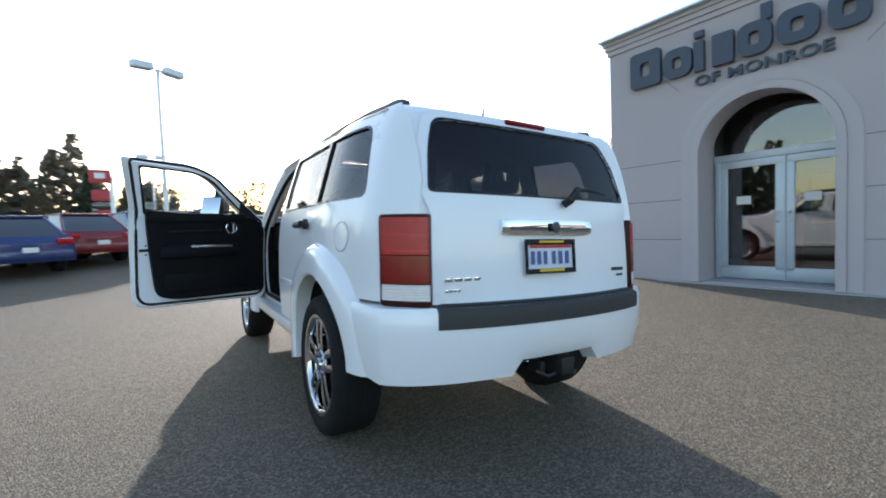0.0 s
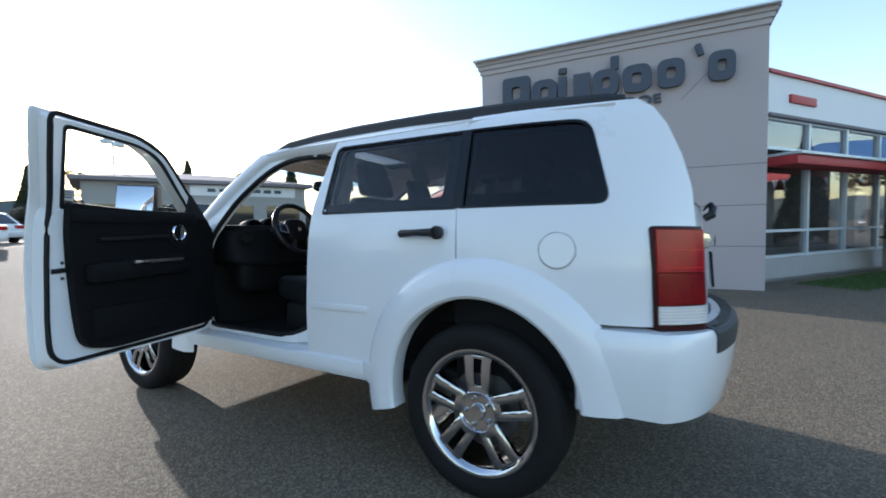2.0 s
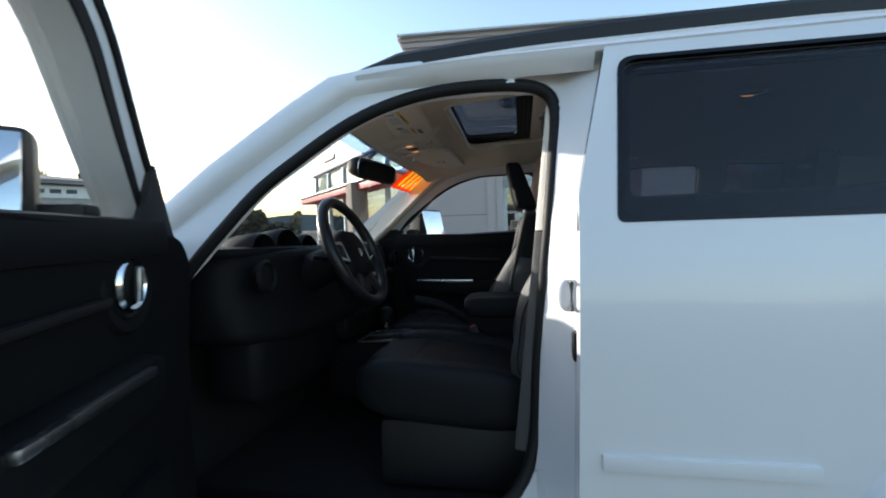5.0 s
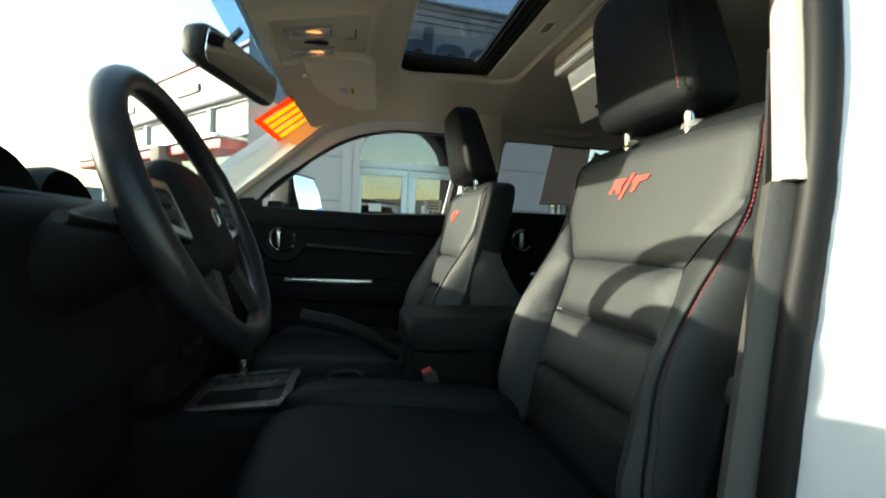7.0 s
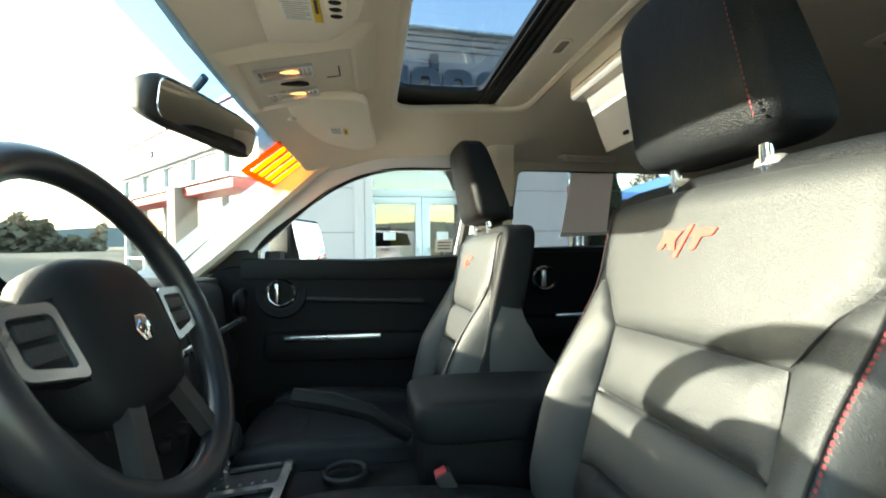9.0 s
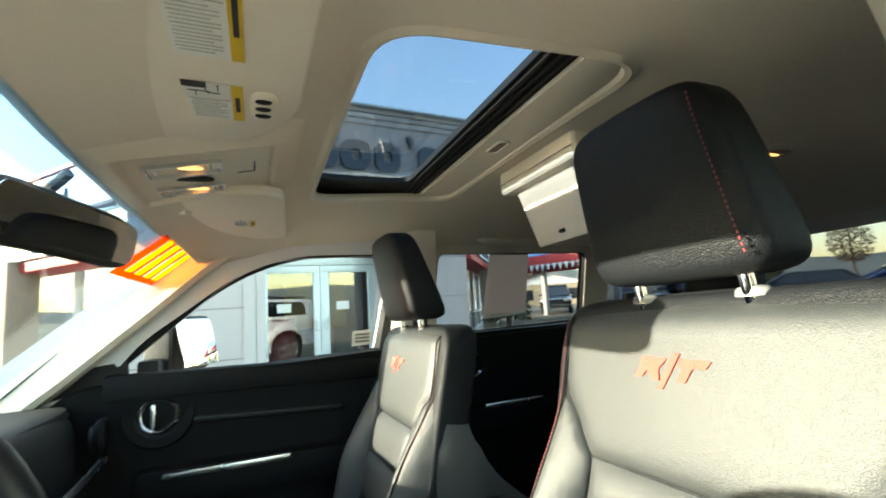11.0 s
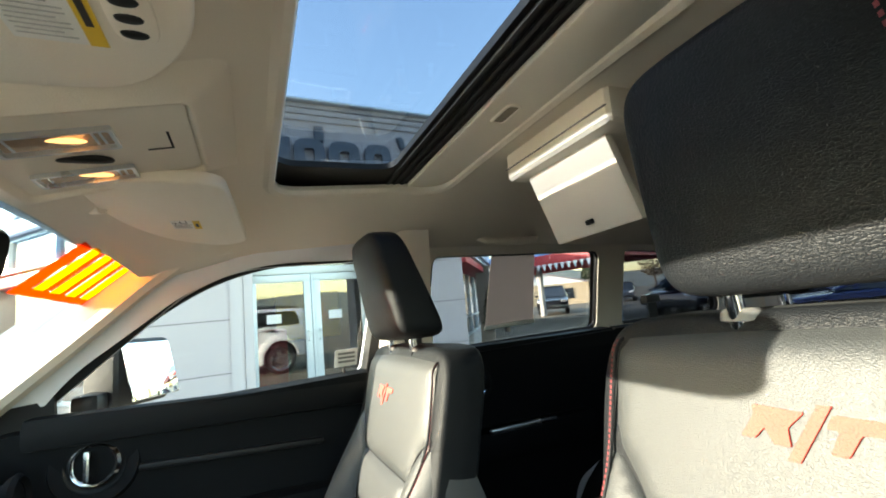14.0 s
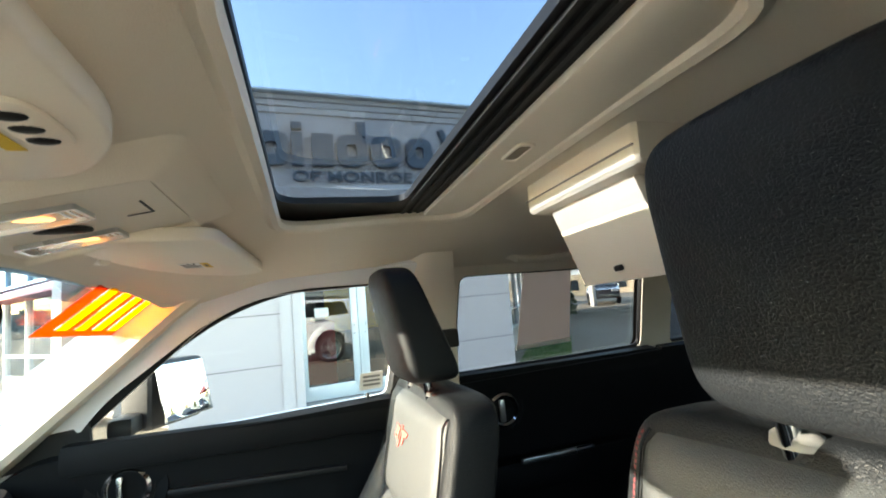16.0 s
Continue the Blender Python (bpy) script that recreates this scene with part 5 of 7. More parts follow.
part("windscreen", sheet(WSCR, [], lambda u, v: numeric(screen, u, v), 0.004, 0.12), CLEAR, car, "clear curved windscreen").visible_shadow = False
bm = sheet([(-0.785, -0.02), (0.785, -0.02), (0.765, 0.35), (0.715, 0.735), (-0.715, 0.735), (-0.765, 0.35)], [rounded([(-0.735, 0.05), (0.735, 0.05), (0.72, 0.35), (0.665, 0.69), (-0.665, 0.69), (-0.72, 0.35)], 0.04)], lambda u, v: numeric(lambda a, b: (screen(a, b)[0], screen(a, b)[1] - 0.004, screen(a, b)[2] - 0.005), u, v), 0.002, 0.12)
part("screen_border", bm, SEAL, car)
part("shade_band", sheet([(-0.700, 0.590), (0.700, 0.590), (0.680, 0.660), (-0.680, 0.660)], [], lambda u, v: numeric(lambda a, b: (screen(a, b)[0], screen(a, b)[1] - 0.006, screen(a, b)[2] - 0.008), u, v), 0.001, 0.08), SHADEB, car, "blue tinted sun band").visible_shadow = False
# price sticker across the top corner of the windscreen
def onscreen(u, v):
    x, y, z = screen(u, v)
    return (x, y - 0.010, z - 0.012)


STB = [[(u + 0.020, 0.524), (u + 0.052, 0.525), (u + 0.034, 0.642), (u + 0.002, 0.640)] for u in (0.450, 0.508, 0.566, 0.624)]
stk = part("screen_sticker", sheet([(0.432, 0.506), (0.722, 0.508), (0.704, 0.664), (0.410, 0.650)], STB, lambda u, v: numeric(onscreen, u, v), 0.001, 0.05), STICKR, car, "orange and yellow windscreen sticker")


def onscreen2(u, v):
    x, y, z = screen(u, v)
    return (x, y - 0.0125, z - 0.0145)


for bar in STB:
    part("sticker_bar", sheet(bar, [], lambda u, v: numeric(onscreen2, u, v), 0.001, 0.08), STICKY, stk)


# front doors, built shut; the driver's is then swung open
def front_door(s, swing):
    hinge = Vector((s * 0.872, 2.075, 0))
    d = thing("front_door", "", "", Matrix.Translation(hinge) @ pose(0, 0, 0, 0, 0, swing))
    m = d.matrix_world.copy()
    d.parent = car
    d.matrix_parent_inverse = Matrix()
    d.matrix_basis = m

    def put(name, bm, material, label="", sharp=35):
        bmesh.ops.translate(bm, verts=bm.verts, vec=-hinge)
        return part(name, bm, material, d, label, sharp)
    put("door_skin", sheet(DOORF, [GLASSF], side(s), 0.012), WHITE, "white painted door skin")
    put("window_frame", sheet(rounded([(1.085, 1.20), (2.06, 1.20), (1.585, 1.585), (1.42, 1.635), (0.985, 1.640)], [0.03, 0.03, 0.09, 0.08, 0.02]), [GLASSF], side(s, 0.012), 0.070), WHITE)
    seal = [(1.10, 1.247), (1.965, 1.217), (1.575, 1.560), (1.425, 1.613), (1.040, 1.622)] if s < 0 else [(1.086, 1.236), (1.990, 1.206), (1.583, 1.577), (1.430, 1.630), (1.024, 1.638)]
    put("glass_seal", sheet(rounded(seal, [0.02, 0.04, 0.08, 0.06, 0.03]), [GLASSF], side(s, 0.022), 0.065), SEAL)
    put("door_glass", sheet(GLASSF, [], side(s, 0.028), 0.004, 0.12), CLEAR, "clear door glass").visible_shadow = False
    # inner shell behind the trim: the white return of the door edge
    put("door_shell", sheet(rounded([(1.062, 0.52), (2.085, 0.52), (2.09, 1.20), (1.055, 1.26)], 0.07), [], side(s, 0.012), 0.085), WHITE)
    loop = [side(s, ease(z, [(0.5, 0.094), (1.05, 0.094), (1.30, 0.082), (1.7, 0.080)]))(y, z)[0] for y, z in fine(rounded([(1.056, 0.545), (2.065, 0.545), (2.06, 1.20), (1.585, 1.575), (1.42, 1.625), (0.985, 1.632), (1.055, 1.27)], [0.10, 0.10, 0.04, 0.09, 0.08, 0.03, 0.05]), 0.05)]
    put("weather_strip", tube(bmesh.new(), loop, 0.011, 6, True), SEAL, "black rubber weather strip")
    # trim panel
    TRIM = rounded([(1.175, 0.60), (1.32, 0.565), (2.055, 0.575), (2.06, 1.17), (1.95, 1.245), (1.102, 1.275), (1.140, 0.9)], [0.12, 0.05, 0.06, 0.06, 0.05, 0.03, 0.02])
    put("trim_panel", sheet(TRIM, [], side(s, 0.098), 0.035), DASHP, "black moulded door trim panel", 45)
    xin = s * 0.742
    put("trim_cap", B((s * 0.742, 1.50, 1.225), (0.045, 0.78, 0.075), 0.022, rot(1.5)), DASHP)
    put("arm_rest", B((xin, 1.50, 0.955), (0.085, 0.62, 0.10), 0.03, rot(2)), DASHP, "black armrest")
    put("map_pocket", B((s * 0.755, 1.55, 0.70), (0.06, 0.66, 0.16), 0.025), DASHP)
    put("trim_groove", B((s * 0.733, 1.46, 1.115), (0.02, 0.42, 0.016), 0.006, rot(3)), SEAL)
    put("silver_strip", B((s * 0.699, 1.575, 0.991), (0.018, 0.33, 0.018), 0.006, rot(0.5)), SILVER, "satin silver trim strip")
    M = Matrix.Translation((s * 0.742, 1.756, 1.148)) @ pose(0, 0, 0, 0, -90 * s, 0)
    put("speaker_housing", lathe(bmesh.new(), [(0.062, 0.0), (0.085, 0.004), (0.095, -0.01), (0.062, -0.01)], M, 32, True), DASHP)
    put("speaker_cup", lathe(bmesh.new(), [(0.001, -0.012), (0.035, -0.010), (0.060, 0.002), (0.062, -0.02), (0.001, -0.02)], M, 32), SEAL)
    put("chrome_ring", lathe(bmesh.new(), [(0.039, 0.005), (0.0445, 0.011), (0.051, 0.005), (0.0445, 0.0)], M, 36, True), CHROME, "chrome ring round the door release")
    put("release_lever", B((s * 0.730, 1.768, 1.148), (0.014, 0.013, 0.066), 0.006), SILVER, "silver release lever")
    put("lock_knob", lathe(bmesh.new(), [(0.001, 0.014), (0.004, 0.013), (0.005, 0.0), (0.009, -0.003), (0.009, -0.01), (0.001, -0.01)], Matrix.Translation((s * 0.745, 1.18, 1.270)), 14), BLACKP)
    lab = put("glass_label", sheet(rounded([(1.128, 1.284), (1.196, 1.282), (1.192, 1.332), (1.124, 1.334)], 0.004), [], side(s, 0.034), 0.001, 0.1), LABELW, "small white label on the door glass")
    for z in (1.297, 1.309, 1.321):
        b = sheet([(1.134, z - 0.003), (1.184, z - 0.003), (1.184, z + 0.003), (1.134, z + 0.003)], [], side(s, 0.0365), 0.001, 0.1)
        bmesh.ops.translate(b, verts=b.verts, vec=-hinge)
        part("label_bar", b, COLLAR, lab)
    # latch on the rear edge
    put("door_latch", B((s * 0.786, 1.108, 0.962), (0.014, 0.075, 0.022), 0.004, rot(4)), SEAL, "black door latch")
    for z in (0.927, 0.997):
        put("latch_screw", lathe(bmesh.new(), [(0.001, 0.006), (0.007, 0.005), (0.008, 0.0), (0.001, 0.0)], Matrix.Translation((s * 0.787, 1.118, z)) @ pose(0, 0, 0, 0, -90 * s, 0), 8), STEEL)
    # mirror
    put("mirror_sail", sheet([(1.94, 1.225), (2.055, 1.21), (1.79, 1.43)], [], side(s, -0.002), 0.06, 0.1), BLACKP)
    put("door_mirror", B((s * 0.998, 1.748, 1.338), (0.215, 0.10, 0.185), 0.022, rot(0, 0, -s * 26), 3), BLACKP, "black door mirror")
    put("sail_cover", sheet(rounded([(1.835, 1.240), (2.045, 1.216), (1.835, 1.384)], 0.008), [], side(s, 0.084), 0.014, 0.06), BLACKP, "black mirror sail cover")
    put("mirror_arm", B((s * 0.875, 1.80, 1.275), (0.12, 0.06, 0.05), 0.015), BLACKP)
    put("mirror_glass", B((s * 0.968, 1.686, 1.340), (0.188, 0.006, 0.160), 0.0025, rot(-13, 0, -s * 26)), MIRROR, "mirror glass")
    return d


front_door(1, 0)
front_door(-1, -69)

# ---- the parked car: inside ----
def puff(c, size, n=4.0, warp=None, seg=28, rings=14):
    """A cushion: a superellipsoid, bent by warp."""
    bm = bmesh.new()

    def sp(a, k):
        return math.copysign(abs(a) ** (2 / k), a)
    rr = []
    for i in range(1, rings):
        t = -math.pi / 2 + math.pi * i / rings
        ring = []
        for j in range(seg):
            p = math.tau * j / seg
            v = Vector((sp(math.cos(t), n) * sp(math.cos(p), n) * size[0] / 2, sp(math.cos(t), n) * sp(math.sin(p), n) * size[1] / 2, sp(math.sin(t), n) * size[2] / 2)) + Vector(c)
            ring.append(warp(v) if warp else v)
        rr.append(ring)
    return loft(bm, rr)


def hz(x, y):
    a = abs(x)
    z = roofz(min(a, 0.6), min(y, 1.42)) - 0.034 - (0.0 if a < 0.5 else 0.045 * ((a - 0.5) / 0.2) ** 1.6)
    return z - 0.235 * max(0, y - 1.42)


SUNHOLE = rounded([(-0.360, 0.985), (0.350, 0.985), (0.350, 1.380), (-0.360, 1.380)], 0.075, 6)
head = part("headliner", sheet([(-0.70, -0.58), (0.70, -0.58), (0.705, 1.2), (0.69, 1.55), (0.64, 1.655), (0.4, 1.712), (0.15, 1.726), (-0.15, 1.726), (-0.4, 1.712), (-0.64, 1.655), (-0.69, 1.55), (-0.705, 1.2)], [SUNHOLE],
            lambda x, y: numeric(lambda a, b: (a, b, hz(a, b)), x, y), 0.010, 0.05), HEADL, car, "beige fabric headliner", 60)
part("sunroof_bezel", tube(bmesh.new(), [(x, y, hz(x, y) - 0.002) for x, y in fine(SUNHOLE, 0.04)], 0.013, 8, True), HEADL, head)
part("sunroof_bezel", tube(bmesh.new(), [(x * 1.10, (y - 1.175) * 1.20 + 1.175, hz(x * 1.1, y) + 0.001) for x, y in fine(SUNHOLE, 0.04)], 0.006, 6, True), HEADL, head)
part("sunroof_frame", sheet(rounded([(-0.42, 0.93), (0.42, 0.93), (0.42, 1.44), (-0.42, 1.44)], 0.06), [rounded([(-0.340, 1.140), (0.262, 1.140), (0.262, 1.369), (-0.340, 1.369)], [0.02, 0.04, 0.05, 0.06])], lambda x, y: (Vector((x, y, 1.716)), Vector((0, 0, 1))), 0.012, 0.1), SEAL, head, "black sunroof frame")
for y in (1.095, 1.112, 1.128):
    part("sunroof_track", B((0, y, 1.7035), (0.70, 0.006, 0.008)), BLACKP, head)
part("sunroof_glass", B((0, 1.20, 1.738), (0.79, 0.47, 0.005), 0.002), ROOFG, roof, "tinted sunroof glass")
bm = B((0, 1.035, 1.700), (0.69, 0.092, 0.012), 0.005)
# Beige darkened: the shadow inside the pull recess is put into this colour.
RECESS = mat("shaded_beige_recess", (0.30, 0.25, 0.19), 0.8, var=0.1)
shade = part("sunshade", bm, BEIGE, head, "beige sliding sunshade")
pull = part("shade_pull", tube(bmesh.new(), [(x, y, 1.693) for x, y in rounded([(-0.056, 1.030), (0.002, 1.030), (0.002, 1.054), (-0.056, 1.054)], 0.010, 4)], 0.003, 6, True), BEIGE, shade)
part("pull_recess", B((-0.027, 1.042, 1.6935), (0.054, 0.020, 0.002), 0.0008), RECESS, pull)

# visors: flat padded slabs with rounded edges
def slab(poly, z0, z1, r):
    """A slab between z0 (below) and z1, its lower edge rounded by r."""
    n = len(poly)
    mx, my = sum(p[0] for p in poly) / n, sum(p[1] for p in poly) / n

    def ring(d, z):
        out = []
        for x, y in poly:
            q = Vector((mx - x, my - y))
            out.append((x + q.x / q.length * d, y + q.y / q.length * d, z))
        return out
    return loft(bmesh.new(), [ring(r, z0), ring(r * 0.45, z0 + r * 0.12), ring(r * 0.12, z0 + r * 0.45), ring(0, z0 + r), ring(0, z1 - r * 0.5), ring(r * 0.4, z1)])


LINES = mat("grey_label_print", (0.42, 0.42, 0.41), 0.6, var=0.1)


def visor(poly, z, labels):
    v = part("sun_visor", slab(fine(rounded(poly, 0.045, 6), 0.03), z, z + 0.020, 0.005), BEIGE, car, "beige sun visor with warning labels", 60)
    for lx, ly, w, h, m in labels:
        part("warning_label" if m in (LABELW, LABELY) else "label_print", B((lx, ly, z - (0.0004 if m is LABELW else 0.0008 if m is LABELY else 0.0011)), (w, h, 0.0008)), m, v)
    return v


def caution(cx, cy, w, h):
    """A white label with a yellow heading strip, ruled print and a small line drawing."""
    out = [(cx, cy, w, h, LABELW), (cx, cy - h / 2 - 0.006, w, 0.012, LABELY), (cx, cy - h / 2 - 0.006, w * 0.42, 0.005, PRINT)]
    d = cx - w * 0.30
    out += [(d, cy + h * 0.20, 0.0012, h * 0.46, PRINT), (d - 0.006, cy + h * 0.05, 0.013, 0.0012, PRINT), (d + 0.006, cy + h * 0.28, 0.009, 0.0012, PRINT), (d + 0.003, cy - h * 0.10, 0.0012, h * 0.30, PRINT), (d - 0.009, cy - h * 0.22, 0.012, 0.0014, PRINT)]
    out.append((cx - w * 0.10, cy, 0.0008, h * 0.92, LINES))
    n = int(w * 0.54 / 0.0056)
    out += [(cx - w * 0.05 + k * 0.0056, cy + h * (0.02 if k % 3 else 0.08), 0.0011, h * (0.80 if k % 3 else 0.62), LINES) for k in range(n)]
    return out


DZ, PZ = 1.628, 1.619
dv = visor([(-0.64, 1.440), (-0.20, 1.446), (-0.112, 1.505), (-0.098, 1.650), (-0.25, 1.628), (-0.64, 1.606)], DZ, caution(-0.223, 1.545, 0.085, 0.046) + caution(-0.386, 1.543, 0.140, 0.050) + [(-0.262, 1.558, 0.012, 0.024, PRINT)])
plate = part("button_plate", puff((-0.226, 1.487, DZ - 0.001), (0.070, 0.032, 0.008), 3.0, None, 20, 8), BEIGE, dv)
for k in range(3):
    part("visor_button", puff((-0.244 + k * 0.018, 1.488, DZ - 0.0045), (0.011, 0.019, 0.005), 2.2, None, 14, 8), SEAL, plate)
part("visor_pivot", puff((-0.128, 1.652, DZ - 0.002), (0.040, 0.020, 0.016), 2.6, None, 16, 8), BEIGE, dv)
part("visor_clip", puff((-0.170, 1.652, 1.624), (0.055, 0.018, 0.014), 3, None, 16, 8), BEIGE, dv)
pv = visor([(0.125, 1.448), (0.530, 1.420), (0.572, 1.445), (0.600, 1.598), (0.262, 1.632), (0.125, 1.632)], PZ, caution(0.372, 1.530, 0.060, 0.036))
part("visor_pivot", tube(bmesh.new(), [(0.262, 1.628, PZ), (0.274, 1.640, PZ + 0.002), (0.285, 1.655, PZ + 0.006)], 0.008, 8), BEIGE, pv)
part("visor_clip", puff((0.585, 1.612, PZ + 0.002), (0.045, 0.018, 0.016), 2.6, None, 16, 8), BEIGE, pv)

# overhead console with two lit map lamps: a moulded swelling of the headliner with a sunken panel
def oz(y):
    return 1.642 - 0.19 * (y - 1.48)


def onpad(d):
    return lambda x, y: (Vector((x, y, oz(y) + d)), Vector((0, 0.19, 1)))


RIM = fine(rounded([(-0.076, 1.464), (0.137, 1.464), (0.176, 1.688), (-0.070, 1.688)], 0.012, 4), 0.03)
cx, cy = 0.042, 1.578


def swell(k, f, d=0.0):
    out = []
    for x, y in RIM:
        px, py = cx + (x - cx) * k, max(1.405 + 0.01 * k, min(cy + (y - cy) * k, 1.716))
        out.append((px, py, (hz(px, py) + 0.003) * f + (oz(py) + d) * (1 - f)))
    return out


bm = loft(bmesh.new(), [swell(2.1, 1.0), swell(1.75, 0.93), swell(1.45, 0.68), swell(1.22, 0.30), swell(1.10, 0.08), swell(1.04, 0.0), swell(1.0, 0.0, -0.003), swell(0.965, 0.0, -0.003), swell(0.945, 0.0, 0.001), swell(0.90, 0.0, 0.009)])
oc = part("overhead_console", bm, HEADL, car, "beige overhead console with lit map lamps", 70)
part("console_face", sheet([(cx + (x - cx) * 0.90, cy + (y - cy) * 0.90) for x, y in RIM], [], onpad(0.0075), 0.004, 0.05), BEIGE, oc)
MAPL = glow("lit_map_lamp", (1.0, 0.46, 0.16), 0.30)
LENSA = mat("smoky_lamp_lens", (0.50, 0.34, 0.22), 0.12, var=0.4, scale=60, coat=1.0)
for x0, x1, y0, y1 in ((-0.026, 0.024, 1.548, 1.655), (0.086, 0.126, 1.550, 1.655)):
    xm, ym = (x0 + x1) / 2, (y0 + y1) / 2
    fr = part("lamp_surround", sheet(rounded([(x0, y0), (x1, y0), (x1, y1), (x0, y1)], 0.004), [rounded([(x0 + 0.004, y0 + 0.004), (x1 - 0.004, y0 + 0.004), (x1 - 0.004, y1 - 0.004), (x0 + 0.004, y1 - 0.004)], 0.003)], onpad(0.003), 0.006, 0.03), SILVER, oc)
    part("lamp_lens", sheet([(x0 + 0.004, y0 + 0.004), (x1 - 0.004, y0 + 0.004), (x1 - 0.004, y1 - 0.004), (x0 + 0.004, y1 - 0.004)], [], onpad(0.0055), 0.003, 0.03), LENSA, fr, "smoky map lamp lens")
    part("map_lamp", puff((xm, ym - 0.006, oz(ym) + 0.003), (0.010, 0.044, 0.006), 2.2, None, 16, 8), MAPL, fr, "lit warm bulb")
    for k in range(3):
        yr = (y0 + 0.012, y0 + 0.019, y1 - 0.014)[k]
        part("lens_rib", sheet([(x0 + 0.006, yr), (x1 - 0.006, yr), (x1 - 0.006, yr + 0.0025), (x0 + 0.006, yr + 0.0025)], [], onpad(0.0035), 0.002, 0.05), SILVER, fr)
# lit lamp in the headliner over the rear seats
dl = part("dome_lamp", puff((-0.155, 0.35, hz(-0.155, 0.35) - 0.004), (0.085, 0.135, 0.022), 4, None, 24, 8), BEIGE, car, "beige rear dome lamp, lit")
part("lamp_lens", puff((-0.155, 0.35, hz(-0.155, 0.35) - 0.012), (0.040, 0.085, 0.016), 3, None, 20, 8), LENSA, dl)
part("map_lamp", puff((-0.155, 0.365, hz(-0.155, 0.35) - 0.019), (0.012, 0.040, 0.006), 2.2, None, 16, 8), MAPL, dl, "lit warm bulb")
part("console_switch", puff((0.055, 1.600, oz(1.600) + 0.004), (0.018, 0.076, 0.009), 3, None, 20, 8), SEAL, oc)
for x, y, w, h in ((0.026, 1.500, 0.046, 0.0026), (0.049, 1.513, 0.0026, 0.028)):
    part("console_groove", sheet([(x - w / 2, y - h / 2), (x + w / 2, y - h / 2), (x + w / 2, y + h / 2), (x - w / 2, y + h / 2)], [], onpad(0.0055), 0.003, 0.1), SEAL, oc)

# fold-down screen on the ceiling
dvd = part("ceiling_screen", B((0.0, 0.878, 1.672), (0.276, 0.135, 0.072), 0.014, rot(3), 3), BEIGE, car, "beige fold-down ceiling screen, half open")
part("housing_seam", B((0.0, 0.9465, 1.664), (0.268, 0.003, 0.002), 0, rot(3)), JOINT, dvd)
part("screen_flap", B((0.004, 0.888, 1.574), (0.204, 0.018, 0.142), 0.007, rot(-20)), BEIGE, dvd)
part("flap_hinge", B((0.004, 0.909, 1.640), (0.18, 0.022, 0.020), 0.008), BEIGE, dvd)
part("flap_button", B((0.002, 0.8815, 1.526), (0.016, 0.010, 0.009), 0.003, rot(-20)), SEAL, dvd)
for s in (-1, 1):
    part("grab_handle", tube(bmesh.new(), [(s * 0.665, 0.75, 1.645), (s * 0.640, 0.72, 1.622), (s * 0.632, 0.63, 1.616), (s * 0.640, 0.54, 1.622), (s * 0.665, 0.51, 1.645)], 0.012, 8), BEIGE, car)
part("dome_lamp", B((-0.02, 0.15, 1.690), (0.12, 0.07, 0.012), 0.004), MAPL, head, "lit warm dome lamp")

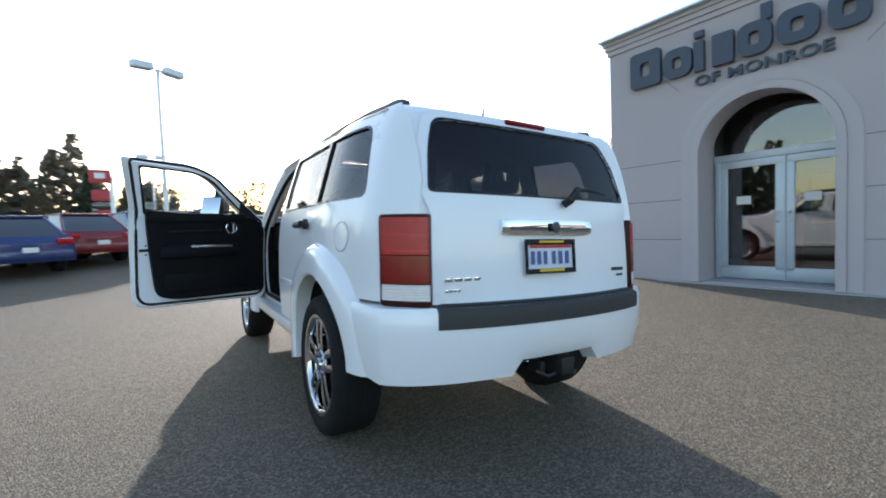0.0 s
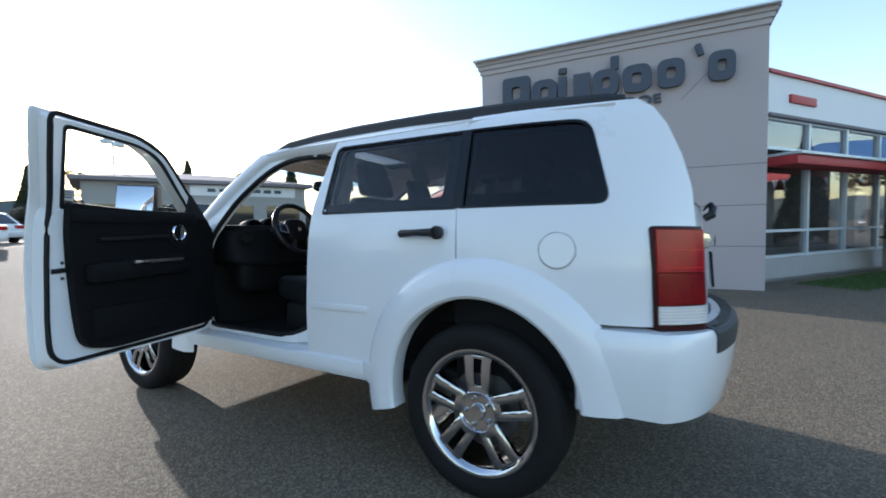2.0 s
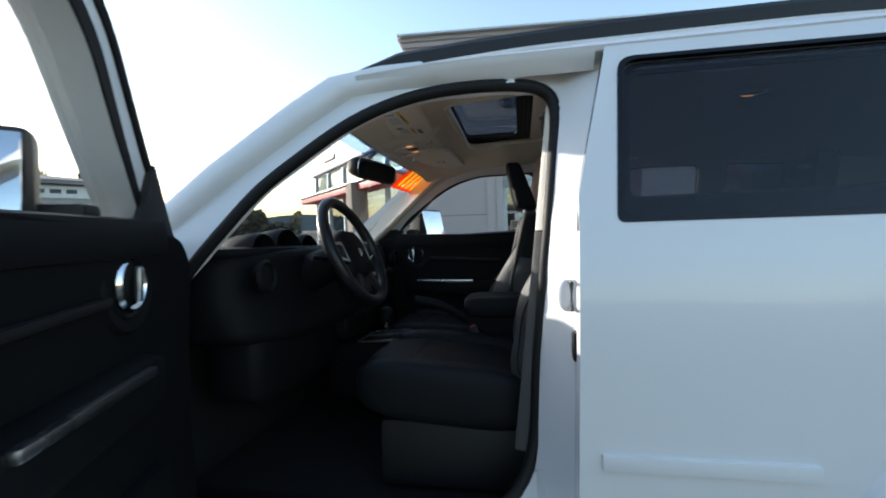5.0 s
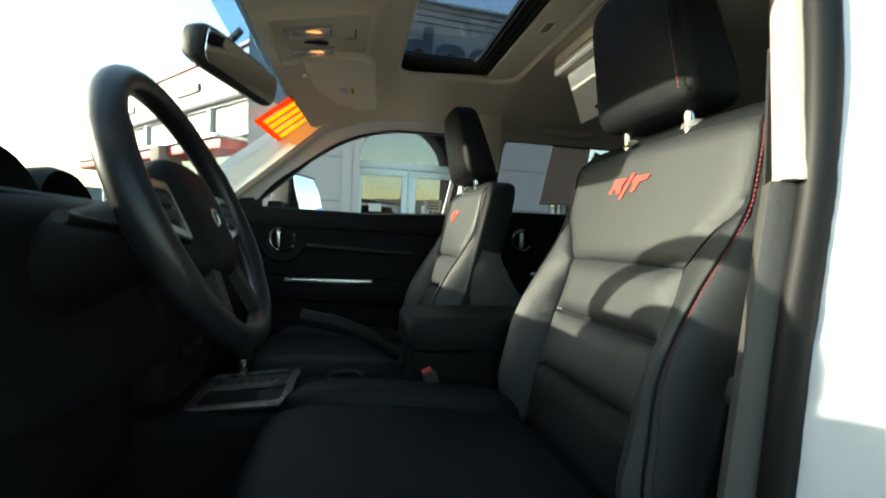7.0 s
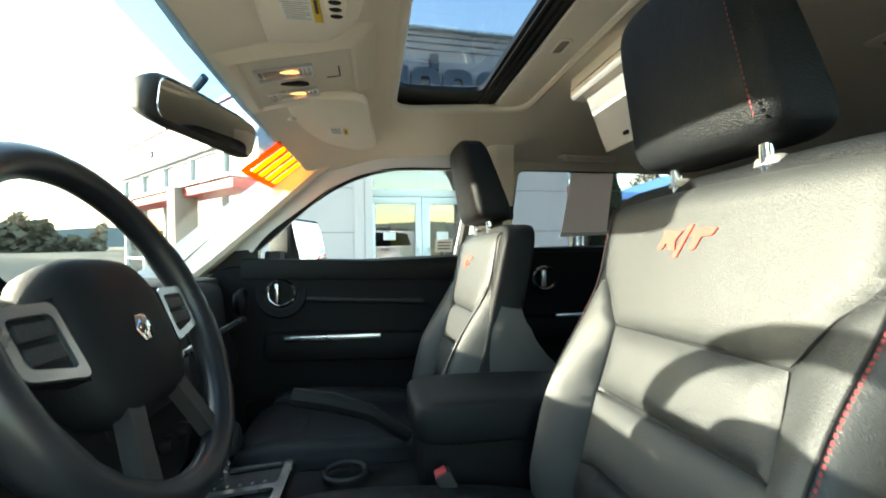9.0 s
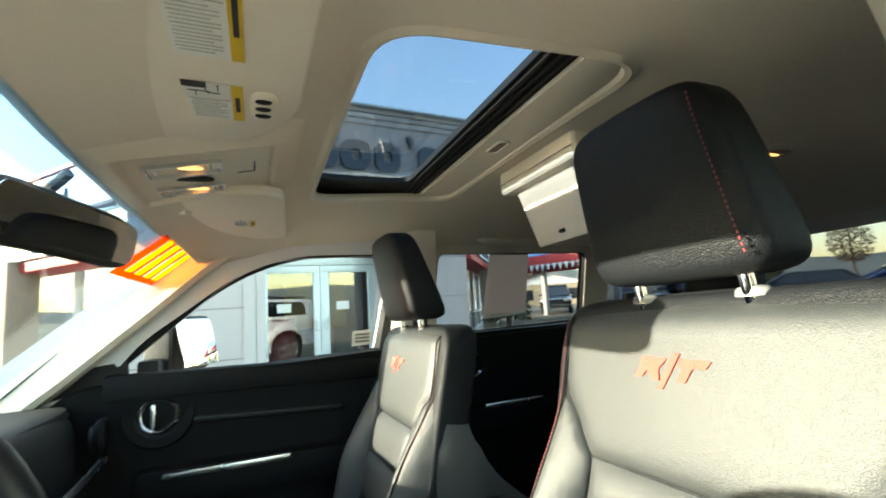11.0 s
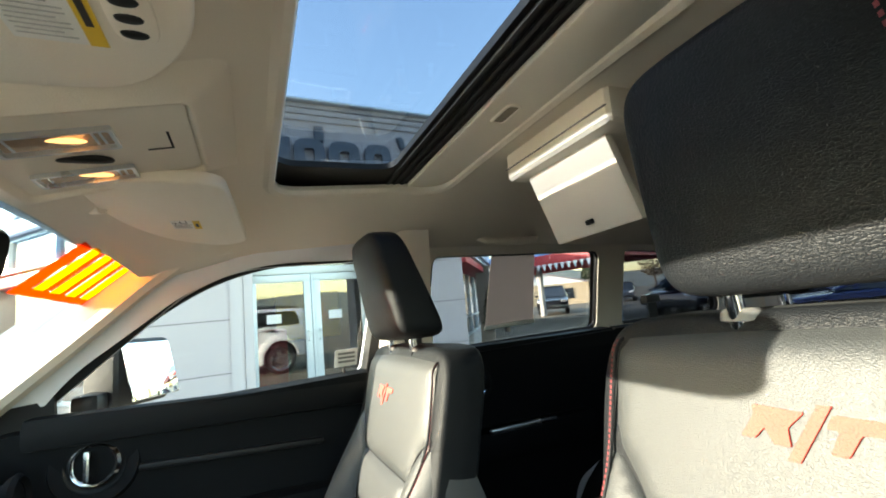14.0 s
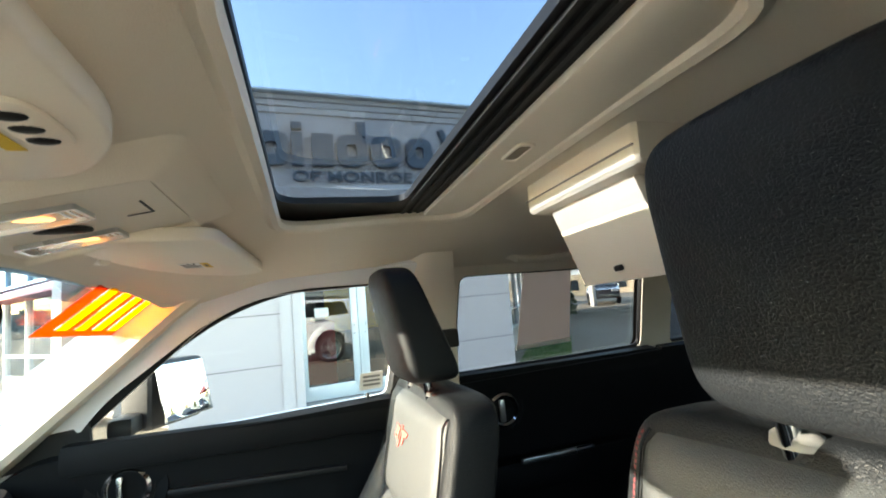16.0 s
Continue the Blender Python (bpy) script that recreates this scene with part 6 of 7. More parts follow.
for s in (-1, 1):
    # beige upper trim round the rear windows, dark lower trims
    GR = rounded([(0.910, 1.288), (0.887, 1.594), (0.20, 1.590), (0.20, 1.298)], 0.035)
    GQ = rounded([(0.07, 1.300), (0.07, 1.588), (-0.385, 1.565), (-0.468, 1.300)], [0.02, 0.02, 0.07, 0.05])
    up = part("upper_trim", sheet([(0.965, 1.27), (0.935, 1.655), (-0.58, 1.655), (-0.66, 1.5), (-0.70, 1.27)], [GR, GQ], side(s, 0.040), 0.018, 0.08), BEIGE, car, "beige window surround trim")
    for g in (GR, GQ):
        part("window_seal", tube(bmesh.new(), [side(s, 0.046)(y, z)[0] for y, z in fine(g, 0.05)], 0.009, 6, True), SEAL, up)
    lo = part("rear_door_trim", sheet(rounded([(0.955, 0.52), (0.950, 1.285), (0.145, 1.300), (0.145, 0.90), (0.40, 0.80), (0.52, 0.52)], 0.04), [], side(s, 0.060), 0.06, 0.1), DASHP, car, "black rear door trim panel", 45)
    part("trim_cap", B((s * 0.757, 0.55, 1.262), (0.05, 0.78, 0.07), 0.022), DASHP, lo)
    part("arm_rest", B((s * 0.742, 0.62, 0.985), (0.08, 0.60, 0.10), 0.03), DASHP, lo)
    part("silver_strip", B((s * 0.700, 0.63, 1.033), (0.018, 0.250, 0.016), 0.006), SILVER, lo, "satin silver pull strip")
    M = Matrix.Translation((s * 0.745, 0.775, 1.175)) @ pose(0, 0, 0, 0, -90 * s, 0)
    part("speaker_cup", lathe(bmesh.new(), [(0.001, -0.006), (0.035, -0.004), (0.060, 0.006), (0.070, 0.0), (0.070, -0.02), (0.001, -0.02)], M, 28), DASHP, lo)
    part("chrome_ring", lathe(bmesh.new(), [(0.038, 0.006), (0.044, 0.011), (0.050, 0.006), (0.044, 0.002)], M, 32, True), CHROME, lo)
    part("release_lever", B((s * 0.732, 0.784, 1.175), (0.014, 0.018, 0.066), 0.006), SILVER, lo)
    part("quarter_trim", sheet([(0.14, 0.46), (0.14, 1.295), (-0.70, 1.295), (-0.76, 0.46)], [], side(s, 0.065), 0.03, 0.12), DASHP, car)
    part("kick_trim", sheet([(1.27, 0.46), (1.29, 0.53), (1.34, 0.55), (2.05, 0.55), (2.09, 0.80), (2.09, 1.12), (2.28, 1.12), (2.28, 0.46)], [], side(s, 0.105), 0.03, 0.12), DASHP, car)
    # front pillar trim
    bm = bmesh.new()
    rings = []
    for y, z, x in ((2.13, 1.20, 0.775), (2.02, 1.285, 0.760), (1.84, 1.435, 0.735), (1.68, 1.570, 0.705), (1.60, 1.625, 0.680), (1.50, 1.645, 0.665)):
        rings.append([(s * (x + 0.012), y - 0.052, z - 0.037), (s * (x - 0.045), y - 0.046, z - 0.036), (s * (x - 0.056), y - 0.036, z - 0.026), (s * (x - 0.020), y + 0.028, z + 0.030), (s * (x - 0.008), y + 0.032, z + 0.034), (s * (x + 0.012), y, z)])
    loft(bm, rings)
    part("pillar_trim", bm, BEIGE, car, "beige windscreen pillar trim")
    # centre pillar: beige above, grey below, with belt
    def post(z, dx=0.0):
        e = 1.100 - 0.115 * (z - 1.235)
        w = 0.701 - 0.17 * max(0, z - 1.235) + dx
        return [(s * (w + 0.010), e - 0.036, z), (s * w, e - 0.006, z), (s * (w - 0.006), e, z), (s * (w - 0.040), e - 0.028, z), (s * (w - 0.046), e - 0.060, z), (s * (w - 0.046), 0.94, z), (s * (w + 0.02), 0.93, z)]
    part("centre_pillar_trim", loft(bmesh.new(), [post(z) for z in (1.234, 1.33, 1.45, 1.56, 1.65)]), BEIGE, car, "beige centre pillar trim", 50)
    part("centre_pillar_lower", loft(bmesh.new(), [post(z, -0.012) for z in (0.68, 0.80, 1.0, 1.15, 1.2335)]), GREYTRIM, car, "grey grained lower pillar trim", 50)
    bl = part("seat_belt", sheet([(-0.025, 0.55), (0.025, 0.55), (0.025, 1.40), (-0.025, 1.40)], [], lambda u, v, s=s: (Vector((s * (0.660 - 0.06 * (v - 0.55)), 1.030 + u - 0.05 * (v - 0.9), v)), Vector((-s, 0.6, 0))), 0.0025, 0.2), BELT, car, "black seat belt")
    part("belt_anchor", B((s * 0.615, 0.975, 1.415), (0.02, 0.07, 0.05), 0.008), BLACKP, bl)
    rb = part("rear_seat_belt", sheet([(-0.022, 0.80), (0.022, 0.80), (0.022, 1.375), (-0.022, 1.375)], [], lambda u, v, s=s: (Vector((s * (0.645 - 0.03 * (1.4 - v)), 0.045 + u + 0.05 * (1.4 - v), v)), Vector((-s, 0.5, 0))), 0.003, 0.1), BELT, car, "black rear seat belt")
    part("belt_guide", B((s * 0.650, 0.045, 1.385), (0.03, 0.07, 0.03), 0.008), BLACKP, rb)
    part("belt_tongue", B((s * 0.624, 1.046, 1.000), (0.014, 0.060, 0.030), 0.005, rot(18)), BLACKP, bl, "black belt tongue")
    part("tongue_plate", B((s * 0.620, 1.052, 0.972), (0.004, 0.026, 0.040), 0.001, rot(18)), CHROME, bl, "bright steel tongue plate")

# striker and lock post parts on the driver's open aperture
stk2 = part("door_striker", tube(bmesh.new(), [(-0.825, 1.035, 1.118), (-0.868, 1.035, 1.118), (-0.868, 1.035, 1.062), (-0.825, 1.035, 1.062)], 0.005, 8), STEEL, car)
part("striker_plate", puff((-0.829, 1.030, 1.088), (0.018, 0.060, 0.072), 3, None, 20, 10), WHITE, car)
part("door_bumper", B((-0.835, 1.018, 0.980), (0.034, 0.030, 0.066), 0.010), SEAL, car)

# paper in the passenger side rear window
part("window_paper", sheet([(0.475, 1.352), (0.675, 1.345), (0.652, 1.602), (0.474, 1.606)], [], side(1, 0.026), 0.001, 0.1), PAPER, car, "grey paper notice taped inside the window")
part("paper_margin", sheet([(0.472, 1.345), (0.68, 1.338), (0.678, 1.352), (0.474, 1.359)], [], side(1, 0.028), 0.001, 0.1), LABELW, car)

# floor, dash, firewall
part("cabin_floor", B((0, 0.75, 0.475), (1.56, 2.95, 0.03)), CARPET, car, "black carpet floor")
part("firewall", B((0, 2.18, 0.82), (1.56, 0.05, 0.70)), CARPET, car)
part("door_sill", B((-0.760, 1.60, 0.505), (0.070, 0.72, 0.045), 0.012), BLACKP, car)
part("door_sill", B((0.760, 1.60, 0.505), (0.070, 0.72, 0.045), 0.012), BLACKP, car)
dash = part("dashboard", puff((0, 2.06, 1.062), (1.49, 0.40, 0.31), 6, lambda v: Vector((v.x, v.y + 0.05 * (abs(v.x) / 0.74) ** 2 - 0.06 * max(0, 1.08 - v.z) / 0.16, v.z)), 56, 16), DASHP, car, "black moulded dashboard", 60)
part("dash_top", puff((0, 2.10, 1.192), (1.46, 0.40, 0.05), 5, None, 48, 10), DASHP, dash)
part("knee_panel", puff((-0.38, 1.97, 0.86), (0.60, 0.20, 0.26), 5), DASHP, dash)
part("glove_box", puff((0.42, 1.98, 0.90), (0.56, 0.20, 0.28), 6), DASHP, dash)
DIAL = mat("dark_dial", (0.02, 0.02, 0.022), 0.3)
for x, r in ((-0.535, 0.068), (-0.385, 0.086), (-0.235, 0.068)):
    M = Matrix.Translation((x, 2.012, 1.168)) @ pose(0, 0, 0, 80, 0, 0)
    pod = part("gauge_pod", lathe(bmesh.new(), [(r, -0.06), (r + 0.014, 0.0), (r + 0.012, 0.07), (r + 0.004, 0.085), (r - 0.006, 0.07), (r - 0.008, 0.0), (r - 0.02, -0.03)], M, 32, True), DASHP, dash, "round hooded gauge pod")
    part("gauge_ring", lathe(bmesh.new(), [(r - 0.012, 0.010), (r - 0.007, 0.014), (r - 0.003, 0.010), (r - 0.007, 0.006)], M, 32, True), SILVER, pod)
    part("gauge_face", lathe(bmesh.new(), [(0.001, 0.0), (r - 0.006, 0.0), (r - 0.006, -0.01), (0.001, -0.01)], M, 32), DIAL, pod)
for x, z in ((-0.655, 1.125), (0.655, 1.125), (-0.09, 1.12), (0.10, 1.12)):
    M = Matrix.Translation((x, 1.842 + (0.02 if abs(x) > 0.5 else 0), z)) @ pose(0, 0, 0, 86, 0, 0)
    part("air_vent", lathe(bmesh.new(), [(0.034, 0.004), (0.042, 0.012), (0.050, 0.004), (0.042, -0.01)], M, 28, True), DASHP, dash)
    part("vent_disc", lathe(bmesh.new(), [(0.001, 0.004), (0.034, 0.002), (0.034, -0.02), (0.001, -0.02)], M, 28), SEAL, dash)
part("dash_strip", B((0.36, 1.835, 1.075), (0.60, 0.012, 0.016), 0.005, rot(0, 0, 4)), SILVER, dash, "satin silver dash strip")
stack = part("centre_fascia", puff((0.0, 1.90, 0.99), (0.30, 0.16, 0.34), 7), DASHP, dash)
part("radio", B((0.0, 1.818, 1.055), (0.20, 0.012, 0.11), 0.004, rot(-6)), DIAL, stack, "black radio")
for k in range(3):
    part("control_knob", lathe(bmesh.new(), [(0.001, 0.018), (0.014, 0.017), (0.018, 0.0), (0.001, 0.0)], Matrix.Translation((-0.07 + 0.07 * k, 1.818, 0.925)) @ pose(0, 0, 0, 84, 0, 0), 20), DASHP, stack)

# centre console
con = part("centre_console", puff((0, 1.52, 0.688), (0.28, 0.86, 0.24), 9, lambda v: Vector((v.x, v.y, v.z + 0.10 * max(0, v.y - 1.75))), 48, 14), DASHP, car, "black centre console")
part("shifter_plate", sheet(rounded([(-0.108, 1.612), (0.128, 1.612), (0.122, 1.812), (-0.102, 1.812)], 0.016), [rounded([(-0.092, 1.630), (0.012, 1.630), (0.012, 1.796), (-0.088, 1.796)], 0.012), rounded([(0.030, 1.630), (0.114, 1.630), (0.110, 1.796), (0.030, 1.796)], 0.010)], lambda x, y: (Vector((x, y, 0.828 - 0.06 * (y - 1.6))), Vector((0, 0, 1))), 0.006, 0.06), SILVER, con, "satin silver shifter surround")
part("shifter_bed", B((0.01, 1.712, 0.808), (0.215, 0.185, 0.006), 0, rot(-3.4)), DIAL, con)
part("shift_gate", B((0.070, 1.712, 0.815), (0.060, 0.16, 0.004), 0.001, rot(-3.4)), BLACKP, con)
for k in range(6):
    part("gate_mark", B((0.050, 1.655 + k * 0.023, 0.8195 - k * 0.0014), (0.010, 0.009, 0.002)), SILVER, con)
bm = bmesh.new()
tube(bm, [(0.08, 1.742, 0.812), (0.08, 1.74, 0.870)], 0.010, 10)
lev = part("gear_lever", bm, CHROME, con, "chrome gear lever")
part("lever_knob", puff((0.08, 1.735, 0.898), (0.046, 0.056, 0.070), 2.6), LEATHER, lev)
part("cup_holder", lathe(bmesh.new(), [(0.036, 0.0), (0.042, 0.004), (0.046, 0.0), (0.046, -0.006), (0.036, -0.006)], Matrix.Translation((0.05, 1.50, 0.826)), 28, True), BLACKP, con)
bm = puff((0.03, 1.19, 0.948), (0.225, 0.36, 0.085), 7)
part("armrest_lid", bm, LEATHER, con, "black leather armrest lid")
part("armrest_bin", B((0.03, 1.19, 0.84), (0.20, 0.33, 0.19), 0.02), DASHP, con)
hb = bmesh.new()
tube(hb, [(0.16, 1.36, 0.84), (0.155, 1.45, 0.905), (0.15, 1.53, 0.935), (0.148, 1.62, 0.955)], [0.014, 0.018, 0.022, 0.020], 10)
part("handbrake", hb, LEATHER, con, "black handbrake lever")
part("buckle", B((-0.112, 1.310, 0.848), (0.024, 0.03, 0.075), 0.005, rot(-25)), BLACKP, con)
part("buckle_button", B((-0.112, 1.328, 0.882), (0.017, 0.021, 0.009), 0.002, rot(-25)), REDP, con)

# steering wheel
SW = Matrix.Translation((-0.352, 1.715, 1.186)) @ pose(0, 0, 0, 66, 0, 0)


def swp(r, a, h=0.0):
    return SW @ Vector((r * math.cos(radians(a)), r * math.sin(radians(a)), h))


sw = part("steering_wheel", tube(bmesh.new(), [swp(0.188, a, 0.008) for a in range(0, 360, 8)], [0.0185 if 30 < a % 180 < 150 else 0.0205 for a in range(0, 360, 8)], 14, True), RIMLEATHER, car, "black leather steering wheel")
hubm = puff((0, 0, 0), (0.19, 0.175, 0.075), 3.2, lambda v: SW @ Vector((v.x, v.y - 0.005 - 0.12 * max(0, -v.y) * abs(v.x) / 0.1, v.z - 0.012)), 32, 12)
hub2 = part("wheel_hub", hubm, DASHP, sw)
for sx in (-1, 1):
    part("spoke", loft(bmesh.new(), [[SW @ Vector((sx * r, y + w, -0.006)), SW @ Vector((sx * r, y + w, 0.010)), SW @ Vector((sx * r, y - w, 0.010)), SW @ Vector((sx * r, y - w, -0.006))] for r, y, w in ((0.070, -0.004, 0.044), (0.11, 0.0, 0.036), (0.15, 0.004, 0.030), (0.180, 0.006, 0.032))]), DASHP, sw)
    part("spoke_bezel", sheet(rounded([(sx * 0.088, -0.040), (sx * 0.160, -0.026), (sx * 0.162, 0.034), (sx * 0.094, 0.034)], 0.010), [rounded([(sx * 0.098, -0.029), (sx * 0.150, -0.018), (sx * 0.152, 0.024), (sx * 0.102, 0.024)], 0.008)], lambda x, y: (SW @ Vector((x, y, 0.014)), SW.to_3x3() @ Vector((0, 0, 1))), 0.006, 0.05), SILVER, sw, "satin silver bezel round the buttons")
    for k in range(2):
        part("spoke_button", B(tuple(SW @ Vector((sx * 0.126, -0.009 + k * 0.020, 0.012))), (0.040, 0.015, 0.006), 0.003, SW.to_3x3()), BLACKP, sw)
    part("lower_spoke", loft(bmesh.new(), [[SW @ Vector((sx * x + dx, y, h)) for dx, h in ((-0.014, -0.004), (-0.014, 0.012), (0.014, 0.012), (0.014, -0.004))] for x, y in ((0.045, -0.07), (0.065, -0.12), (0.085, -0.175))]), BLACKP, sw)
part("wheel_badge", lathe(bmesh.new(), [(0.001, 0.003), (0.014, 0.002), (0.017, 0.0), (0.001, -0.002)], SW @ Matrix.Translation((0, -0.012, 0.0262)), 6), CHROME, sw)
part("steering_column", tube(bmesh.new(), [tuple(SW @ Vector((0, 0, -0.02))), tuple(SW @ Vector((0, 0, -0.22)))], [0.055, 0.07], 16), DASHP, sw)
part("column_stalk", tube(bmesh.new(), [tuple(SW @ Vector((-0.04, 0.01, -0.075))), tuple(SW @ Vector((-0.165, 0.02, -0.07)))], [0.006, 0.008], 12), BLACKP, sw)

# inside mirror: rounded shell with the glass set into its rear face
MI = Matrix.Translation((0.028, 1.757, 1.530)) @ pose(0, 0, 0, 7, 2, -19)
im = part("inside_mirror", puff((0, 0.008, 0), (0.290, 0.056, 0.090), 5, lambda v: MI @ Vector((v.x, v.y, v.z * (1 - 0.25 * max(0, v.y) / 0.03))), 36, 12), BLACKP, car, "black inside mirror")
part("mirror_glass", sheet(rounded([(-0.131, -0.034), (0.131, -0.034), (0.133, 0.034), (-0.133, 0.034)], 0.022), [], lambda x, z: (MI @ Vector((x, -0.0215, z)), MI.to_3x3() @ Vector((0, -1, 0))), 0.002, 0.1), MIRROR, im)
part("mirror_stalk", tube(bmesh.new(), curve([MI @ Vector((0.0, 0.03, 0.0)), (0.03, 1.79, 1.575), (0.015, 1.765, 1.592), (0.0, 1.745, 1.606)], 4), 0.008, 8), BLACKP, im)


# seats
def smooth(a, b, x):
    t = max(0.0, min(1.0, (x - a) / (b - a)))
    return t * t * (3 - 2 * t)


def seat_face(x, z):
    """Front of a backrest: raked, with side bolsters and rolled edges."""
    a = abs(x)
    y = 1.098 - 0.24 * (z - 0.80)
    y += 0.066 * smooth(0.135, 0.222, a) * (1 - smooth(0.98, 1.235, z)) * smooth(0.70, 0.90, z)
    y -= 0.9 * max(0, a - 0.218) ** 2 / 0.05 * (1.0 + 3.0 * smooth(1.2, 0.9, z))
    y -= 0.045 * smooth(1.322, 1.372, z) ** 1.5
    return y + 0.006 * math.cos(x * 9) * smooth(1.1, 1.2, z)


def rim_gap(x, z, poly):
    best = 9.0
    for i in range(len(poly)):
        (ax, az), (bx, bz) = poly[i], poly[(i + 1) % len(poly)]
        dx, dz = bx - ax, bz - az
        k = max(0.0, min(1.0, ((x - ax) * dx + (z - az) * dz) / max(1e-9, dx * dx + dz * dz)))
        best = min(best, math.hypot(x - ax - k * dx, z - az - k * dz))
    return best


def cushion_panel(poly, swell, step=0.014):
    """One sewn leather panel that swells out between its seams."""
    return sheet(poly, [], lambda x, z: (Vector((x, seat_face(x, z) - 0.009 + swell * (1 - math.exp(-rim_gap(x, z, poly) / 0.010)), z)), Vector((0, 1, 0.2))), 0.05, step)


def mirrored(pts):
    return pts + [(-x, z) for x, z in reversed(pts) if abs(x) > 1e-6]


SHOULDER = rounded(mirrored([(0.0, 1.139), (0.154, 1.139), (0.188, 1.190), (0.229, 1.226), (0.231, 1.30), (0.222, 1.352), (0.15, 1.364), (0.0, 1.369)]), 0.008, 2)
CENTRE = mirrored([(0.0, 1.031), (0.158, 1.031), (0.153, 1.136), (0.0, 1.136)])
SECOND = mirrored([(0.0, 0.917), (0.162, 0.917), (0.159, 1.028), (0.0, 1.028)])
LUMBAR = mirrored([(0.0, 0.790), (0.166, 0.790), (0.163, 0.914), (0.0, 0.914)])
BOLSTER = [(0.169, 0.790), (0.282, 0.790), (0.286, 0.98), (0.274, 1.12), (0.252, 1.20), (0.233, 1.222), (0.191, 1.186), (0.157, 1.136), (0.161, 1.03)]


def stitches(line, gap=0.0065, w=0.0021):
    """A row of short stitches along a line of (point, side) pairs."""
    bm = bmesh.new()
    left = 0.0
    for a, b in zip(line, line[1:]):
        d = Vector(b) - Vector(a)
        while left < d.length:
            p = Vector(a) + d.normalized() * left
            q = d.normalized() * gap * 0.30
            u = d.normalized().cross(Vector((0, 1, 0.2))).normalized() * w
            vs = [bm.verts.new(v) for v in (p - q - u + Vector((0, 0.0002, 0)), p + q - u + Vector((0, 0.0002, 0)), p + Vector((0, 0.0016, 0)) + q + u, p + Vector((0, 0.0016, 0)) - q + u)]
            bm.faces.new(vs)
            left += gap
        left -= d.length
    return bm


def seat(cx, dy):
    st = thing("seat", "", "", Matrix.Translation((cx, dy, 0 if cx < 0 else -0.025)))
    m = st.matrix_world.copy()
    st.parent = car
    st.matrix_parent_inverse = Matrix()
    st.matrix_basis = m
    st["label"] = "black leather front seat with red stitching"

    def rake(v):
        return Vector((v.x, v.y - (v.z - 0.80) * 0.24, v.z))
    part("backrest", puff((0, 1.044, 1.068), (0.524, 0.092, 0.596), 9, rake, 44, 20), LEATHER, st, "black leather backrest shell")
    part("shoulder_panel", cushion_panel(SHOULDER, 0.010), LEATHER2, st, "grained leather shoulder panel", 50)
    part("centre_panel", cushion_panel(CENTRE, 0.016), LEATHER2, st, "", 50)
    part("centre_panel", cushion_panel(SECOND, 0.017), LEATHER2, st, "", 50)
    part("lumbar_panel", cushion_panel(LUMBAR, 0.017), LEATHER, st, "", 50)
    for s in (-1, 1):
        part("side_bolster", cushion_panel([(s * x, z) for x, z in (BOLSTER if s > 0 else BOLSTER[::-1])], 0.010), LEATHER2, st, "black leather side bolster", 50)
        seam = curve([(s * x, 0, z) for x, z in ((0.236, 0.84), (0.233, 0.93), (0.229, 1.02), (0.226, 1.117), (0.2295, 1.182), (0.2315, 1.225), (0.2275, 1.297), (0.2215, 1.342))], 6)
        for off in (0.0045 * s,):
            part("stitching", stitches([(x + off, seat_face(x + off, z) + 0.0018, z) for x, _, z in seam]), SUEDE, st, "red stitching").visible_shadow = False
        part("seam_welt", tube(bmesh.new(), [(x, seat_face(x, z) + 0.0002, z) for x, _, z in seam], 0.0022, 6), LEATHER, st)

    def lean(v):
        k = (v.z - 1.392) / 0.215
        return Vector((v.x * (1 - 0.15 * k), 0.968 + (v.y - 0.968) * (1.1 - 0.42 * max(0, k)) + 0.26 * (v.z - 1.505) + 0.012 * math.cos(v.x * 10), v.z))
    part("head_rest", puff((0, 0.962, 1.495), (0.266, 0.098, 0.228), 6.5, lean, 44, 22), LEATHER, st, "black leather head restraint")
    if cx < 0:
        line = []
        for k in range(24):
            z = 1.405 + k * 0.0079
            line.append(lean(Vector((-0.112, 0.968 + 0.0468 - 0.006 * smooth(1.56, 1.60, z), z))))
        part("stitching", stitches([tuple(p) for p in line], 0.0068, 0.0016), SUEDE, st, "red head restraint stitching")
    for s in (-1, 1):
        part("head_rest_post", tube(bmesh.new(), [(s * 0.077, 0.944, 1.33), (s * 0.077, 0.953, 1.43)], 0.0085, 12), CHROME, st, "chrome post")
        part("post_collar", lathe(bmesh.new(), [(0.007, 0.004), (0.014, 0.003), (0.0175, 0.0), (0.019, -0.008), (0.007, -0.012)], Matrix.Translation((s * 0.077, 0.940, 1.3645)) @ Matrix.Diagonal((1.15, 0.8, 1, 1)), 20, True), COLLAR if cx < 0 else SEAL, st)
    part("seat_cushion", puff((0, 1.345, 0.765), (0.40, 0.53, 0.15), 4.5, lambda v: Vector((v.x, v.y, v.z + 0.10 * (v.y - 1.3))), 40, 14), LEATHER, st, "black leather seat cushion")
    for s in (-1, 1):
        part("cushion_bolster", puff((s * 0.215, 1.33, 0.775), (0.105, 0.53, 0.175), 3.4, lambda v: Vector((v.x, v.y, v.z + 0.08 * (v.y - 1.3))), 26, 14), LEATHER, st)
    part("cushion_seam", tube(bmesh.new(), [(x, 1.447, 0.8395 + 0.10 * 0.147 - 0.02 * (abs(x) / 0.16) ** 6) for x in (-0.165, -0.12, -0.06, 0.0, 0.06, 0.12, 0.165)], 0.003, 6), LEATHER, st)
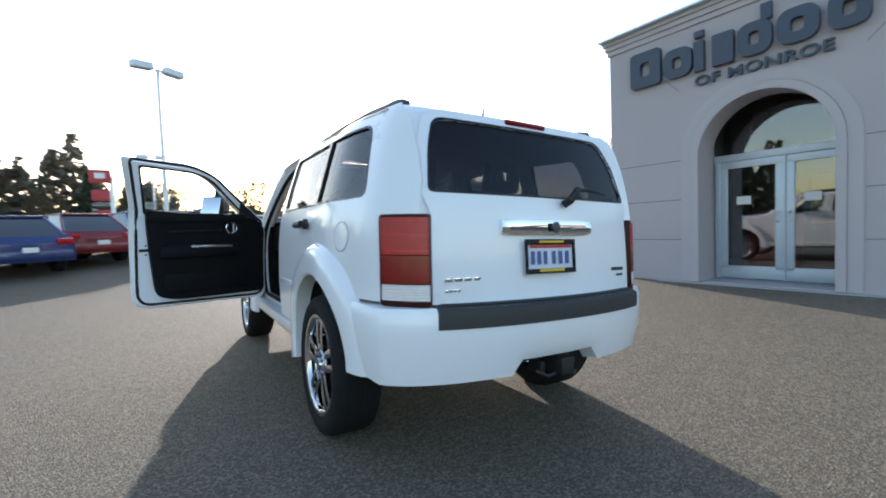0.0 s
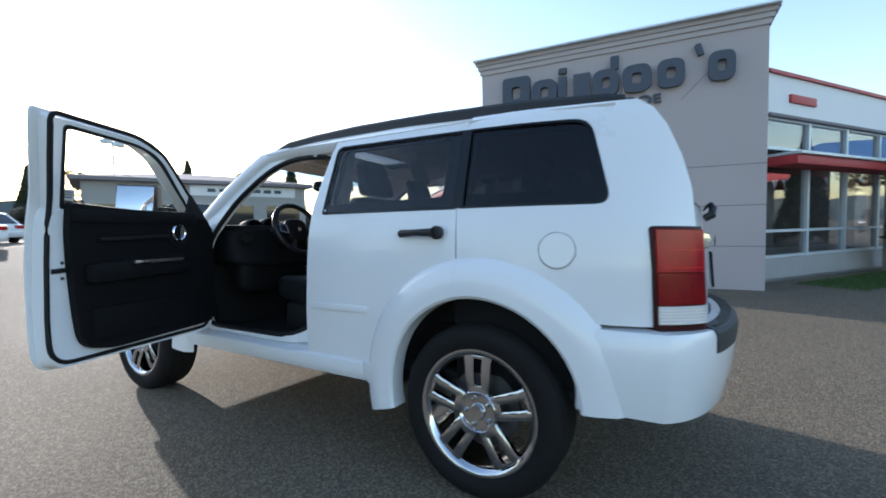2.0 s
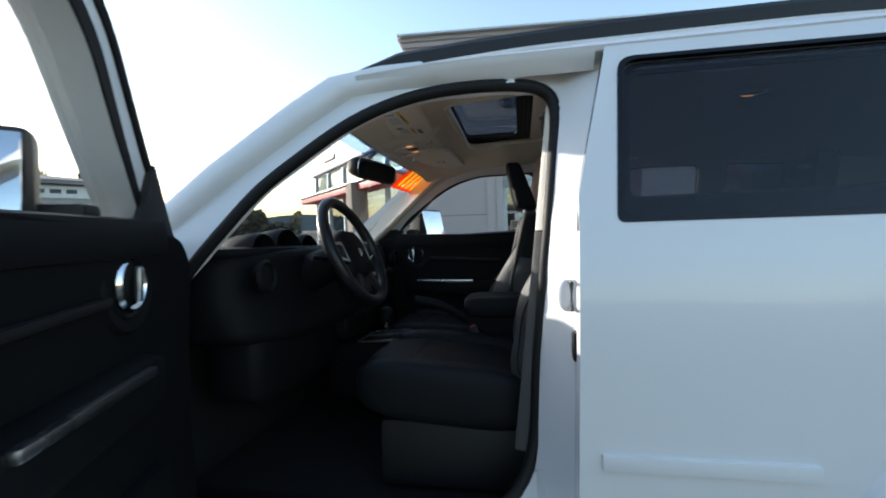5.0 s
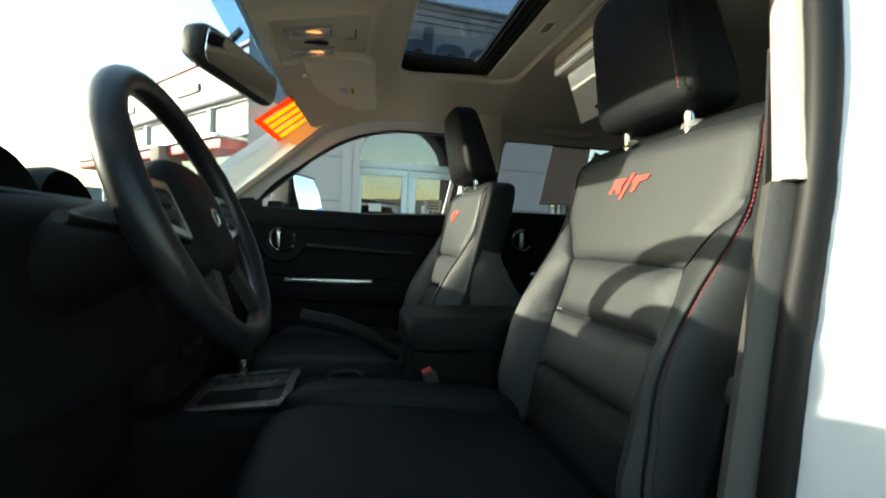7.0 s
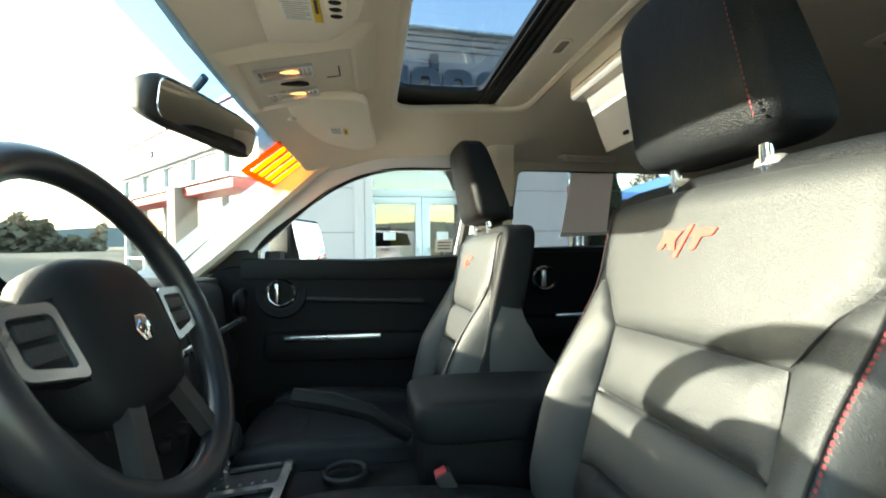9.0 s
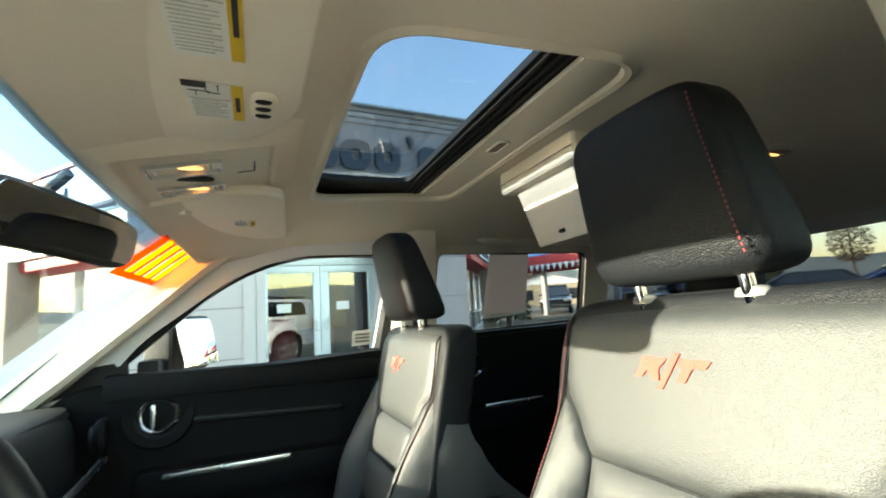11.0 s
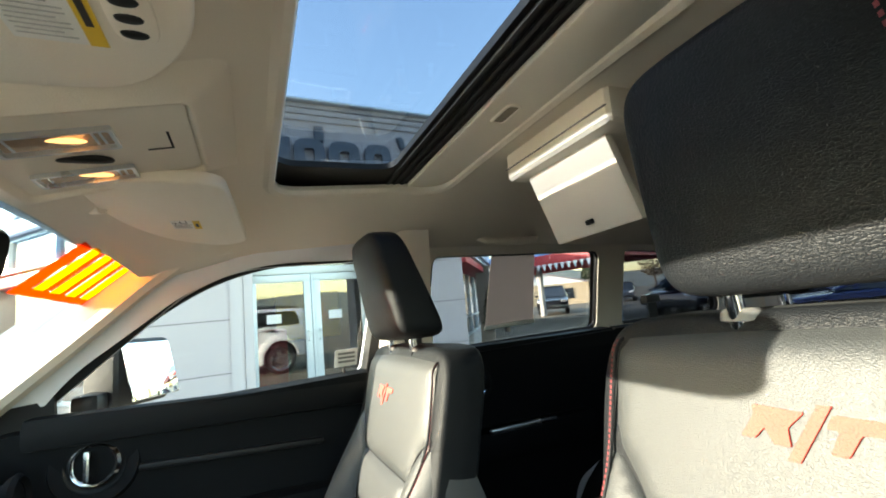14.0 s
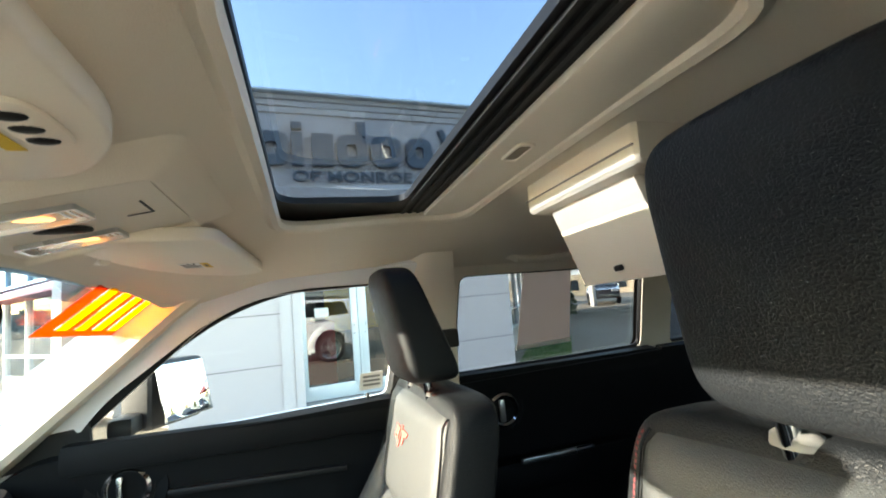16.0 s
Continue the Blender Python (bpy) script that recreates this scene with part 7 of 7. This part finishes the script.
    part("seat_base", B((0, 1.30, 0.60), (0.46, 0.46, 0.20), 0.03), BLACKP, st)

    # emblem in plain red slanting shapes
    def em(pts):
        return sheet([(0.010 + 0.94 * x - 0.55 * (z - 1.280), z - 0.009) for x, z in pts], [], lambda x, z: (Vector((x, seat_face(x, z) + 0.0032, z)), Vector((0, 1, 0.2))), 0.003, 0.03)
    part("emblem", em(rounded([(0.052, 1.270), (0.039, 1.270), (0.036, 1.280), (0.022, 1.268), (0.008, 1.268), (0.018, 1.282), (0.012, 1.295), (0.056, 1.297), (0.050, 1.288)], 0.002, 2)), REDLOGO, st, "red embroidered shape")
    part("emblem", em([(0.006, 1.258), (-0.004, 1.258), (-0.004, 1.302), (0.006, 1.302)]), REDLOGO, st)
    part("emblem", em(rounded([(-0.008, 1.286), (-0.018, 1.285), (-0.020, 1.268), (-0.032, 1.268), (-0.032, 1.285), (-0.050, 1.285), (-0.052, 1.295), (-0.008, 1.296)], 0.002, 2)), REDLOGO, st)
    return st


seat(-0.354, 0.030)
seat(0.380, 0.168)
# rear bench
part("rear_cushion", puff((0, 0.40, 0.74), (1.28, 0.50, 0.16), 6, None, 48, 12), LEATHER, car, "black leather rear bench")
for x, w in ((-0.40, 0.48), (0.24, 0.80)):
    part("rear_backrest", puff((x, 0.03, 1.02), (w, 0.16, 0.52), 6, lambda v: Vector((v.x, v.y - 0.25 * (v.z - 0.8), v.z)), 40, 16), LEATHER, car)
for x in (-0.325, 0.325):
    hr = part("rear_head_rest", sheet(rounded([(x - 0.13, 1.36), (x + 0.13, 1.36), (x + 0.12, 1.555), (x - 0.12, 1.555)], 0.04), [rounded([(x - 0.075, 1.44), (x + 0.075, 1.44), (x + 0.07, 1.50), (x - 0.07, 1.50)], 0.012)], lambda u, v: (Vector((u, -0.03 - 0.15 * (v - 1.36), v)), Vector((0, 1, 0.1))), 0.075, 0.06), LEATHER, car, "black open rear head restraint")
    for s in (-1, 1):
        part("head_rest_post", tube(bmesh.new(), [(x + s * 0.07, -0.07, 1.25), (x + s * 0.07, -0.07, 1.38)], 0.006, 10), CHROME, car)
part("load_floor", B((0, -0.42, 0.60), (1.30, 0.70, 0.03)), CARPET, car)
part("tailgate_trim", sheet([(-0.62, 0.62), (0.62, 0.62), (0.62, 1.24), (-0.62, 1.24)], [], tailin(-0.034), 0.02, 0.15), DASHP, car)

# no part lies more than two levels below its thing
bpy.context.view_layer.update()
for ob in list(scene.objects):
    line = [ob]
    while line[-1].parent:
        line.append(line[-1].parent)
    if len(line) > 3:
        w = ob.matrix_world.copy()
        ob.parent = line[-2]
        ob.matrix_parent_inverse = Matrix()
        ob.matrix_basis = line[-2].matrix_world.inverted() @ w
